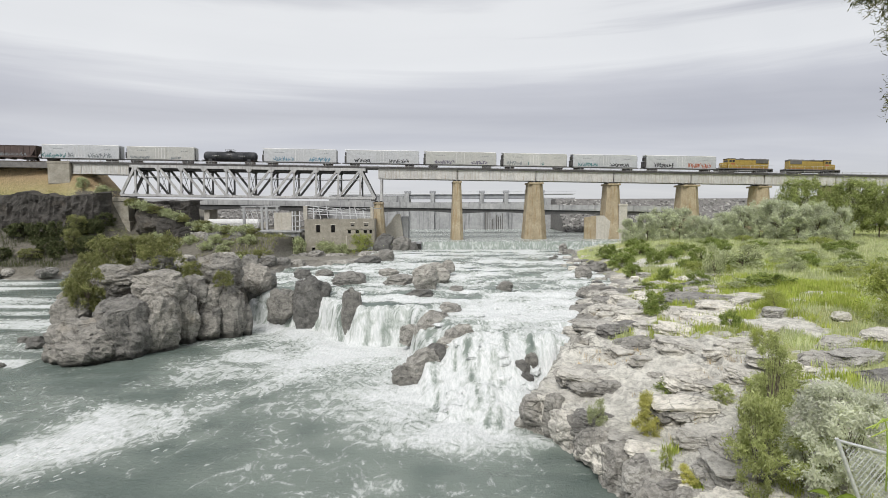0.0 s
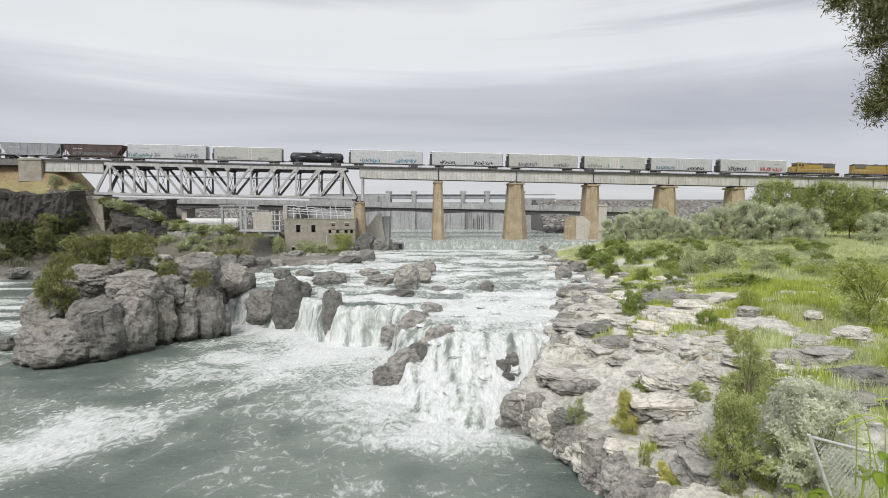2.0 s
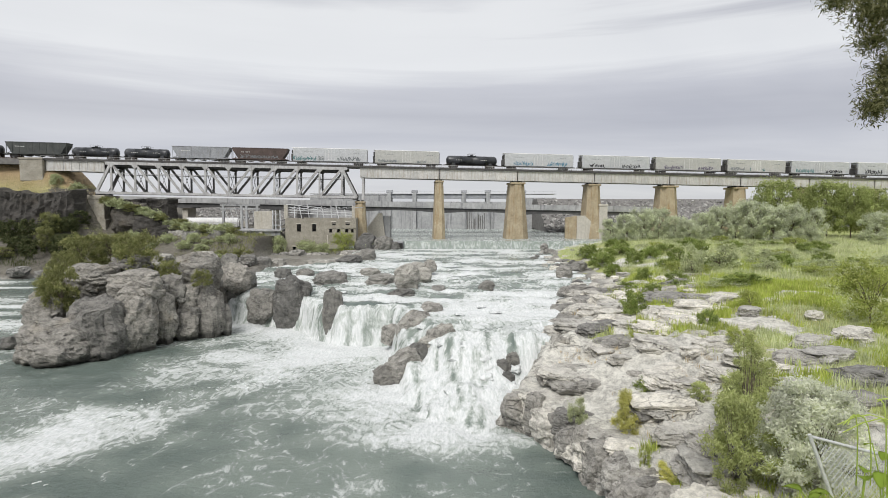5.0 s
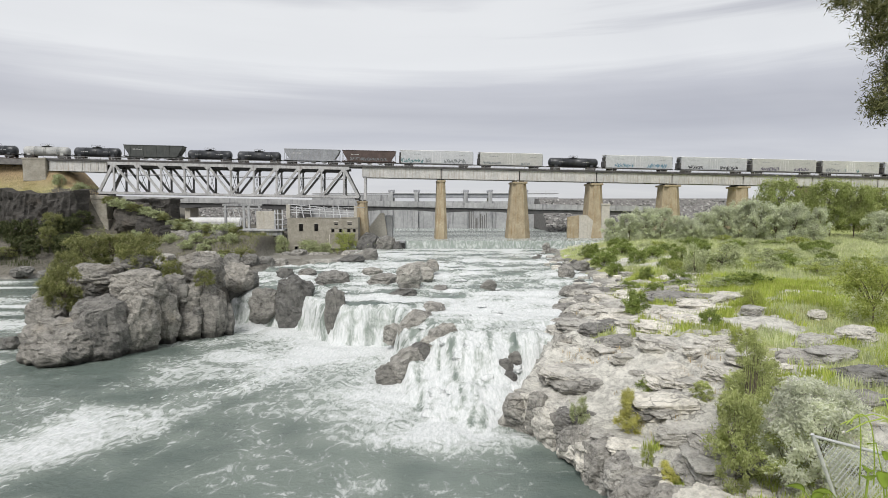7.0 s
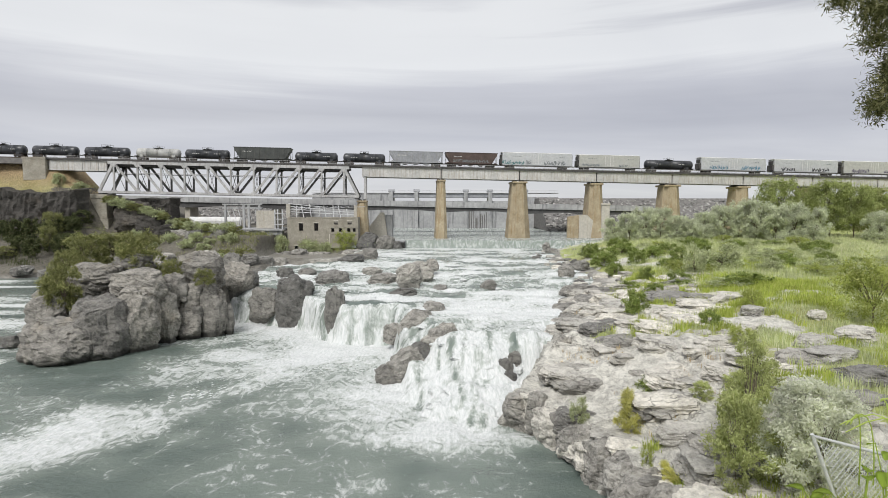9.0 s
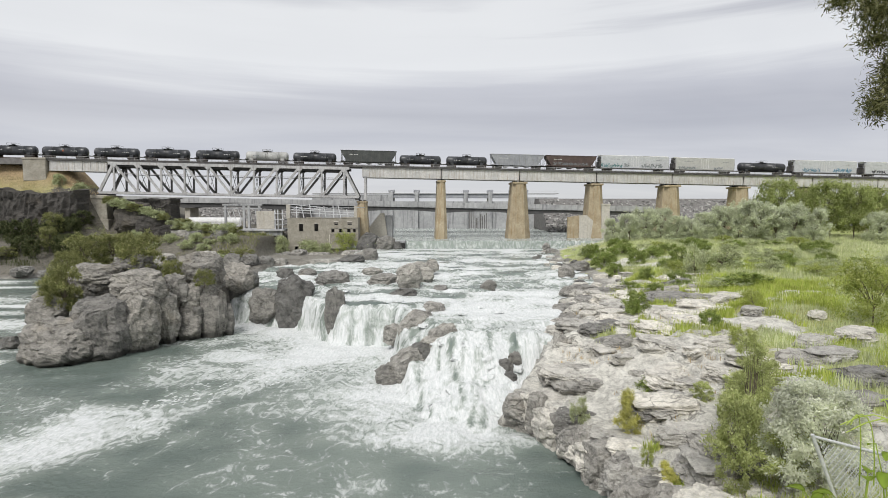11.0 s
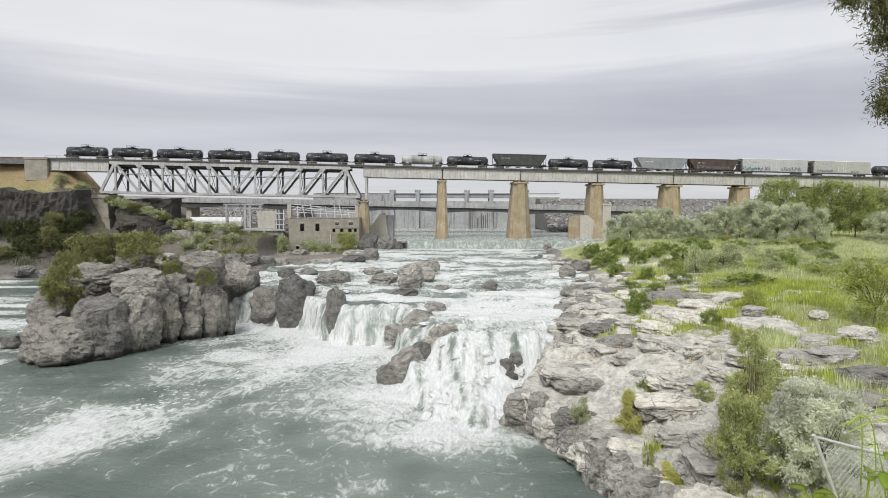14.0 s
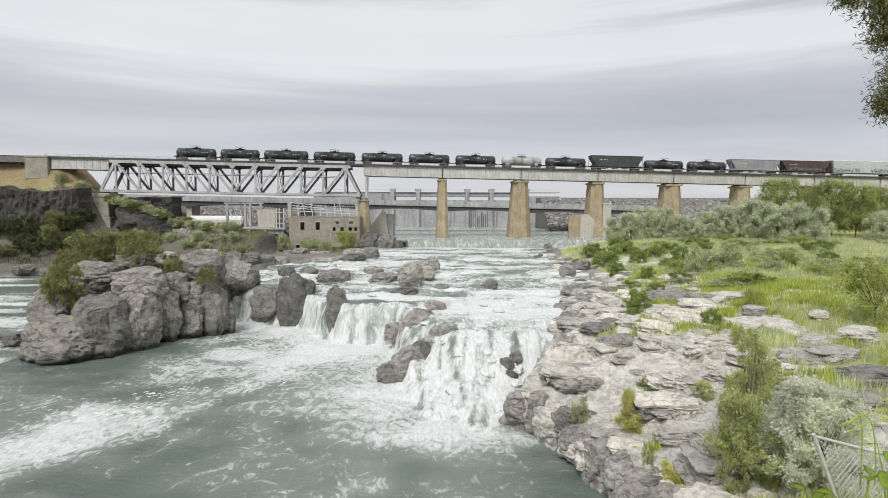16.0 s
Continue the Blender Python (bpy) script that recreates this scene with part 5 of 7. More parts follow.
# pale whalebacks in the meadow
for i_, (x_, y_, w_, h_) in enumerate(((22.5, 49.5, 4.6, 0.9), (20.0, 52.5, 3.6, 0.9), (25.6, 37.4, 3.4, 1.0), (24, 33.5, 3.6, 0.9), (29.5, 38.5, 4.2, 0.9), (27.0, 47.5, 3.0, 0.7),
                                        (23.5, 42, 3.2, 0.8), (19.0, 34.5, 2.8, 0.8), (31, 45, 2.4, 0.6), (27.5, 31.5, 3.0, 0.8), (17.2, 56, 3.8, 1.2), (20, 60.5, 3.0, 1.0), (33, 35, 3.2, 0.7))):
    boulder(x_, y_, float(ground(x_, y_)) - h_ * 0.35, w_, h_, "pale", i_ % 12, 0.6, 0.2 + 0.1 * i_, "pale whaleback of bare rock in the meadow", "rock_slab", "bank slabs")
# stones scattered in the shallows under the right bank
for i_ in range(60):
    y_ = slab_rnd.uniform(70, 138)
    x_ = float(along(y_, SHORE_RIGHT)) + slab_rnd.uniform(-3, 10)
    w_ = slab_rnd.uniform(0.6, 2.2)
    z_ = float(max(ground(x_, y_), wlevel(x_, y_)))
    boulder(x_, y_, z_ - w_ * 0.25, w_, w_ * 0.55, "pale" if i_ % 3 else "wet", i_ % 12, 0.8, i_ * 0.7, "weathered stone on the river's edge", group="shallows stones")
# rocks at the foot of the west bank and under the powerhouse
for i_ in range(34):
    x_ = -128 + i_ * 1.9
    y_ = 122.5 + slab_rnd.uniform(-1, 3.5) + (max(0, x_ + 88)) * 0.02
    w_ = slab_rnd.uniform(1.6, 4.2)
    boulder(x_, y_, slab_rnd.uniform(-0.4, 1.0), w_, w_ * 0.55, "wet" if i_ % 2 else "dry", i_ % 12, 0.8, i_ * 0.5, "dark shore rock below the cliff", group="west shore rocks")
for i_ in range(16):
    x_ = -46 + i_ * 1.75
    w_ = slab_rnd.uniform(2.2, 4.4)
    y_ = 146.2 - (2.0 if i_ % 2 else 0) - slab_rnd.uniform(0, 3)
    boulder(x_, y_, 1.6 + slab_rnd.uniform(-0.4, 0.4), w_, w_ * 0.7, "dry", i_ % 12, 0.9, i_ * 0.9, "rough rock under the old powerhouse", group="powerhouse rocks")
for i_, (x_, w_, h_) in enumerate(((-20.5, 5.5, 6.2), (-16.0, 5.0, 5.4), (-12.6, 3.4, 4.0))):
    boulder(x_, 148.8, 2.6, w_, h_, "wet", i_ + 2, 0.9, i_ * 0.8, "rough grey rock beside the weir", group="weir rocks")

# the basalt cliff of the west bank
cliff = thing("basalt_cliff", "dark columnar basalt cliff under a dry grassy bank", "cliff", kind="structure")


def cliff_face(x0, x1, z0, z1, y0, seed):
    """A standing face of basalt: broad buttresses, narrow columns and broken beds, leaning back to its rim."""
    xs, zs = np.arange(x0, x1 + 0.01, 0.3), np.linspace(0, 1, 34)
    X, T = np.meshgrid(xs, zs)
    rim = z1 + 1.1 * (fbm(X / 5.0, X * 0, 3, seed) - 0.5) * 2
    Z = z0 + (rim - z0) * T
    col = vnoise(X / 1.5 + 0.5 * vnoise(X / 4, Z / 3, seed + 1), Z / 14.0, seed + 2)
    Y = y0 + 2.6 * (fbm(X / 7.0, Z / 9.0, 3, seed + 3) - 0.5) + 2.6 * np.abs(col - 0.5) + 1.8 * (fbm(X / 1.4, Z / 2.2, 4, seed + 4) - 0.5) + 0.35 * np.floor(T * 3.2 + vnoise(X / 2, X * 0, seed)) + 0.8 * T
    # the top and both ends run back into the bank
    Y = np.where(T > 0.99, Y + 3.0, Y)
    Y = Y + 3.5 * np.maximum(0, 1 - np.minimum(X - x0, x1 - X) / 1.5)
    n = len(xs)
    v = np.stack([X, Y, Z], -1).reshape(-1, 3)
    i = (np.arange(len(zs) - 1)[:, None] * n + np.arange(n - 1)[None, :]).reshape(-1)
    me = bpy.data.meshes.new("rock_face")
    me.from_pydata(v.tolist(), [], np.stack([i, i + 1, i + n + 1, i + n], -1).tolist())
    me.materials.append(M_CLIFF)
    ob = new("rock_face", me)
    ob.parent = cliff
    return ob


cliff_face(-154, -97, 6.0, 20.8, 145.4, 401)
cliff_face(-97.5, -76, 7.5, 18.3, 154.2, 431)
crnd = random.Random(5)
for i_ in range(12):
    x_ = -152 + i_ * 4.4 + crnd.uniform(-1.5, 1.5)
    w_ = crnd.uniform(2.5, 5.5)
    boulder(x_, crnd.uniform(138, 145), 6.0 + crnd.uniform(-1.0, 2.5), w_, w_ * 0.6, "cliff", i_, 0.8, i_ * 0.7, "fallen dark basalt block on the talus", group="talus blocks")
for i_, (x_, y_, z_, w_, h_) in enumerate(((-86.5, 152.5, 8.6, 9.0, 8.6), (-80.0, 151.0, 7.6, 8.0, 6.0), (-74.0, 147.0, 6.6, 7.0, 4.6), (-64.0, 141.5, 3.6, 7.5, 6.2), (-58.0, 141.0, 3.2, 7.5, 6.8), (-69.0, 143.5, 4.8, 7.5, 5.6))):
    boulder(x_, y_, z_, w_, h_, "cliff" if i_ < 3 else "dry", i_ + 4, 0.7, 0.4 * i_, "rough brown-grey rock of the slope below the truss", group="slope rocks")


# ---- works: powerhouses, road bridge, dam ----
def pierced(bm, x0, x1, z0, z1, y0, y1, holes):
    """A wall with openings (x0, x1, z0, z1) right through it."""
    xs = sorted({x0, x1, *[v for hh in holes for v in hh[:2]]})
    zs = sorted({z0, z1, *[v for hh in holes for v in hh[2:]]})
    for a, b in zip(xs, xs[1:]):
        for c, d in zip(zs, zs[1:]):
            mx, mz = (a + b) / 2, (c + d) / 2
            if not any(hh[0] < mx < hh[1] and hh[2] < mz < hh[3] for hh in holes):
                box(bm, a, b, y0, y1, c, d)
    bmesh.ops.remove_doubles(bm, verts=bm.verts[:], dist=0.001)
    return bm


ph = thing("old_powerhouse", "roofless old buff masonry powerhouse with dark openings", "building", m=pose(-42.7, 149.5, 2.9, 0, 0, 4.745))
holes = [(3.1, 4.2, 6.6, 8.7), (7.2, 8.3, 6.6, 8.7), (1.9, 2.8, 0.8, 2.5), (3.9, 5.3, 0.9, 2.5), (9.2, 10.6, 0.3, 2.4), (11.8, 12.6, 6.3, 7.3), (13.9, 14.8, 6.3, 7.3), (16.1, 17.0, 6.3, 7.3), (17.7, 18.4, 6.3, 7.3),
         (12.6, 13.6, 8.3, 9.2), (16.2, 17.4, 8.3, 9.2)]
part("front_wall", pierced(bmesh.new(), 0, 19.1, 0, 10.1, 0, 0.55, holes), M_BRICK, ph)
part("side_wall", boxm(0, 0.5, 0.551, 9, 0, 10.0), M_BRICK, ph)
part("side_wall", boxm(18.6, 19.1, 0.551, 9, 0, 10.3), M_BRICK, ph)
part("back_wall", boxm(0.501, 18.599, 8.4, 9, 0, 8.4), M_BRICK, ph)
# floor and inner wall are painted as dark as the shade behind the windows
part("floor_slab", boxm(0.51, 18.59, 0.56, 8.39, 5.2, 5.5), M_DARKIN, ph)
part("inner_wall", boxm(0.51, 18.59, 3.0, 3.2, 0, 8.6), M_DARKIN, ph)
part("band_course", boxm(11.4, 19.15, -0.14, -0.004, 7.45, 7.7), M_BRICK, ph)
part("band_course", boxm(11.4, 19.15, -0.12, -0.004, 5.7, 5.9), M_BRICK, ph)
part("pilaster", boxm(11.2, 11.45, -0.16, -0.005, 0, 5.7), M_PALECON, ph, "pale drainpipe on the wall")
for i_ in range(4):
    part("coping", boxm(0.3 + i_ * 4.7, 4.6 + i_ * 4.7, -0.1, 0.65, 10.104, 10.3 + 0.12 * (i_ % 2)), M_BRICK, ph)
for hh_ in holes:
    part("lintel", boxm(hh_[0] - 0.15, hh_[1] + 0.15, -0.06, -0.004, hh_[3], hh_[3] + 0.22), M_PALECON, ph)
rf = thing("roof_skeleton", "bare pale steel roof frame over the ruined powerhouse", "steel frame", m=pose(-42.7, 149.5, 12.9, 0, 0, 4.745))
frnd = random.Random(3)
for i_ in range(10):
    xx_ = 0.4 + i_ * 2.0
    part("stanchion", tube(bmesh.new(), (xx_, 0.9, 0), (xx_ + frnd.uniform(-0.9, 0.5), 1.1, frnd.uniform(2.6, 4.0)), 0.13, n=6), M_GALV, rf)
    part("rafter", tube(bmesh.new(), (xx_, 0.9, 2.2 + 0.1 * i_), (xx_ + frnd.uniform(0.5, 2.4), 6.5, 3.2), 0.10, n=6), M_GALV, rf)
for zz_ in (1.2, 1.9, 2.7, 3.4):
    part("purlin", tube(bmesh.new(), (0.2, 1.0, zz_ + 0.6), (18.6 if zz_ < 2.5 else 9.5, 1.0, zz_ - 0.3), 0.10, n=6), M_GALV, rf)
part("corner_column", boxm(-0.3, 0.7, 0.3, 1.2, 0, 3.9, 0.05), M_PALECON, rf)
part("corner_column", boxm(18.0, 18.8, 0.3, 1.2, 0, 3.5, 0.05), M_PALECON, rf)

mp = thing("power_plant", "grey concrete hydro plant with dark bays and a pale block", "building", m=pose(-55.5, 148.5, 2.0))
part("wall", pierced(bmesh.new(), 0, 11.6, 0, 7.6, 0, 0.6, [(0.6, 2.0, 0, 5.2), (2.9, 6.0, 0.0, 6.2), (7.2, 10.6, 0.0, 6.4)]), M_DAMCON, mp)
part("deck", boxm(-1.2, 12.2, -0.6, 11, 7.604, 8.1, 0.05), M_DAMCON, mp)
part("bay_back", boxm(0.1, 11.5, 2.2, 2.5, 0, 7.6), M_BRICK, mp)
part("pier", boxm(2.1, 2.8, -0.5, 0, 0, 7.6, 0.05), M_PALECON, mp)
part("pier", boxm(6.2, 7.0, -0.5, 0, 0, 7.6, 0.05), M_PALECON, mp)
part("block", boxm(4.3, 9.2, 1.2, 7, 8.104, 13.0, 0.08), M_PALECON, mp, "pale concrete machine house")
for xx_ in (9.6, 10.4, 11.6):
    part("stair_post", boxm(xx_ - 0.12, xx_ + 0.12, 0.5, 0.8, 8.104, 13.4), M_GALV, mp)
for zz_ in (9.2, 10.6, 12.2):
    part("stair_landing", boxm(9.4, 12.0, 0.4, 2.4, zz_, zz_ + 0.15), M_GALV, mp)
part("parapet", boxm(-8.5, -1.3, 3.0, 3.4, 6.6, 8.3, 0.04), M_PALECON, mp)

wt = thing("white_vault", "white round-topped storage vault with a grey door", "storage tank", m=pose(-85.0, 183.0, 9.6))
vb = prism(bmesh.new(), [(-2.2, 0), (2.2, 0), (2.2, 1.9), (1.9, 2.6), (1.2, 3.05), (0, 3.2), (-1.2, 3.05), (-1.9, 2.6), (-2.2, 1.9)], -18.0, 0.0)
bmesh.ops.bevel(vb, geom=[e for e in vb.edges if abs(e.verts[0].co.y - e.verts[1].co.y) < 0.01], offset=0.4, segments=2, affect="EDGES")
part("body", vb, M_WHITE, wt).matrix_local = pose(0, 0, 0, 0, 0, 90)
part("door", boxm(5.2, 7.4, -2.28, -2.21, 0.1, 1.6, 0.02), M_HOPGREY, wt)
part("base_strip", boxm(0.5, 17.5, -2.26, -2.205, 0, 0.35), M_DAMCON, wt)
part("annex", boxm(18.02, 20.0, -1.2, 2.0, 0, 2.0, 0.05), M_PALECON, wt)
sub = thing("switchyard_frame", "grey steel switchyard frame beside the plant", "steel frame", m=pose(-62, 156, 9.3))
for xx_ in (0, 5.2, 6.6, 9.6):
    part("column", boxm(xx_ - 0.3, xx_ + 0.3, -0.3, 0.3, 0, 7.2), M_DAMCON, sub)
for zz_ in (6.2, 7.25):
    part("crossbeam", boxm(-0.8, 10.4, -0.35, 0.35, zz_, zz_ + 0.4), M_DAMCON, sub)
for i_ in range(6):
    part("strut", beam(bmesh.new(), (0.3 + i_ * 1.6, 0.0, 6.2), (1.4 + i_ * 1.5, 0, 3.2), 0.12, 0.12), M_GALV, sub)

road = thing("road_bridge", "road bridge with pale parapet and dark haunched girders", "bridge", m=pose(0, 205, 16.35, 0, 1.1, 0))
part("parapet", boxm(-150, 84, -5.2, -4.9, 0.2, 1.7), M_DAMCON, road)
part("parapet", boxm(-150, 84, 4.9, 5.2, 0.2, 1.1), M_DAMCON, road)
part("slab", boxm(-150, 84, -5.15, 5.15, -0.25, 0.196), M_DAMCON, road)
spx = (-150, -94, -62, -30, 0, 30, 57, 84)
for a_, b_ in zip(spx, spx[1:]):
    ou = [(a_ + 0.02, -0.26), (b_ - 0.02, -0.26)] + [(b_ - 0.02 - (b_ - a_ - 0.04) * k_ / 8, -2.1 + 0.75 * math.sin(math.pi * k_ / 8)) for k_ in range(9)]
    for yy_ in (-4.6, 3.9):
        part("girder", prism(bmesh.new(), ou, yy_, yy_ + 0.7), M_ROADDECK, road)
for xx_ in spx[1:-1]:
    part("pier", boxm(xx_ - 1.0, xx_ + 1.0, -3.5, 3.5, -13.5, -2.12, 0.1), M_PALECON, road)

dam = thing("concrete_dam", "grey concrete spillway dam with gates and dark water streaks", "dam", m=pose(0, 250, 3.0))
part("wall", boxm(-60, 41, 0, 9, 0, 13.6), M_DAMCON, dam)
part("sill", boxm(-60, 41, 1.0, 9, 13.604, 16.2), M_DAMCON, dam)
part("abutment_block", boxm(-60, -24, 0.5, 9, 16.204, 19.2), M_DAMCON, dam)
part("abutment_block", boxm(37, 52, 0.5, 9, 12, 18.0), M_DAMCON, dam)
part("gate_beam", boxm(-24, 37, 0.6, 2.0, 17.6, 19.6, 0.2), M_HOPGREY, dam)
part("crest_road", boxm(-60, 52, 0, 9, 19.604, 19.8), M_DAMCON, dam)
for xx_ in (-24, -12.5, -2.0, 10.0, 21.0, 31.0, 37):
    part("gate_pier", boxm(xx_ - 0.9, xx_ + 0.9, -0.6, 8, 13.61, 20.2, 0.1), M_DAMCON, dam)
    part("hoist", boxm(xx_ - 1.4, xx_ + 1.4, 1.0, 3.5, 20.2, 21.4, 0.1), M_HOPGREY, dam)
    part("buttress", boxm(xx_ - 0.8, xx_ + 0.8, -1.2, -0.004, 0, 13.0, 0.1), M_DAMCON, dam)
for i_ in range(9):
    xx_ = 11.5 + i_ * 0.95
    part("water_streak", boxm(xx_, xx_ + frnd.uniform(0.2, 0.6), -0.05, -0.004, 0.5, frnd.uniform(8, 13.2)), M_LOCOGREY, dam, "dark algae streak")
crail = bmesh.new()
for i_ in range(56):
    box(crail, -60 + i_ * 2.0, -59.9 + i_ * 2.0, 0.1, 0.2, 19.8, 20.9)
box(crail, -60, 52, 0.1, 0.2, 20.8, 20.9)
part("crest_railing", crail, M_GALV, dam)
emb = thing("rockfill_embankment", "long embankment of loose grey riprap with a flat crest", "embankment", kind="structure")
eb = bmesh.new()
for x0_, x1_, zt_ in ((41, 420, 20.2), (-330, -60.5, 18.6)):
    prism(eb, ((212, 6), (238, zt_), (248, zt_), (262, 8)), x0_, x1_)
for v_ in eb.verts:
    v_.co = (v_.co.y, v_.co.x, v_.co.z)
bmesh.ops.recalc_face_normals(eb, faces=eb.faces[:])
part("core", eb, M_RIPRAP, emb)
st_rnd = np.random.RandomState(9)
n_st = 5200
sxp = np.where(st_rnd.rand(n_st) < 0.72, st_rnd.uniform(41, 190, n_st), st_rnd.uniform(-125, -60, n_st))
sk = st_rnd.rand(n_st) * 0.94
sy_, sz_ = 212 + 27 * sk, 6 + 14.2 * sk
sz_ = np.where(sxp < 0, 6 + 12.6 * sk, sz_)
cube = np.array([(-1, -1, -1), (1, -1, -1), (1, 1, -1), (-1, 1, -1), (-1, -1, 1), (1, -1, 1), (1, 1, 1), (-1, 1, 1)], float)
cf = np.array([(3, 2, 1, 0), (4, 5, 6, 7), (0, 1, 5, 4), (1, 2, 6, 5), (2, 3, 7, 6), (3, 0, 4, 7)])


def block_field(centres, sizes, rs):
    """Many small tumbled blocks in one mesh."""
    v, fcs = [], []
    for i, (c, s) in enumerate(zip(centres, sizes)):
        m = np.array(Euler(rs.uniform(0, 6.3, 3)).to_matrix())
        v.append((cube * s * rs.uniform(0.55, 1.0, (8, 1)) * rs.uniform(0.6, 1.0, 3)) @ m.T + c)
        fcs.append(cf + i * 8)
    return np.concatenate(v), np.concatenate(fcs)


def from_arrays(name, v, fcs, mat, parent=None):
    me = bpy.data.meshes.new(name)
    me.from_pydata(v.tolist(), [], fcs.tolist())
    me.materials.append(mat)
    ob = new(name, me)
    ob.parent = parent
    return ob


m_, N_, L_, P_ = material("loose_riprap_stone")
g_ = N_.new("ShaderNodeNewGeometry")
L_.new(ramp(N_, L_, g_.outputs["Random Per Island"], [(0, (0.10, 0.098, 0.093)), (0.6, (0.25, 0.245, 0.235)), (1, (0.42, 0.41, 0.39))]), P_.inputs["Base Color"])
P_.inputs["Roughness"].default_value = 0.95
v_, f_ = block_field(np.stack([sxp, sy_, sz_], -1), st_rnd.uniform(0.4, 0.95, n_st), st_rnd)
tagged(from_arrays("riprap", v_, f_, m_, emb), kind="stuff")

wg = thing("wing_wall", "pale sloping concrete wing wall by the river", "retaining wall", m=pose(0, 165, 0))
part("wall", prism(bmesh.new(), ((40.6, 4.2), (40.6, 13.7), (42.9, 13.8), (48.3, 8.9), (48.3, 4.2)), 0, 1.2), M_PALECON, wg)
# end face takes a darker concrete, which paints its shade
part("end_face", prism(bmesh.new(), ((37.2, 4.2), (37.2, 13.2), (40.59, 13.7), (40.59, 4.2)), 0.3, 1.2), M_CONCRETE, wg, "stained tan end wall with its shade in the colour")
part("footing", boxm(35.8, 48.6, -1.6, -0.004, 4.0, 6.4, 0.1), M_PALECON, wg)
wg2 = thing("wing_wall", "pale triangular concrete wing wall below the dam", "retaining wall", m=pose(0, 172, 0))
part("wall", prism(bmesh.new(), ((-25.5, 5), (-25.5, 7.2), (-20.0, 14.4), (-18.8, 14.4), (-17.6, 5)), 0, 1.2), M_PALECON, wg2)
part("buttress", boxm(-18.6, -16.4, 1.3, 6, 5, 13.6, 0.1), M_DAMCON, wg2)
wr = thing("weir_pier", "dark concrete block at the end of the weir", "weir", m=pose(-12.2, 150.2, 3.0))
part("block", boxm(-3.6, 1.6, -0.8, 2.4, 0, 3.9, 0.1), M_DAMCON, wr)
# flat dark panel on the face, painted as a slot's shade
part("gate_slot", boxm(0.2, 1.5, -0.86, -0.805, 0.6, 3.4), M_DARKIN, wr)
ws = thing("weir_sill", "low concrete weir under the bridge with water over it", "weir", m=pose(-10.6, 150.4, 3.4))
part("sill", boxm(0.01, 44, 1.6, 2.6, 0, 2.9, 0.1), M_DAMCON, ws)


# ---- plants ----
def leaf_cloud(rs, centres, radii, n, ln, wd, loose=0.3):
    """n small leaves about the given centres, thinner to the outside."""
    idx = rs.randint(0, len(centres), n)
    d = rs.normal(0, 1, (n, 3))
    d = d / np.linalg.norm(d, axis=1)[:, None]
    r = np.clip(rs.normal(0.8, loose, n), 0.1, 1.9)
    c = centres[idx] + d * r[:, None] * radii[idx][:, None]
    a = rs.normal(0, 1, (n, 3)) + d * 0.35 + np.array((0, 0, 0.3))
    a = a / np.linalg.norm(a, axis=1)[:, None]
    b = np.cross(a, d + rs.normal(0, 0.45, (n, 3)))
    b = b / np.maximum(np.linalg.norm(b, axis=1), 1e-6)[:, None]
    s = rs.uniform(0.6, 1.3, n)[:, None]
    v = np.stack([c - a * ln * s * 0.5, c + b * wd * s * 0.5, c + a * ln * s * 0.5, c - b * wd * s * 0.5], 1).reshape(-1, 3)
    return v, np.arange(4 * n).reshape(-1, 4)


def limbs(rs, h, w, n, r, tips=None):
    """A tapered stem with limbs to the given tips."""
    bm = bmesh.new()
    fork = Vector((0, 0, h * 0.22))
    tube(bm, (0, 0, -0.25), fork, r, r * 0.8, 8)
    for tip in tips[:n]:
        tip = Vector(tip)
        mid = fork.lerp(tip, 0.5) + Vector((rs.uniform(-1, 1), rs.uniform(-1, 1), rs.uniform(0, 1))) * w * 0.06
        tube(bm, fork, mid, r * 0.62, r * 0.36, 6)
        tube(bm, mid, tip, r * 0.36, r * 0.1, 5)
    return bm


PLANTS = {}


def plant_meshes(kind, v, h, w, blobs, leaves, ln, wd, mat, low=0.15, airy=0.2):
    key = (kind, v)
    if key not in PLANTS:
        rs = np.random.RandomState(sum(map(ord, kind)) + v * 31)
        th = rs.uniform(0, 6.283, blobs)
        zz = rs.uniform(low, 0.93, blobs)
        prof = np.sqrt(np.clip(1 - ((zz - 0.42) / 0.60) ** 2, 0.06, 1))
        rad = prof * np.sqrt(rs.uniform(0.05, 1.0, blobs)) * w * 0.5 * (1 - airy * 0.5)
        c = np.stack([rad * np.cos(th), rad * np.sin(th), zz * h], -1)
        br = rs.uniform(0.55, 1.15, blobs) * 0.62 * w / np.sqrt(blobs) * (1 + airy * 0.3)
        lv, lf = leaf_cloud(rs, c, br, leaves, ln, wd, 0.28 + 0.5 * airy)
        lv[:, 2] = np.maximum(lv[:, 2], 0.02)
        crown = bpy.data.meshes.new("foliage")
        crown.from_pydata(lv.tolist(), [], lf.tolist())
        crown.materials.append(mat)
        order = np.argsort(-zz)
        stem = mesh_of("stem", limbs(rs, h, w, min(blobs, 14), max(0.02, (0.007 if kind in ("tall_shrub", "green_bush", "silver_bush") else 0.014) * h), c[order].tolist()), M_BARK)
        PLANTS[key] = (stem, crown)
    return PLANTS[key]


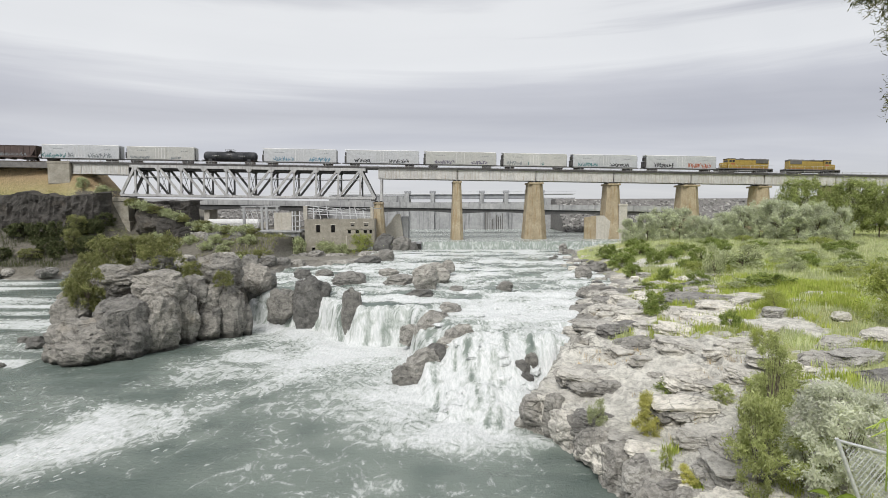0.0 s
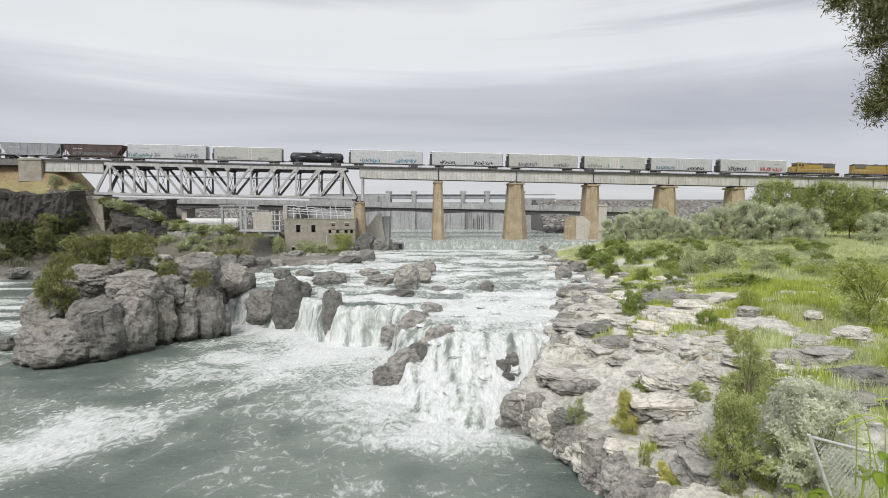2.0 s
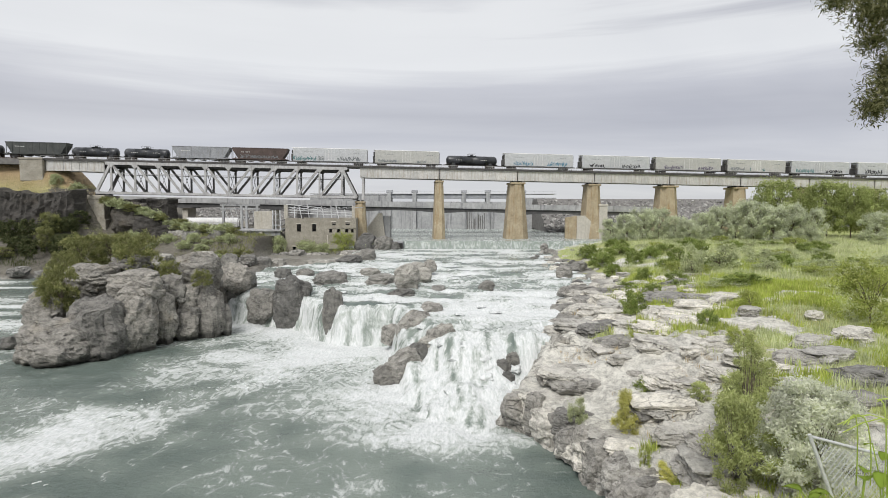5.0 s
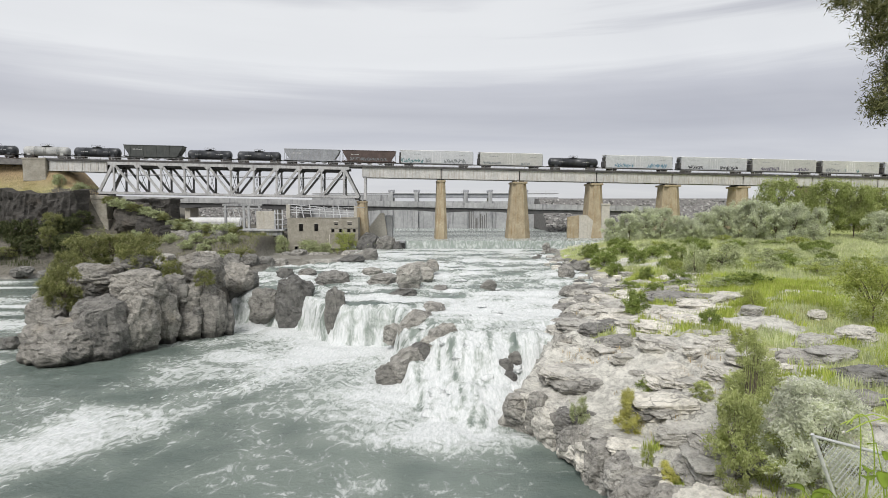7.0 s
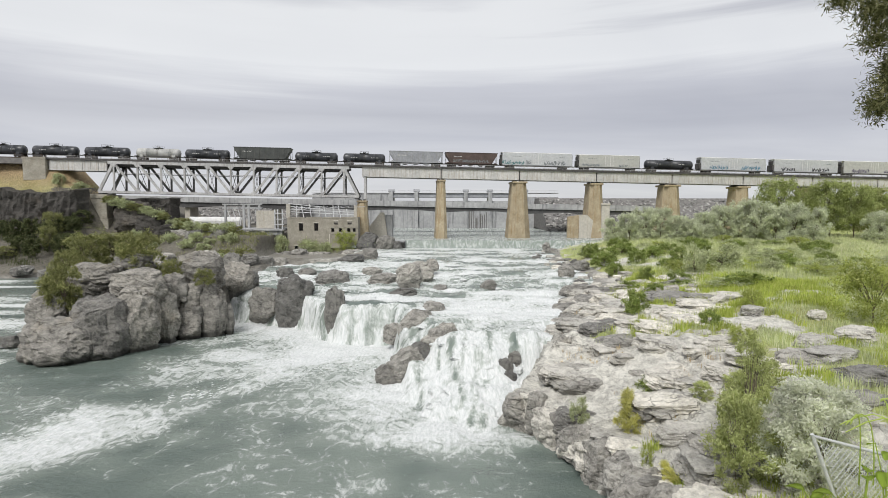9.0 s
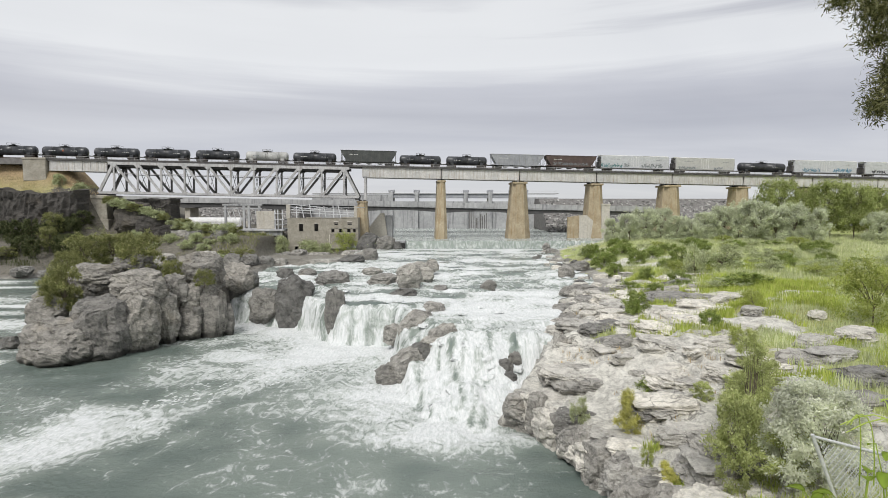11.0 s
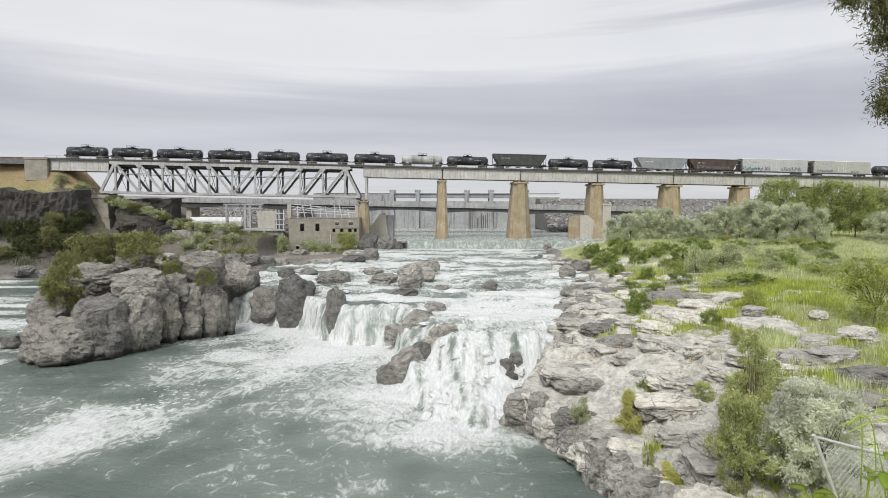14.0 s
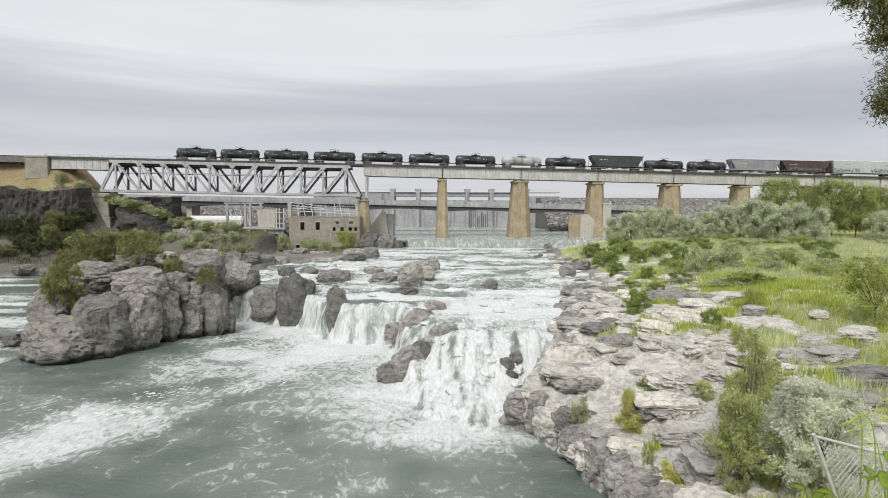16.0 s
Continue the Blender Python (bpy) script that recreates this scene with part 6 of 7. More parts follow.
KINDS = {  # height, width, clumps, leaves, leaf length and width, material, lowest clump, airiness
    "silver_bush": (4.6, 5.0, 150, 34000, 0.15, 0.055, M_LEAF_SILVER, 0.05, 0.45),
    "tall_shrub": (6.0, 2.5, 70, 14000, 0.17, 0.035, M_LEAF_DARKGREEN := leafy("fresh_shrub_foliage", (0.33, 0.37, 0.145), (0.50, 0.545, 0.23), (0.66, 0.69, 0.36), 0.5), 0.05, 0.7),
    "green_bush": (3.0, 3.0, 60, 9000, 0.16, 0.05, M_LEAF_DARKGREEN, 0.04, 0.3),
    "gold_bush": (2.2, 2.0, 26, 5200, 0.26, 0.03, leafy("yellow_flowering_foliage", (0.46, 0.45, 0.12), (0.62, 0.60, 0.20), (0.72, 0.70, 0.33), 0.5), 0.05, 0.3),
    "low_bush": (1.6, 3.0, 36, 5200, 0.15, 0.07, M_LEAF_GREEN, 0.05, 0.2),
    "olive_bush": (2.0, 3.0, 30, 3600, 0.18, 0.06, M_LEAF_OLIVE, 0.05, 0.3),
    "willow_bush": (5.0, 6.5, 46, 9000, 0.26, 0.06, M_LEAF_WILLOW := leafy("yellow_green_willow", (0.24, 0.29, 0.07), (0.38, 0.43, 0.11), (0.52, 0.54, 0.21), 0.45), 0.03, 0.3),
    "silver_tree": (9.0, 11.0, 110, 14000, 0.46, 0.14, M_LEAF_SILVER2 := leafy("grey_green_olive_tree", (0.46, 0.50, 0.33), (0.60, 0.635, 0.46), (0.74, 0.76, 0.61), 0.5), 0.05, 0.45),
    "green_tree": (15.0, 17.0, 120, 20000, 0.45, 0.20, M_LEAF_GREEN2 := leafy("cottonwood_foliage", (0.24, 0.29, 0.095), (0.39, 0.44, 0.165), (0.55, 0.585, 0.27), 0.5), 0.16, 0.6),
    "island_bush": (5.0, 5.5, 80, 10000, 0.24, 0.09, M_LEAF_ISLAND, 0.04, 0.35),
    "dark_bush": (4.0, 6.5, 50, 4200, 0.42, 0.2, M_LEAF_DARK, 0.03, 0.2),
    "dry_bush": (2.4, 4.6, 26, 1800, 0.40, 0.14, M_LEAF_OLIVE, 0.03, 0.3),
}
LABELS = {"silver_bush": ("silver-leaved shrub on the slope above the rocks", "shrub"), "tall_shrub": ("tall airy green shrub among the rocks", "shrub"), "green_bush": ("fresh green bush at the rocks' edge", "bush"),
          "gold_bush": ("yellow-flowering bush in a crack of the rock", "bush"), "low_bush": ("low dark green bush on the bank", "bush"), "olive_bush": ("grey-green bush in the meadow", "bush"),
          "willow_bush": ("yellow-green willow bush in the meadow", "bush"), "silver_tree": ("grey-green olive tree at the meadow's far edge", "tree"), "green_tree": ("broad green tree by the railway bridge", "tree"),
          "island_bush": ("dusty green bush rooted in the island rocks", "bush"), "dark_bush": ("dark bush on the slope below the cliff", "bush"), "dry_bush": ("dry grey-green brush on the west slope", "bush")}


def grow(kind, x, y, z, h, w, v=0, turn=0.0, group=""):
    stem, crown = plant_meshes(kind, v, *KINDS[kind])
    k = KINDS[kind]
    label, cat = LABELS[kind]
    ob = thing("tree" if cat == "tree" else "bush", label, cat, group, Matrix.Translation((x, y, z)) @ pose(0, 0, 0, 0, 0, math.degrees(turn)))
    for nm, me in (("trunk" if cat == "tree" else "stem", stem), ("crown" if cat == "tree" else "foliage", crown)):
        shared(nm, me, ob, Matrix.Diagonal((w / k[1], w / k[1], h / k[0], 1)))
    return ob


def gz(x, y):
    return float(ground(x, y)) - 0.05


prnd = random.Random(12)
for kind_, (x_, y_, h_, w_) in zip(("silver_bush", "tall_shrub", "green_bush", "green_bush", "tall_shrub", "green_bush"), ((15.4, 22.0, 5.0, 5.3), (14.8, 25.8, 6.3, 2.5), (13.1, 23.8, 4.7, 2.9), (14.6, 22.5, 2.8, 3.0), (15.6, 28.5, 3.5, 2.6), (17.5, 29.5, 2.9, 2.7))):
    grow(kind_, x_, y_, gz(x_, y_), h_, w_, 0, x_)
for kind_, (x_, y_, h_, w_) in zip(("gold_bush", "olive_bush", "low_bush", "green_bush", "low_bush", "willow_bush", "olive_bush", "olive_bush", "gold_bush", "willow_bush", "willow_bush", "low_bush", "green_bush", "willow_bush"), ((10.9, 31.5, 2.4, 2.0), (8.5, 33.3, 1.6, 1.4), (13.9, 35.0, 1.0, 2.7), (15.3, 31.8, 1.2, 1.5), (18.0, 51.2, 2.1, 3.2), (34.2, 43.2, 5.6, 6.7), (39.1, 76.8, 3.6, 7.5), (33.5, 73.0, 4.5, 3.4), (10.9, 25.8, 0.9, 1.1), (10.3, 27.0, 1.3, 0.8), (27.6, 48.5, 1.8, 2.3), (21.3, 43.2, 1.3, 1.8), (16.9, 22.8, 1.4, 1.9), (20.2, 36.5, 1.5, 2.3))):
    grow(kind_, x_, y_, gz(x_, y_), h_, w_, 0, y_)
for i_, (x_, y_, h_, w_) in enumerate(((35.2, 108.2, 2.4, 6.6), (33.6, 95.5, 2.2, 3.8), (35.5, 87.0, 1.4, 3.5), (27.3, 87.5, 2.1, 3.4), (27.1, 73.0, 1.9, 2.8), (42.5, 103.2, 1.6, 4.6), (39.2, 90.2, 2.4, 4.1), (28.7, 97.8, 2.4, 5.7), (22.4, 66.0, 1.1, 3.3), (23.5, 60.8, 1.4, 2.7), (30.0, 110.8, 2.9, 5.3), (37.8, 117.8, 2.0, 5.7), (30.0, 69.2, 1.6, 3.1), (38.0, 99.5, 2.0, 5.1), (48.1, 102.0, 1.8, 4.5))):
    grow("low_bush", x_, y_, gz(x_, y_), h_, w_, i_ % 2, i_, "riverside bushes")
# crown tops at the third number, above the meadow
for i_, (x_, y_, top_, w_) in enumerate(((41.6, 134, 13.4, 6.1), (44.3, 131, 14.7, 6.8), (49.5, 135, 16.1, 7.8), (52.2, 132, 16.0, 6.8), (55.2, 130, 14.2, 7.0), (57.8, 128, 13.4, 6.1), (62.8, 132, 15.0, 7.6),
                                         (67.9, 134, 16.6, 8.3), (72.5, 135, 17.7, 9.2), (74.7, 131, 17.9, 8.7), (77.5, 128, 16.6, 8.2), (81.0, 127, 17.3, 7.9), (85.1, 126, 16.0, 6.5), (101.8, 128, 15.2, 7.9))):
    z_ = gz(x_, y_)
    grow("silver_tree", x_, y_, z_, top_ - z_, w_ * 1.25, i_ % 3, i_ * 1.3, "olive trees")
for i_, (x_, y_, top_, w_) in enumerate(((85.0, 140, 24.0, 13.3), (94.6, 143, 21.9, 8.9), (98.5, 140, 23.4, 13.9), (102.4, 137, 22.2, 11.3), (110.2, 139, 21.2, 12.1), (119.4, 139, 20.5, 15.8), (130.4, 140, 19.8, 15.9))):
    z_ = gz(x_, y_)
    grow("green_tree", x_, y_, z_, top_ - z_, w_ * 1.15, i_ % 3, i_ * 1.1, "green trees")
for i_, (x_, y_, z_, h_, w_) in enumerate(((-42.3, 60.5, 4.0, 5.6, 4.7), (-44.8, 62.0, 4.2, 3.8, 3.8), (-47.4, 72.0, 7.3, 5.2, 6.3), (-44.8, 74.0, 8.2, 4.2, 5.7), (-38.9, 70.0, 6.8, 6.1, 6.5), (-33.4, 67.0, 6.1, 3.3, 3.5), (-28.8, 65.5, 6.2, 2.2, 3.0), (-43.8, 77.0, 8.3, 3.6, 5.6), (-46.3, 67.0, 6.5, 4.2, 4.2))):
    grow("island_bush", x_, y_, z_, h_, w_, i_ % 2, i_ * 1.7, "island bushes")
for i_, (x_, y_, h_, w_) in enumerate(((-105.9, 132.0, 3.8, 7.8), (-104.9, 135.2, 3.8, 8.2), (-100.0, 133.2, 4.4, 7.2), (-98.8, 136.5, 5.1, 7.1), (-95.5, 136.8, 4.1, 6.2), (-95.6, 141.2, 3.7, 8.0), (-90.6, 138.0, 4.4, 6.2), (-109.3, 138.2, 5.4, 6.5), (-105.3, 139.8, 4.4, 6.6), (-100.1, 140.5, 4.9, 7.5), (-97.5, 143.2, 5.0, 6.7), (-98.1, 148.8, 4.4, 6.9))):
    grow("dark_bush" if i_ % 3 else "island_bush", x_, y_, gz(x_, y_), h_ * (0.7 + 0.12 * (i_ % 5)), w_ * 0.85, i_ % 2, i_ * 1.1, "cliff-foot bushes")
for i_, (x_, y_, h_, w_) in enumerate(((-90.4, 156.8, 2.0, 3.6), (-86.9, 160.8, 1.9, 5.6), (-93.8, 184.0, 3.4, 4.3), (-82.4, 168.2, 1.8, 4.0), (-62.3, 137.2, 2.2, 4.4), (-58.0, 135.2, 1.4, 3.9), (-54.3, 135.0, 1.4, 3.8), (-62.9, 133.8, 2.1, 4.7), (-58.2, 132.5, 1.7, 4.3), (-69.0, 137.8, 2.4, 4.7), (-72.7, 136.5, 1.4, 3.7), (-79.3, 141.0, 2.6, 3.7), (-52.0, 134.2, 2.3, 3.8), (-79.0, 153.2, 2.6, 4.2), (-106.0, 152.0, 2.8, 3.9), (-100.5, 152.0, 2.8, 4.7), (-114.7, 150.0, 1.9, 3.1))):
    grow("dry_bush", x_, y_, gz(x_, y_), h_, w_, i_ % 2, i_ * 1.1, "slope brush")
for i_, (x_, y_, h_, w_) in enumerate(((-26.3, 147.5, 6.1, 7.9), (-36.0, 147.0, 3.3, 7.6), (-43.1, 146.5, 4.5, 4.5), (-20.3, 149.0, 2.8, 6.2), (-31.9, 147.0, 2.7, 4.6))):
    grow("willow_bush" if i_ == 0 else "dry_bush", x_, y_, max(gz(x_, y_), 2.5), h_, w_, 0, i_, "powerhouse bushes")
for i_ in range(15):
    x_ = prnd.uniform(-150, -99)
    y_ = prnd.uniform(131, 146)
    grow("dark_bush", x_, y_, gz(x_, y_), prnd.uniform(2.6, 4.4), prnd.uniform(5, 8.5), i_ % 2, i_ * 2.1, "cliff-foot bushes")
for i_ in range(16):
    x_ = -91 + i_ * 2.5 + prnd.uniform(-1, 1)
    y_ = 151 - 0.32 * max(0, x_ + 85) + prnd.uniform(-1.5, 1.5)
    grow("island_bush" if i_ % 3 == 0 else "dry_bush", x_, y_, max(gz(x_, y_), float(np.interp(x_, (-91, -80, -70, -58, -50), (16.8, 13.4, 10.0, 9.4, 8.6)))), prnd.uniform(1.8, 3.2), prnd.uniform(4.0, 6.5), i_ % 2, i_ * 1.3, "slope brush")
for i_ in range(12):
    x_, y_ = prnd.uniform(-62, -44), prnd.uniform(100, 132)
    grow(("island_bush", "dry_bush")[i_ % 2], x_, y_, max(gz(x_, y_), 0.3), prnd.uniform(1.5, 3.2), prnd.uniform(3.5, 6), i_ % 2, i_ * 0.9, "left shore bushes")
# scrub through the middle of the meadow
for i_ in range(64):
    y_ = prnd.uniform(60, 124)
    x_ = float(along(y_, SHORE_RIGHT)) + prnd.uniform(12, 30 + y_ * 0.35)
    grow(("olive_bush", "low_bush", "willow_bush", "olive_bush")[i_ % 4], x_, y_, gz(x_, y_), prnd.uniform(0.8, 2.0), prnd.uniform(3, 6.5), 0, i_, "meadow scrub")


def grass(name, label, mat, rs, x, y, blades, h, spread):
    """Tufts of bent blades at the given places."""
    z = ground(x, y)
    n = len(x) * blades
    bx = np.repeat(x, blades) + rs.normal(0, 1, n) * np.repeat(spread, blades)
    by = np.repeat(y, blades) + rs.normal(0, 1, n) * np.repeat(spread, blades)
    bz = np.repeat(z, blades) - 0.05
    hh = np.repeat(h, blades) * rs.uniform(0.5, 1.15, n)
    an = rs.uniform(0, 6.283, n)
    lean = rs.uniform(0.05, 0.45, n) * hh
    wd = hh * rs.uniform(0.02, 0.045, n)
    dx, dy = np.cos(an), np.sin(an)
    p = np.stack([bx, by, bz], -1)
    side = np.stack([-dy * wd, dx * wd, 0 * wd], -1)
    mid = p + np.stack([dx * lean * 0.35, dy * lean * 0.35, hh * 0.6], -1)
    tip = p + np.stack([dx * lean, dy * lean, hh], -1)
    v = np.stack([p - side, p + side, mid + side * 0.8, mid - side * 0.8, tip], 1).reshape(-1, 3)
    i0 = np.arange(n) * 5
    fcs = [(a, a + 1, a + 2, a + 3) for a in i0.tolist()] + [(a + 3, a + 2, a + 4) for a in i0.tolist()]
    me = bpy.data.meshes.new(name)
    me.from_pydata(v.tolist(), [], fcs)
    me.materials.append(mat)
    return tagged(new(name, me), label, "grass", kind="stuff")


grs = np.random.RandomState(77)


def sow(n, y0, y1, width, keep, thr=0.45, e0=1.5):
    y = grs.uniform(y0, y1, n * 4)
    x = along(y, SHORE_RIGHT) + e0 + grs.uniform(0, 1, n * 4) * width(y)
    z = ground(x, y)
    t, d = turf_at(x, y, z)
    ok = (t > thr) & keep(x, y)
    return x[ok][:n], y[ok][:n]


bright = lambda x, y: fbm(x / 7.0, y / 5.0, 3, 301) > 0.46
pale = lambda x, y: fbm(x / 7.0, y / 5.0, 3, 301) <= 0.50
x_, y_ = sow(9000, 17, 62, lambda y: 10 + y * 0.75, bright)
grass("meadow_grass", "bright yellow-green meadow grass among the rocks", M_GRASS, grs, x_, y_, 14, grs.uniform(0.3, 0.75, len(x_)), np.full(len(x_), 0.22))
x_, y_ = sow(3600, 17, 62, lambda y: 10 + y * 0.75, pale)
grass("dry_meadow_grass", "pale seeding grass in the meadow", M_GRASSPALE, grs, x_, y_, 12, grs.uniform(0.3, 0.7, len(x_)), np.full(len(x_), 0.22))
x_, y_ = sow(3200, 60, 88, lambda y: y * 0.9, bright, 0.5, 6)
grass("meadow_grass", "bright green tall grass in the middle meadow", M_GRASS, grs, x_, y_, 16, grs.uniform(0.35, 0.8, len(x_)), np.full(len(x_), 0.45))
x_, y_ = sow(12000, 62, 150, lambda y: y * 0.85, lambda x, y: (y > 84) | (fbm(x / 7.0, y / 5.0, 3, 301) <= 0.5), 0.5, 6)
grass("dry_meadow_grass", "pale silvery grass across the far meadow", M_GRASSPALE, grs, x_, y_, 13, grs.uniform(0.4, 0.9, len(x_)), np.full(len(x_), 0.65))
# bluff below the camera
y_ = grs.uniform(9, 23, 2600); x_ = grs.uniform(7, 26, 2600)
ok_ = x_ > 8.5 + 0.12 * y_
grass("bluff_grass", "fresh green grass and weeds on the near slope", M_GRASS, grs, x_[ok_], y_[ok_], 8, grs.uniform(0.3, 0.75, ok_.sum()), np.full(ok_.sum(), 0.14))
# dry grass on the west shoulder
x_ = grs.uniform(-150, -98, 3000); y_ = grs.uniform(150, 161, 3000)
grass("golden_grass", "golden dry grass on the west shoulder", M_GRASSGOLD, grs, x_, y_, 4, grs.uniform(0.3, 0.7, 3000), np.full(3000, 0.4))
# rank dry growth on the slope below the plant and on the talus
x_ = grs.uniform(-92, -46, 4200); y_ = grs.uniform(118, 152, 4200)
ok_ = (ground(x_, y_) > 1.2) & (fbm(x_ / 6.0, y_ / 4.0, 3, 321) > 0.44)
grass("slope_grass", "rank olive and straw-coloured growth on the left slope", M_LEAF_ISLAND, grs, x_[ok_], y_[ok_], 8, grs.uniform(0.5, 1.2, ok_.sum()), np.full(ok_.sum(), 0.5))
x_ = grs.uniform(-150, -96, 2600); y_ = grs.uniform(126, 146, 2600)
ok_ = fbm(x_ / 6.0, y_ / 4.0, 3, 322) > 0.42
grass("talus_grass", "dull dark growth on the talus under the cliff", M_LEAF_DARK, grs, x_[ok_], y_[ok_], 7, grs.uniform(0.5, 1.3, ok_.sum()), np.full(ok_.sum(), 0.6))
# tufts in the cracks of the bank
y_ = grs.uniform(22, 62, 900); x_ = along(y_, SHORE_RIGHT) + grs.uniform(1.0, 12, 900)
ok_ = fbm(x_ / 2.5, y_ / 2.5, 3, 311) > 0.56
grass("crack_grass", "small tufts of grass in cracks of the rock", M_GRASSGOLD, grs, x_[ok_], y_[ok_], 9, grs.uniform(0.2, 0.5, ok_.sum()), np.full(ok_.sum(), 0.12))


# ---- beside the camera: juniper, fence, broad-leaved weeds ----
def juniper():
    ob = thing("juniper_tree", "juniper bough with shaggy olive-green needles hanging into view", "tree", m=pose(9.72, 9.2, gz(9.6, 9.2) + 0.14))
    base = Vector((9.6, 9.2, gz(9.6, 9.2)))
    rs = np.random.RandomState(8)
    bm = bmesh.new()
    tube(bm, (0, 0, -1.0), (0.1, 0, 6.0), 0.27, 0.2, 10)
    tube(bm, (0.1, 0, 6.0), (-0.2, 0, 14.0), 0.2, 0.08, 8)
    part("trunk", bm, M_BARK, ob)
    boughs = [((9.5, 9.2, 20.6), (6.62, 9.0, 19.05)), ((9.5, 9.2, 20.2), (6.75, 9.0, 18.25)), ((9.5, 9.2, 19.4), (6.95, 9.0, 17.2)), ((9.5, 9.2, 21.4), (6.95, 9.1, 19.6)), ((9.5, 9.2, 19.0), (7.35, 9.0, 17.6)), ((9.5, 9.2, 21.5), (7.6, 8.0, 19.2))]
    cs, rd = [], []
    for p, q in boughs:
        p, q = Vector(p) - base, Vector(q) - base
        mid = p.lerp(q, 0.55) + Vector((0, 0, 0.35))
        bm = bmesh.new()
        tube(bm, p, mid, 0.06, 0.035, 6)
        tube(bm, mid, q, 0.035, 0.012, 6)
        part("bough", bm, M_BARK, ob)
        for k in np.linspace(0.35, 1.0, 13):
            c = p.lerp(mid, k / 0.55) if k < 0.55 else mid.lerp(q, (k - 0.55) / 0.45)
            cs.append(np.array(c) + rs.normal(0, 0.10, 3) + np.array((0, 0, -0.08)))
            rd.append(rs.uniform(0.15, 0.33))
    v, fcs = leaf_cloud(rs, np.array(cs), np.array(rd), 100000, 0.10, 0.017, 0.45)
    from_arrays("foliage", v, fcs, M_NEEDLE, ob)
    return ob


JUNIPER = juniper()


def chain_fence():
    ob = thing("chain_link_fence", "leaning galvanised chain-link fence panel with pipe frame", "fence")
    tl, along_v, down_v = Vector((3.46, 5.0, 13.38)), Vector((0.96, 0.08, -0.27)), Vector((0.36, -0.02, -0.93))
    part("top_rail", tube(bmesh.new(), tl, tl + along_v * 1.5, 0.015, n=10), M_GALV, ob)
    part("post", tube(bmesh.new(), tl - down_v * 0.02, tl + down_v * 1.15, 0.017, n=10), M_GALV, ob)
    part("post", tube(bmesh.new(), tl + along_v * 1.5, tl + along_v * 1.5 + down_v * 0.9, 0.024, n=10), M_GALV, ob)
    wires = bmesh.new()
    for i in range(-18, 30):
        for sgn in (1, -1):
            pts = []
            for j in range(0, 19):
                u, w = (i + (j if sgn > 0 else -j)) * 0.05 + (0 if sgn > 0 else 0.0), j * 0.05
                if 0.02 < u < 1.48 and 0.02 < w < 0.95:
                    pts.append(tl + along_v * u + down_v * w + Vector((0, 0.004 * sgn * (1 if j % 2 else -1), 0)))
            if len(pts) > 1:
                tube(wires, pts[0], pts[-1], 0.0036, n=4)
    part("mesh", wires, M_GALV, ob, "diamond wire mesh")
    return ob


chain_fence()


def broad_weed(x, y, seed, n, size, tall):
    """A clump of broad, folded, pointed leaves on arching stalks."""
    rnd = random.Random(seed)
    z = gz(x, y)
    ob = thing("broadleaf_weed", "broad-leaved yellow-green weed beside the fence", "weed", "broadleaf weeds", pose(x, y, z))
    for i in range(n):
        a, r = rnd.uniform(0, 6.28), rnd.uniform(0.05, 0.28)
        tip = Vector((r * math.cos(a), r * math.sin(a), tall * rnd.uniform(0.6, 1.0)))
        st = bmesh.new()
        mid = tip * 0.55 + Vector((0, 0, tall * 0.12))
        tube(st, (0, 0, 0), mid, 0.006, 0.005, 5)
        tube(st, mid, tip, 0.005, 0.004, 5)
        stalk = part("stalk", st, M_BROADLEAF, ob)
        lf = bmesh.new()
        d = Vector((math.cos(a + rnd.uniform(-0.6, 0.6)), math.sin(a + rnd.uniform(-0.6, 0.6)), rnd.uniform(-0.2, 0.5))).normalized()
        s = d.cross(Vector((0, 0, 1))).normalized()
        u = s.cross(d)
        sz = size * rnd.uniform(0.6, 1.2)
        rows_ = []
        for k in range(8):
            t = k / 7
            w = sz * 0.34 * math.sin(math.pi * min(1, t * 0.93 + 0.05)) ** 0.8
            c = tip + d * sz * t - Vector((0, 0, 1)) * sz * 0.35 * t * t
            rows_.append([lf.verts.new(c - s * w + u * w * 0.35), lf.verts.new(c - s * w * 0.5 + u * w * 0.05), lf.verts.new(c), lf.verts.new(c + s * w * 0.5 + u * w * 0.05), lf.verts.new(c + s * w + u * w * 0.35)])
        for p, q in zip(rows_, rows_[1:]):
            for k in range(4):
                lf.faces.new((p[k], p[k + 1], q[k + 1], q[k]))
        bmesh.ops.solidify(lf, geom=lf.faces[:], thickness=0.002)
        part("leaf", lf, M_BROADLEAF, stalk, smooth=True)
    return ob


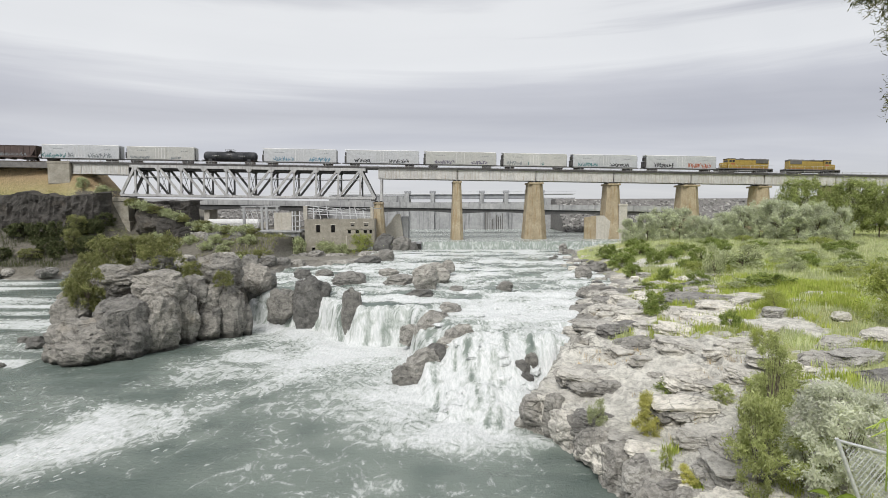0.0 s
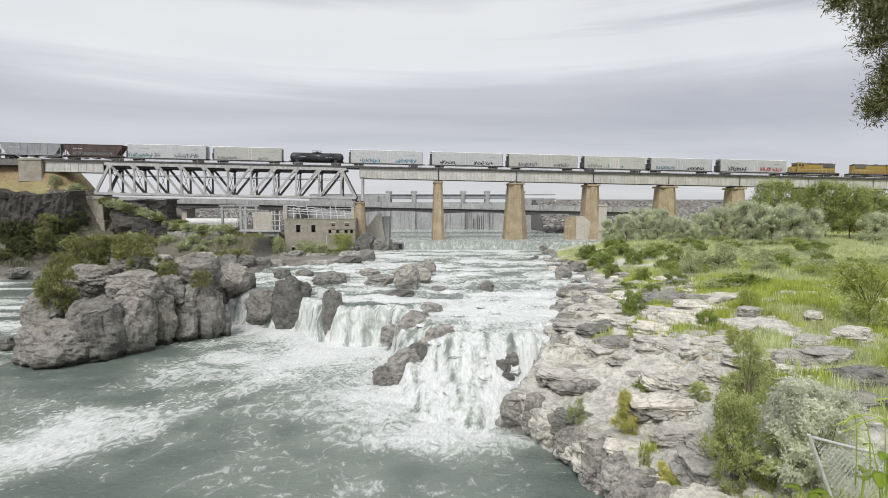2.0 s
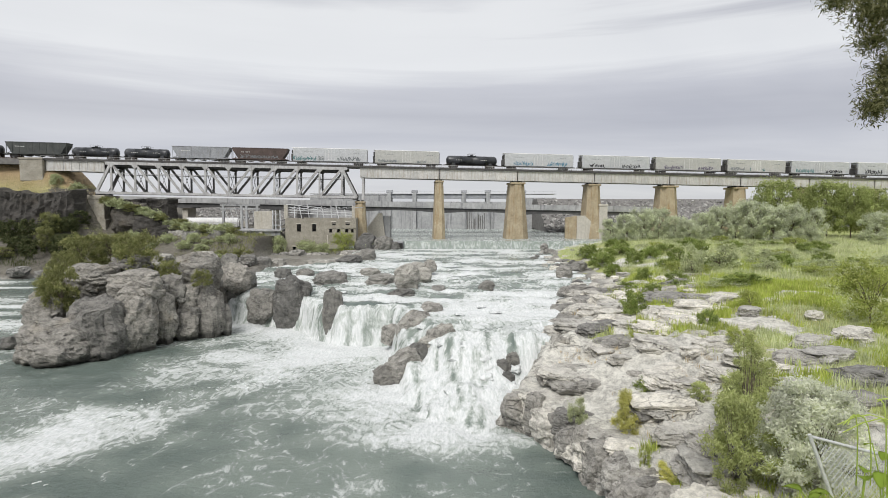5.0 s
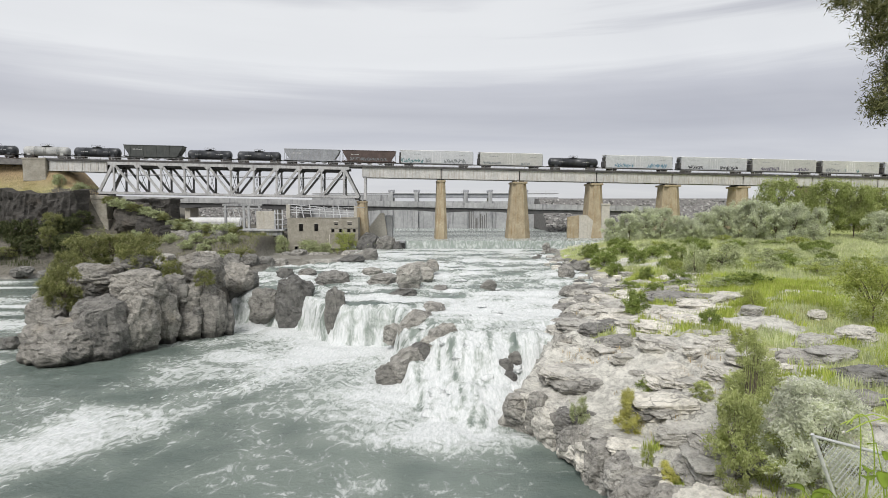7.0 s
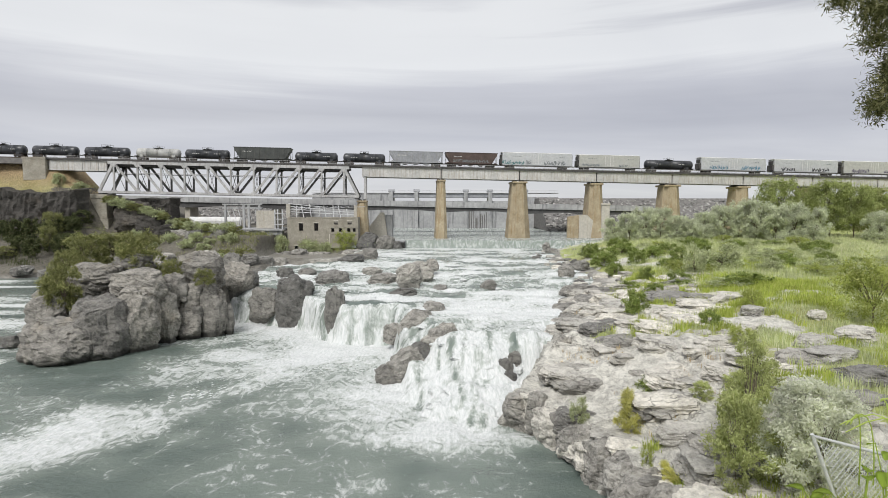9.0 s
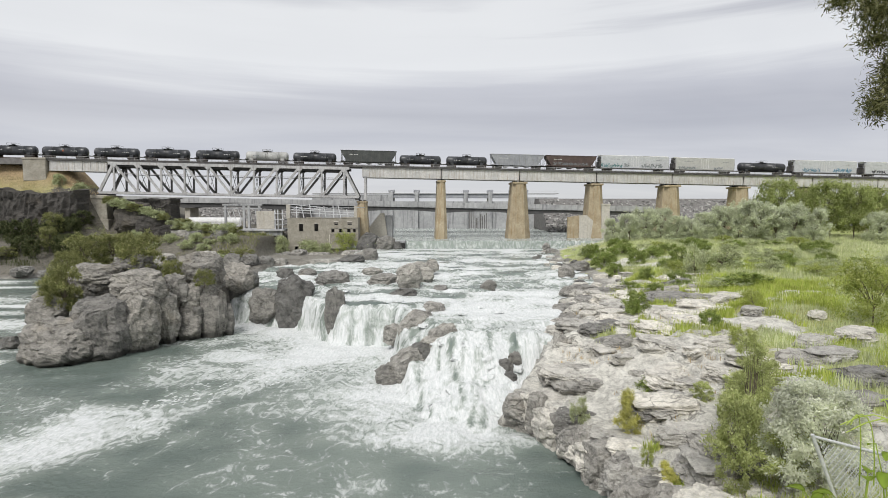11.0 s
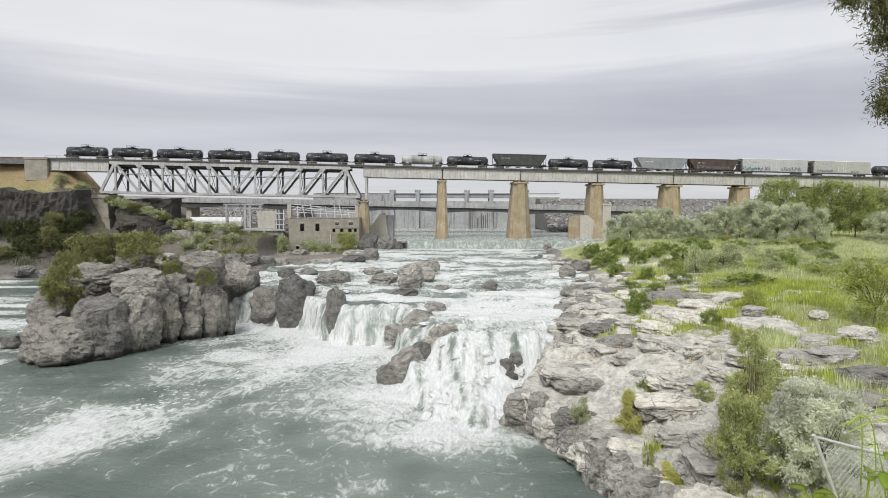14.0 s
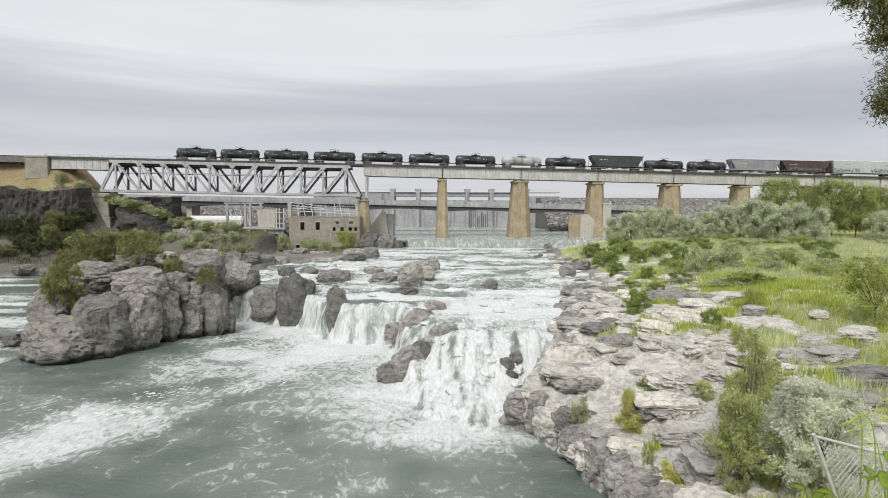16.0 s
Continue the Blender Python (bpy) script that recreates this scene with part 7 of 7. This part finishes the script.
broad_weed(2.66, 3.35, 1, 7, 0.15, 0.42)
broad_weed(2.40, 3.25, 2, 3, 0.16, 0.30)
broad_weed(3.25, 3.85, 3, 10, 0.13, 0.85)
vine = thing("arching_vine", "thin yellow-green arching vine stems", "vine", m=pose(3.0, 3.7, gz(3.0, 3.7)))
vr = random.Random(4)
for i_ in range(6):
    st_ = bmesh.new()
    p_ = Vector((0.1 * i_ - 0.1, 0, 0.4))
    top_ = Vector((vr.uniform(-0.35, 0.1), vr.uniform(-0.1, 0.1), vr.uniform(0.75, 1.05)))
    prev_ = p_
    for k_ in range(1, 8):
        t_ = k_ / 7
        c_ = p_ * (1 - t_) ** 2 + 2 * t_ * (1 - t_) * (p_ + Vector((0, 0, 0.7))) + top_ * t_ * t_
        tube(st_, prev_, c_, 0.005, 0.004, 5, False)
        prev_ = c_
    part("stem", st_, M_BROADLEAF, vine)


# ---- moving water: pieces of foam and of falling water ----
M_FOAM = worn("white_water_foam", (0.70, 0.73, 0.72), (0.86, 0.87, 0.87), 1.2, 0.7, 0, (0.5, 0.56, 0.52), 0.6, False, 0.08)
MOVERS = []
fr2 = random.Random(31)


def lumpy(name, seed, sx, sy, sz):
    bm = bmesh.new()
    bmesh.ops.create_icosphere(bm, subdivisions=3, radius=0.5)
    off = Vector((seed * 3.7, seed * 1.3, 0))
    for v in bm.verts:
        c = v.co * (1 + 0.5 * noise.fractal(v.co * 3 + off, 0.8, 2.0, 3))
        v.co = Vector((c.x * sx, c.y * sy, c.z * sz))
    me = mesh_of(name, bm, M_WATER, True)
    me.attributes.new("foam", "FLOAT", "POINT").data.foreach_set("value", np.full(len(me.vertices), 0.74, np.float32))
    return me


def foam_raft(seed):
    """Loose flecks of foam that drift together."""
    rs = np.random.RandomState(seed)
    vs, fs, n = [], [], 0
    for i in range(26):
        cx, cy = rs.normal(0, 2.4), rs.normal(0, 0.8)
        k = rs.randint(6, 9)
        r = rs.uniform(0.02, 0.055)
        an = np.linspace(0, 6.283, k, endpoint=False)
        ring = np.stack([cx + np.cos(an) * r * rs.uniform(2.0, 7.0, k), cy + np.sin(an) * r * rs.uniform(0.4, 0.9, k), np.full(k, -0.04)], -1)
        top = ring * 1.0
        top[:, :2] = (top[:, :2] - (cx, cy)) * 0.7 + (cx, cy)
        top[:, 2] = 0.018
        vs += ring.tolist() + top.tolist()
        for j in range(k):
            q = (j + 1) % k
            fs.append((n + j, n + q, n + k + q, n + k + j))
        fs.append(tuple(range(n + k, n + 2 * k)))
        n += 2 * k
    me = bpy.data.meshes.new("foam_raft")
    me.from_pydata(vs, [], fs)
    me.materials.append(M_FOAM)
    return me


rafts = [foam_raft(40 + i) for i in range(4)]
for i_ in range(14):
    ob_ = tagged(new("foam_raft", rafts[i_ % 4]), "drifting flecks of white foam on the pool", "foam", "foam rafts", "stuff")
    t0_ = fr2.uniform(0.0, 1.0)
    x0_, y0_ = -7 - 26 * t0_ + fr2.uniform(-5, 6), 57 - 24 * t0_ + fr2.uniform(-5, 5)
    sp_ = fr2.uniform(0.5, 1.0)
    rows_ = [(t, pose(x0_ - 0.8 * sp_ * t, y0_ - 0.75 * sp_ * t, 0.03 + 0.03 * math.sin(t * 1.3 + i_), 0, 0, 40 + 14 * math.sin(0.25 * t + i_))) for t in np.arange(0, 16.1, 2.0)]
    MOVERS.append((ob_, rows_))


lumps = [lumpy("white_water", i, 1.3, 1.1, 0.36) for i in range(5)]
for i_ in range(44):
    if i_ < 18:
        x_, y_ = fr2.uniform(-1.5, 7.0), fr2.uniform(39, 50)
    else:
        y_ = fr2.uniform(52, 100)
        x_ = fr2.uniform(-22 + 0.05 * y_, float(along(y_, SHORE_RIGHT)) - 2.5)
    if y_ < float(along(x_, LIP)) and x_ < -2:
        continue
    z_ = float(wlevel(x_, y_))
    ob_ = tagged(new("white_water", lumps[i_ % 5]), "standing lump of white water in the rapids", "white water", "white water lumps")
    rows_ = []
    for k_ in range(41):
        t_ = k_ * 0.4
        a_ = t_ * 3.1 + i_ * 1.9
        yy_ = y_ - 0.22 * math.sin(a_)
        rows_.append((t_, pose(x_ + 0.08 * math.cos(a_ * 0.7), yy_, float(wlevel(x_, yy_)) - 0.02 + 0.09 * math.sin(a_ * 1.3), (21 if i_ < 18 else 0) + 5 * math.sin(a_), 4 * math.cos(a_), 20 * math.sin(i_) + 6 * math.sin(a_ * 0.6))))
    MOVERS.append((ob_, rows_))


def motions():
    for car, a, b in TRAIN:
        rows = []
        for t in TRAIN_KEYS:
            s = -33.95 + 15.275 * t - 0.01287 * t * t + (a + b) / 2
            rows.append((t, BRIDGE @ pose(s, 0, 0)))
        walk(car, rows)
    for ob, rows in MOVERS:
        walk(ob, rows)
    sway = ((0, 0.0), (1.5, 0.03), (3.5, -0.06), (5.2, -0.04), (7, 0.0), (9, -0.04), (11, -0.04), (12.5, -0.07), (14.5, 0.11), (16, 0.05))
    home = JUNIPER.matrix_world.copy()
    walk(JUNIPER, [(t, home @ pose(d, 0, 0.1 * d, 0, 0.6 * d, 0)) for t, d in sway])


motions()
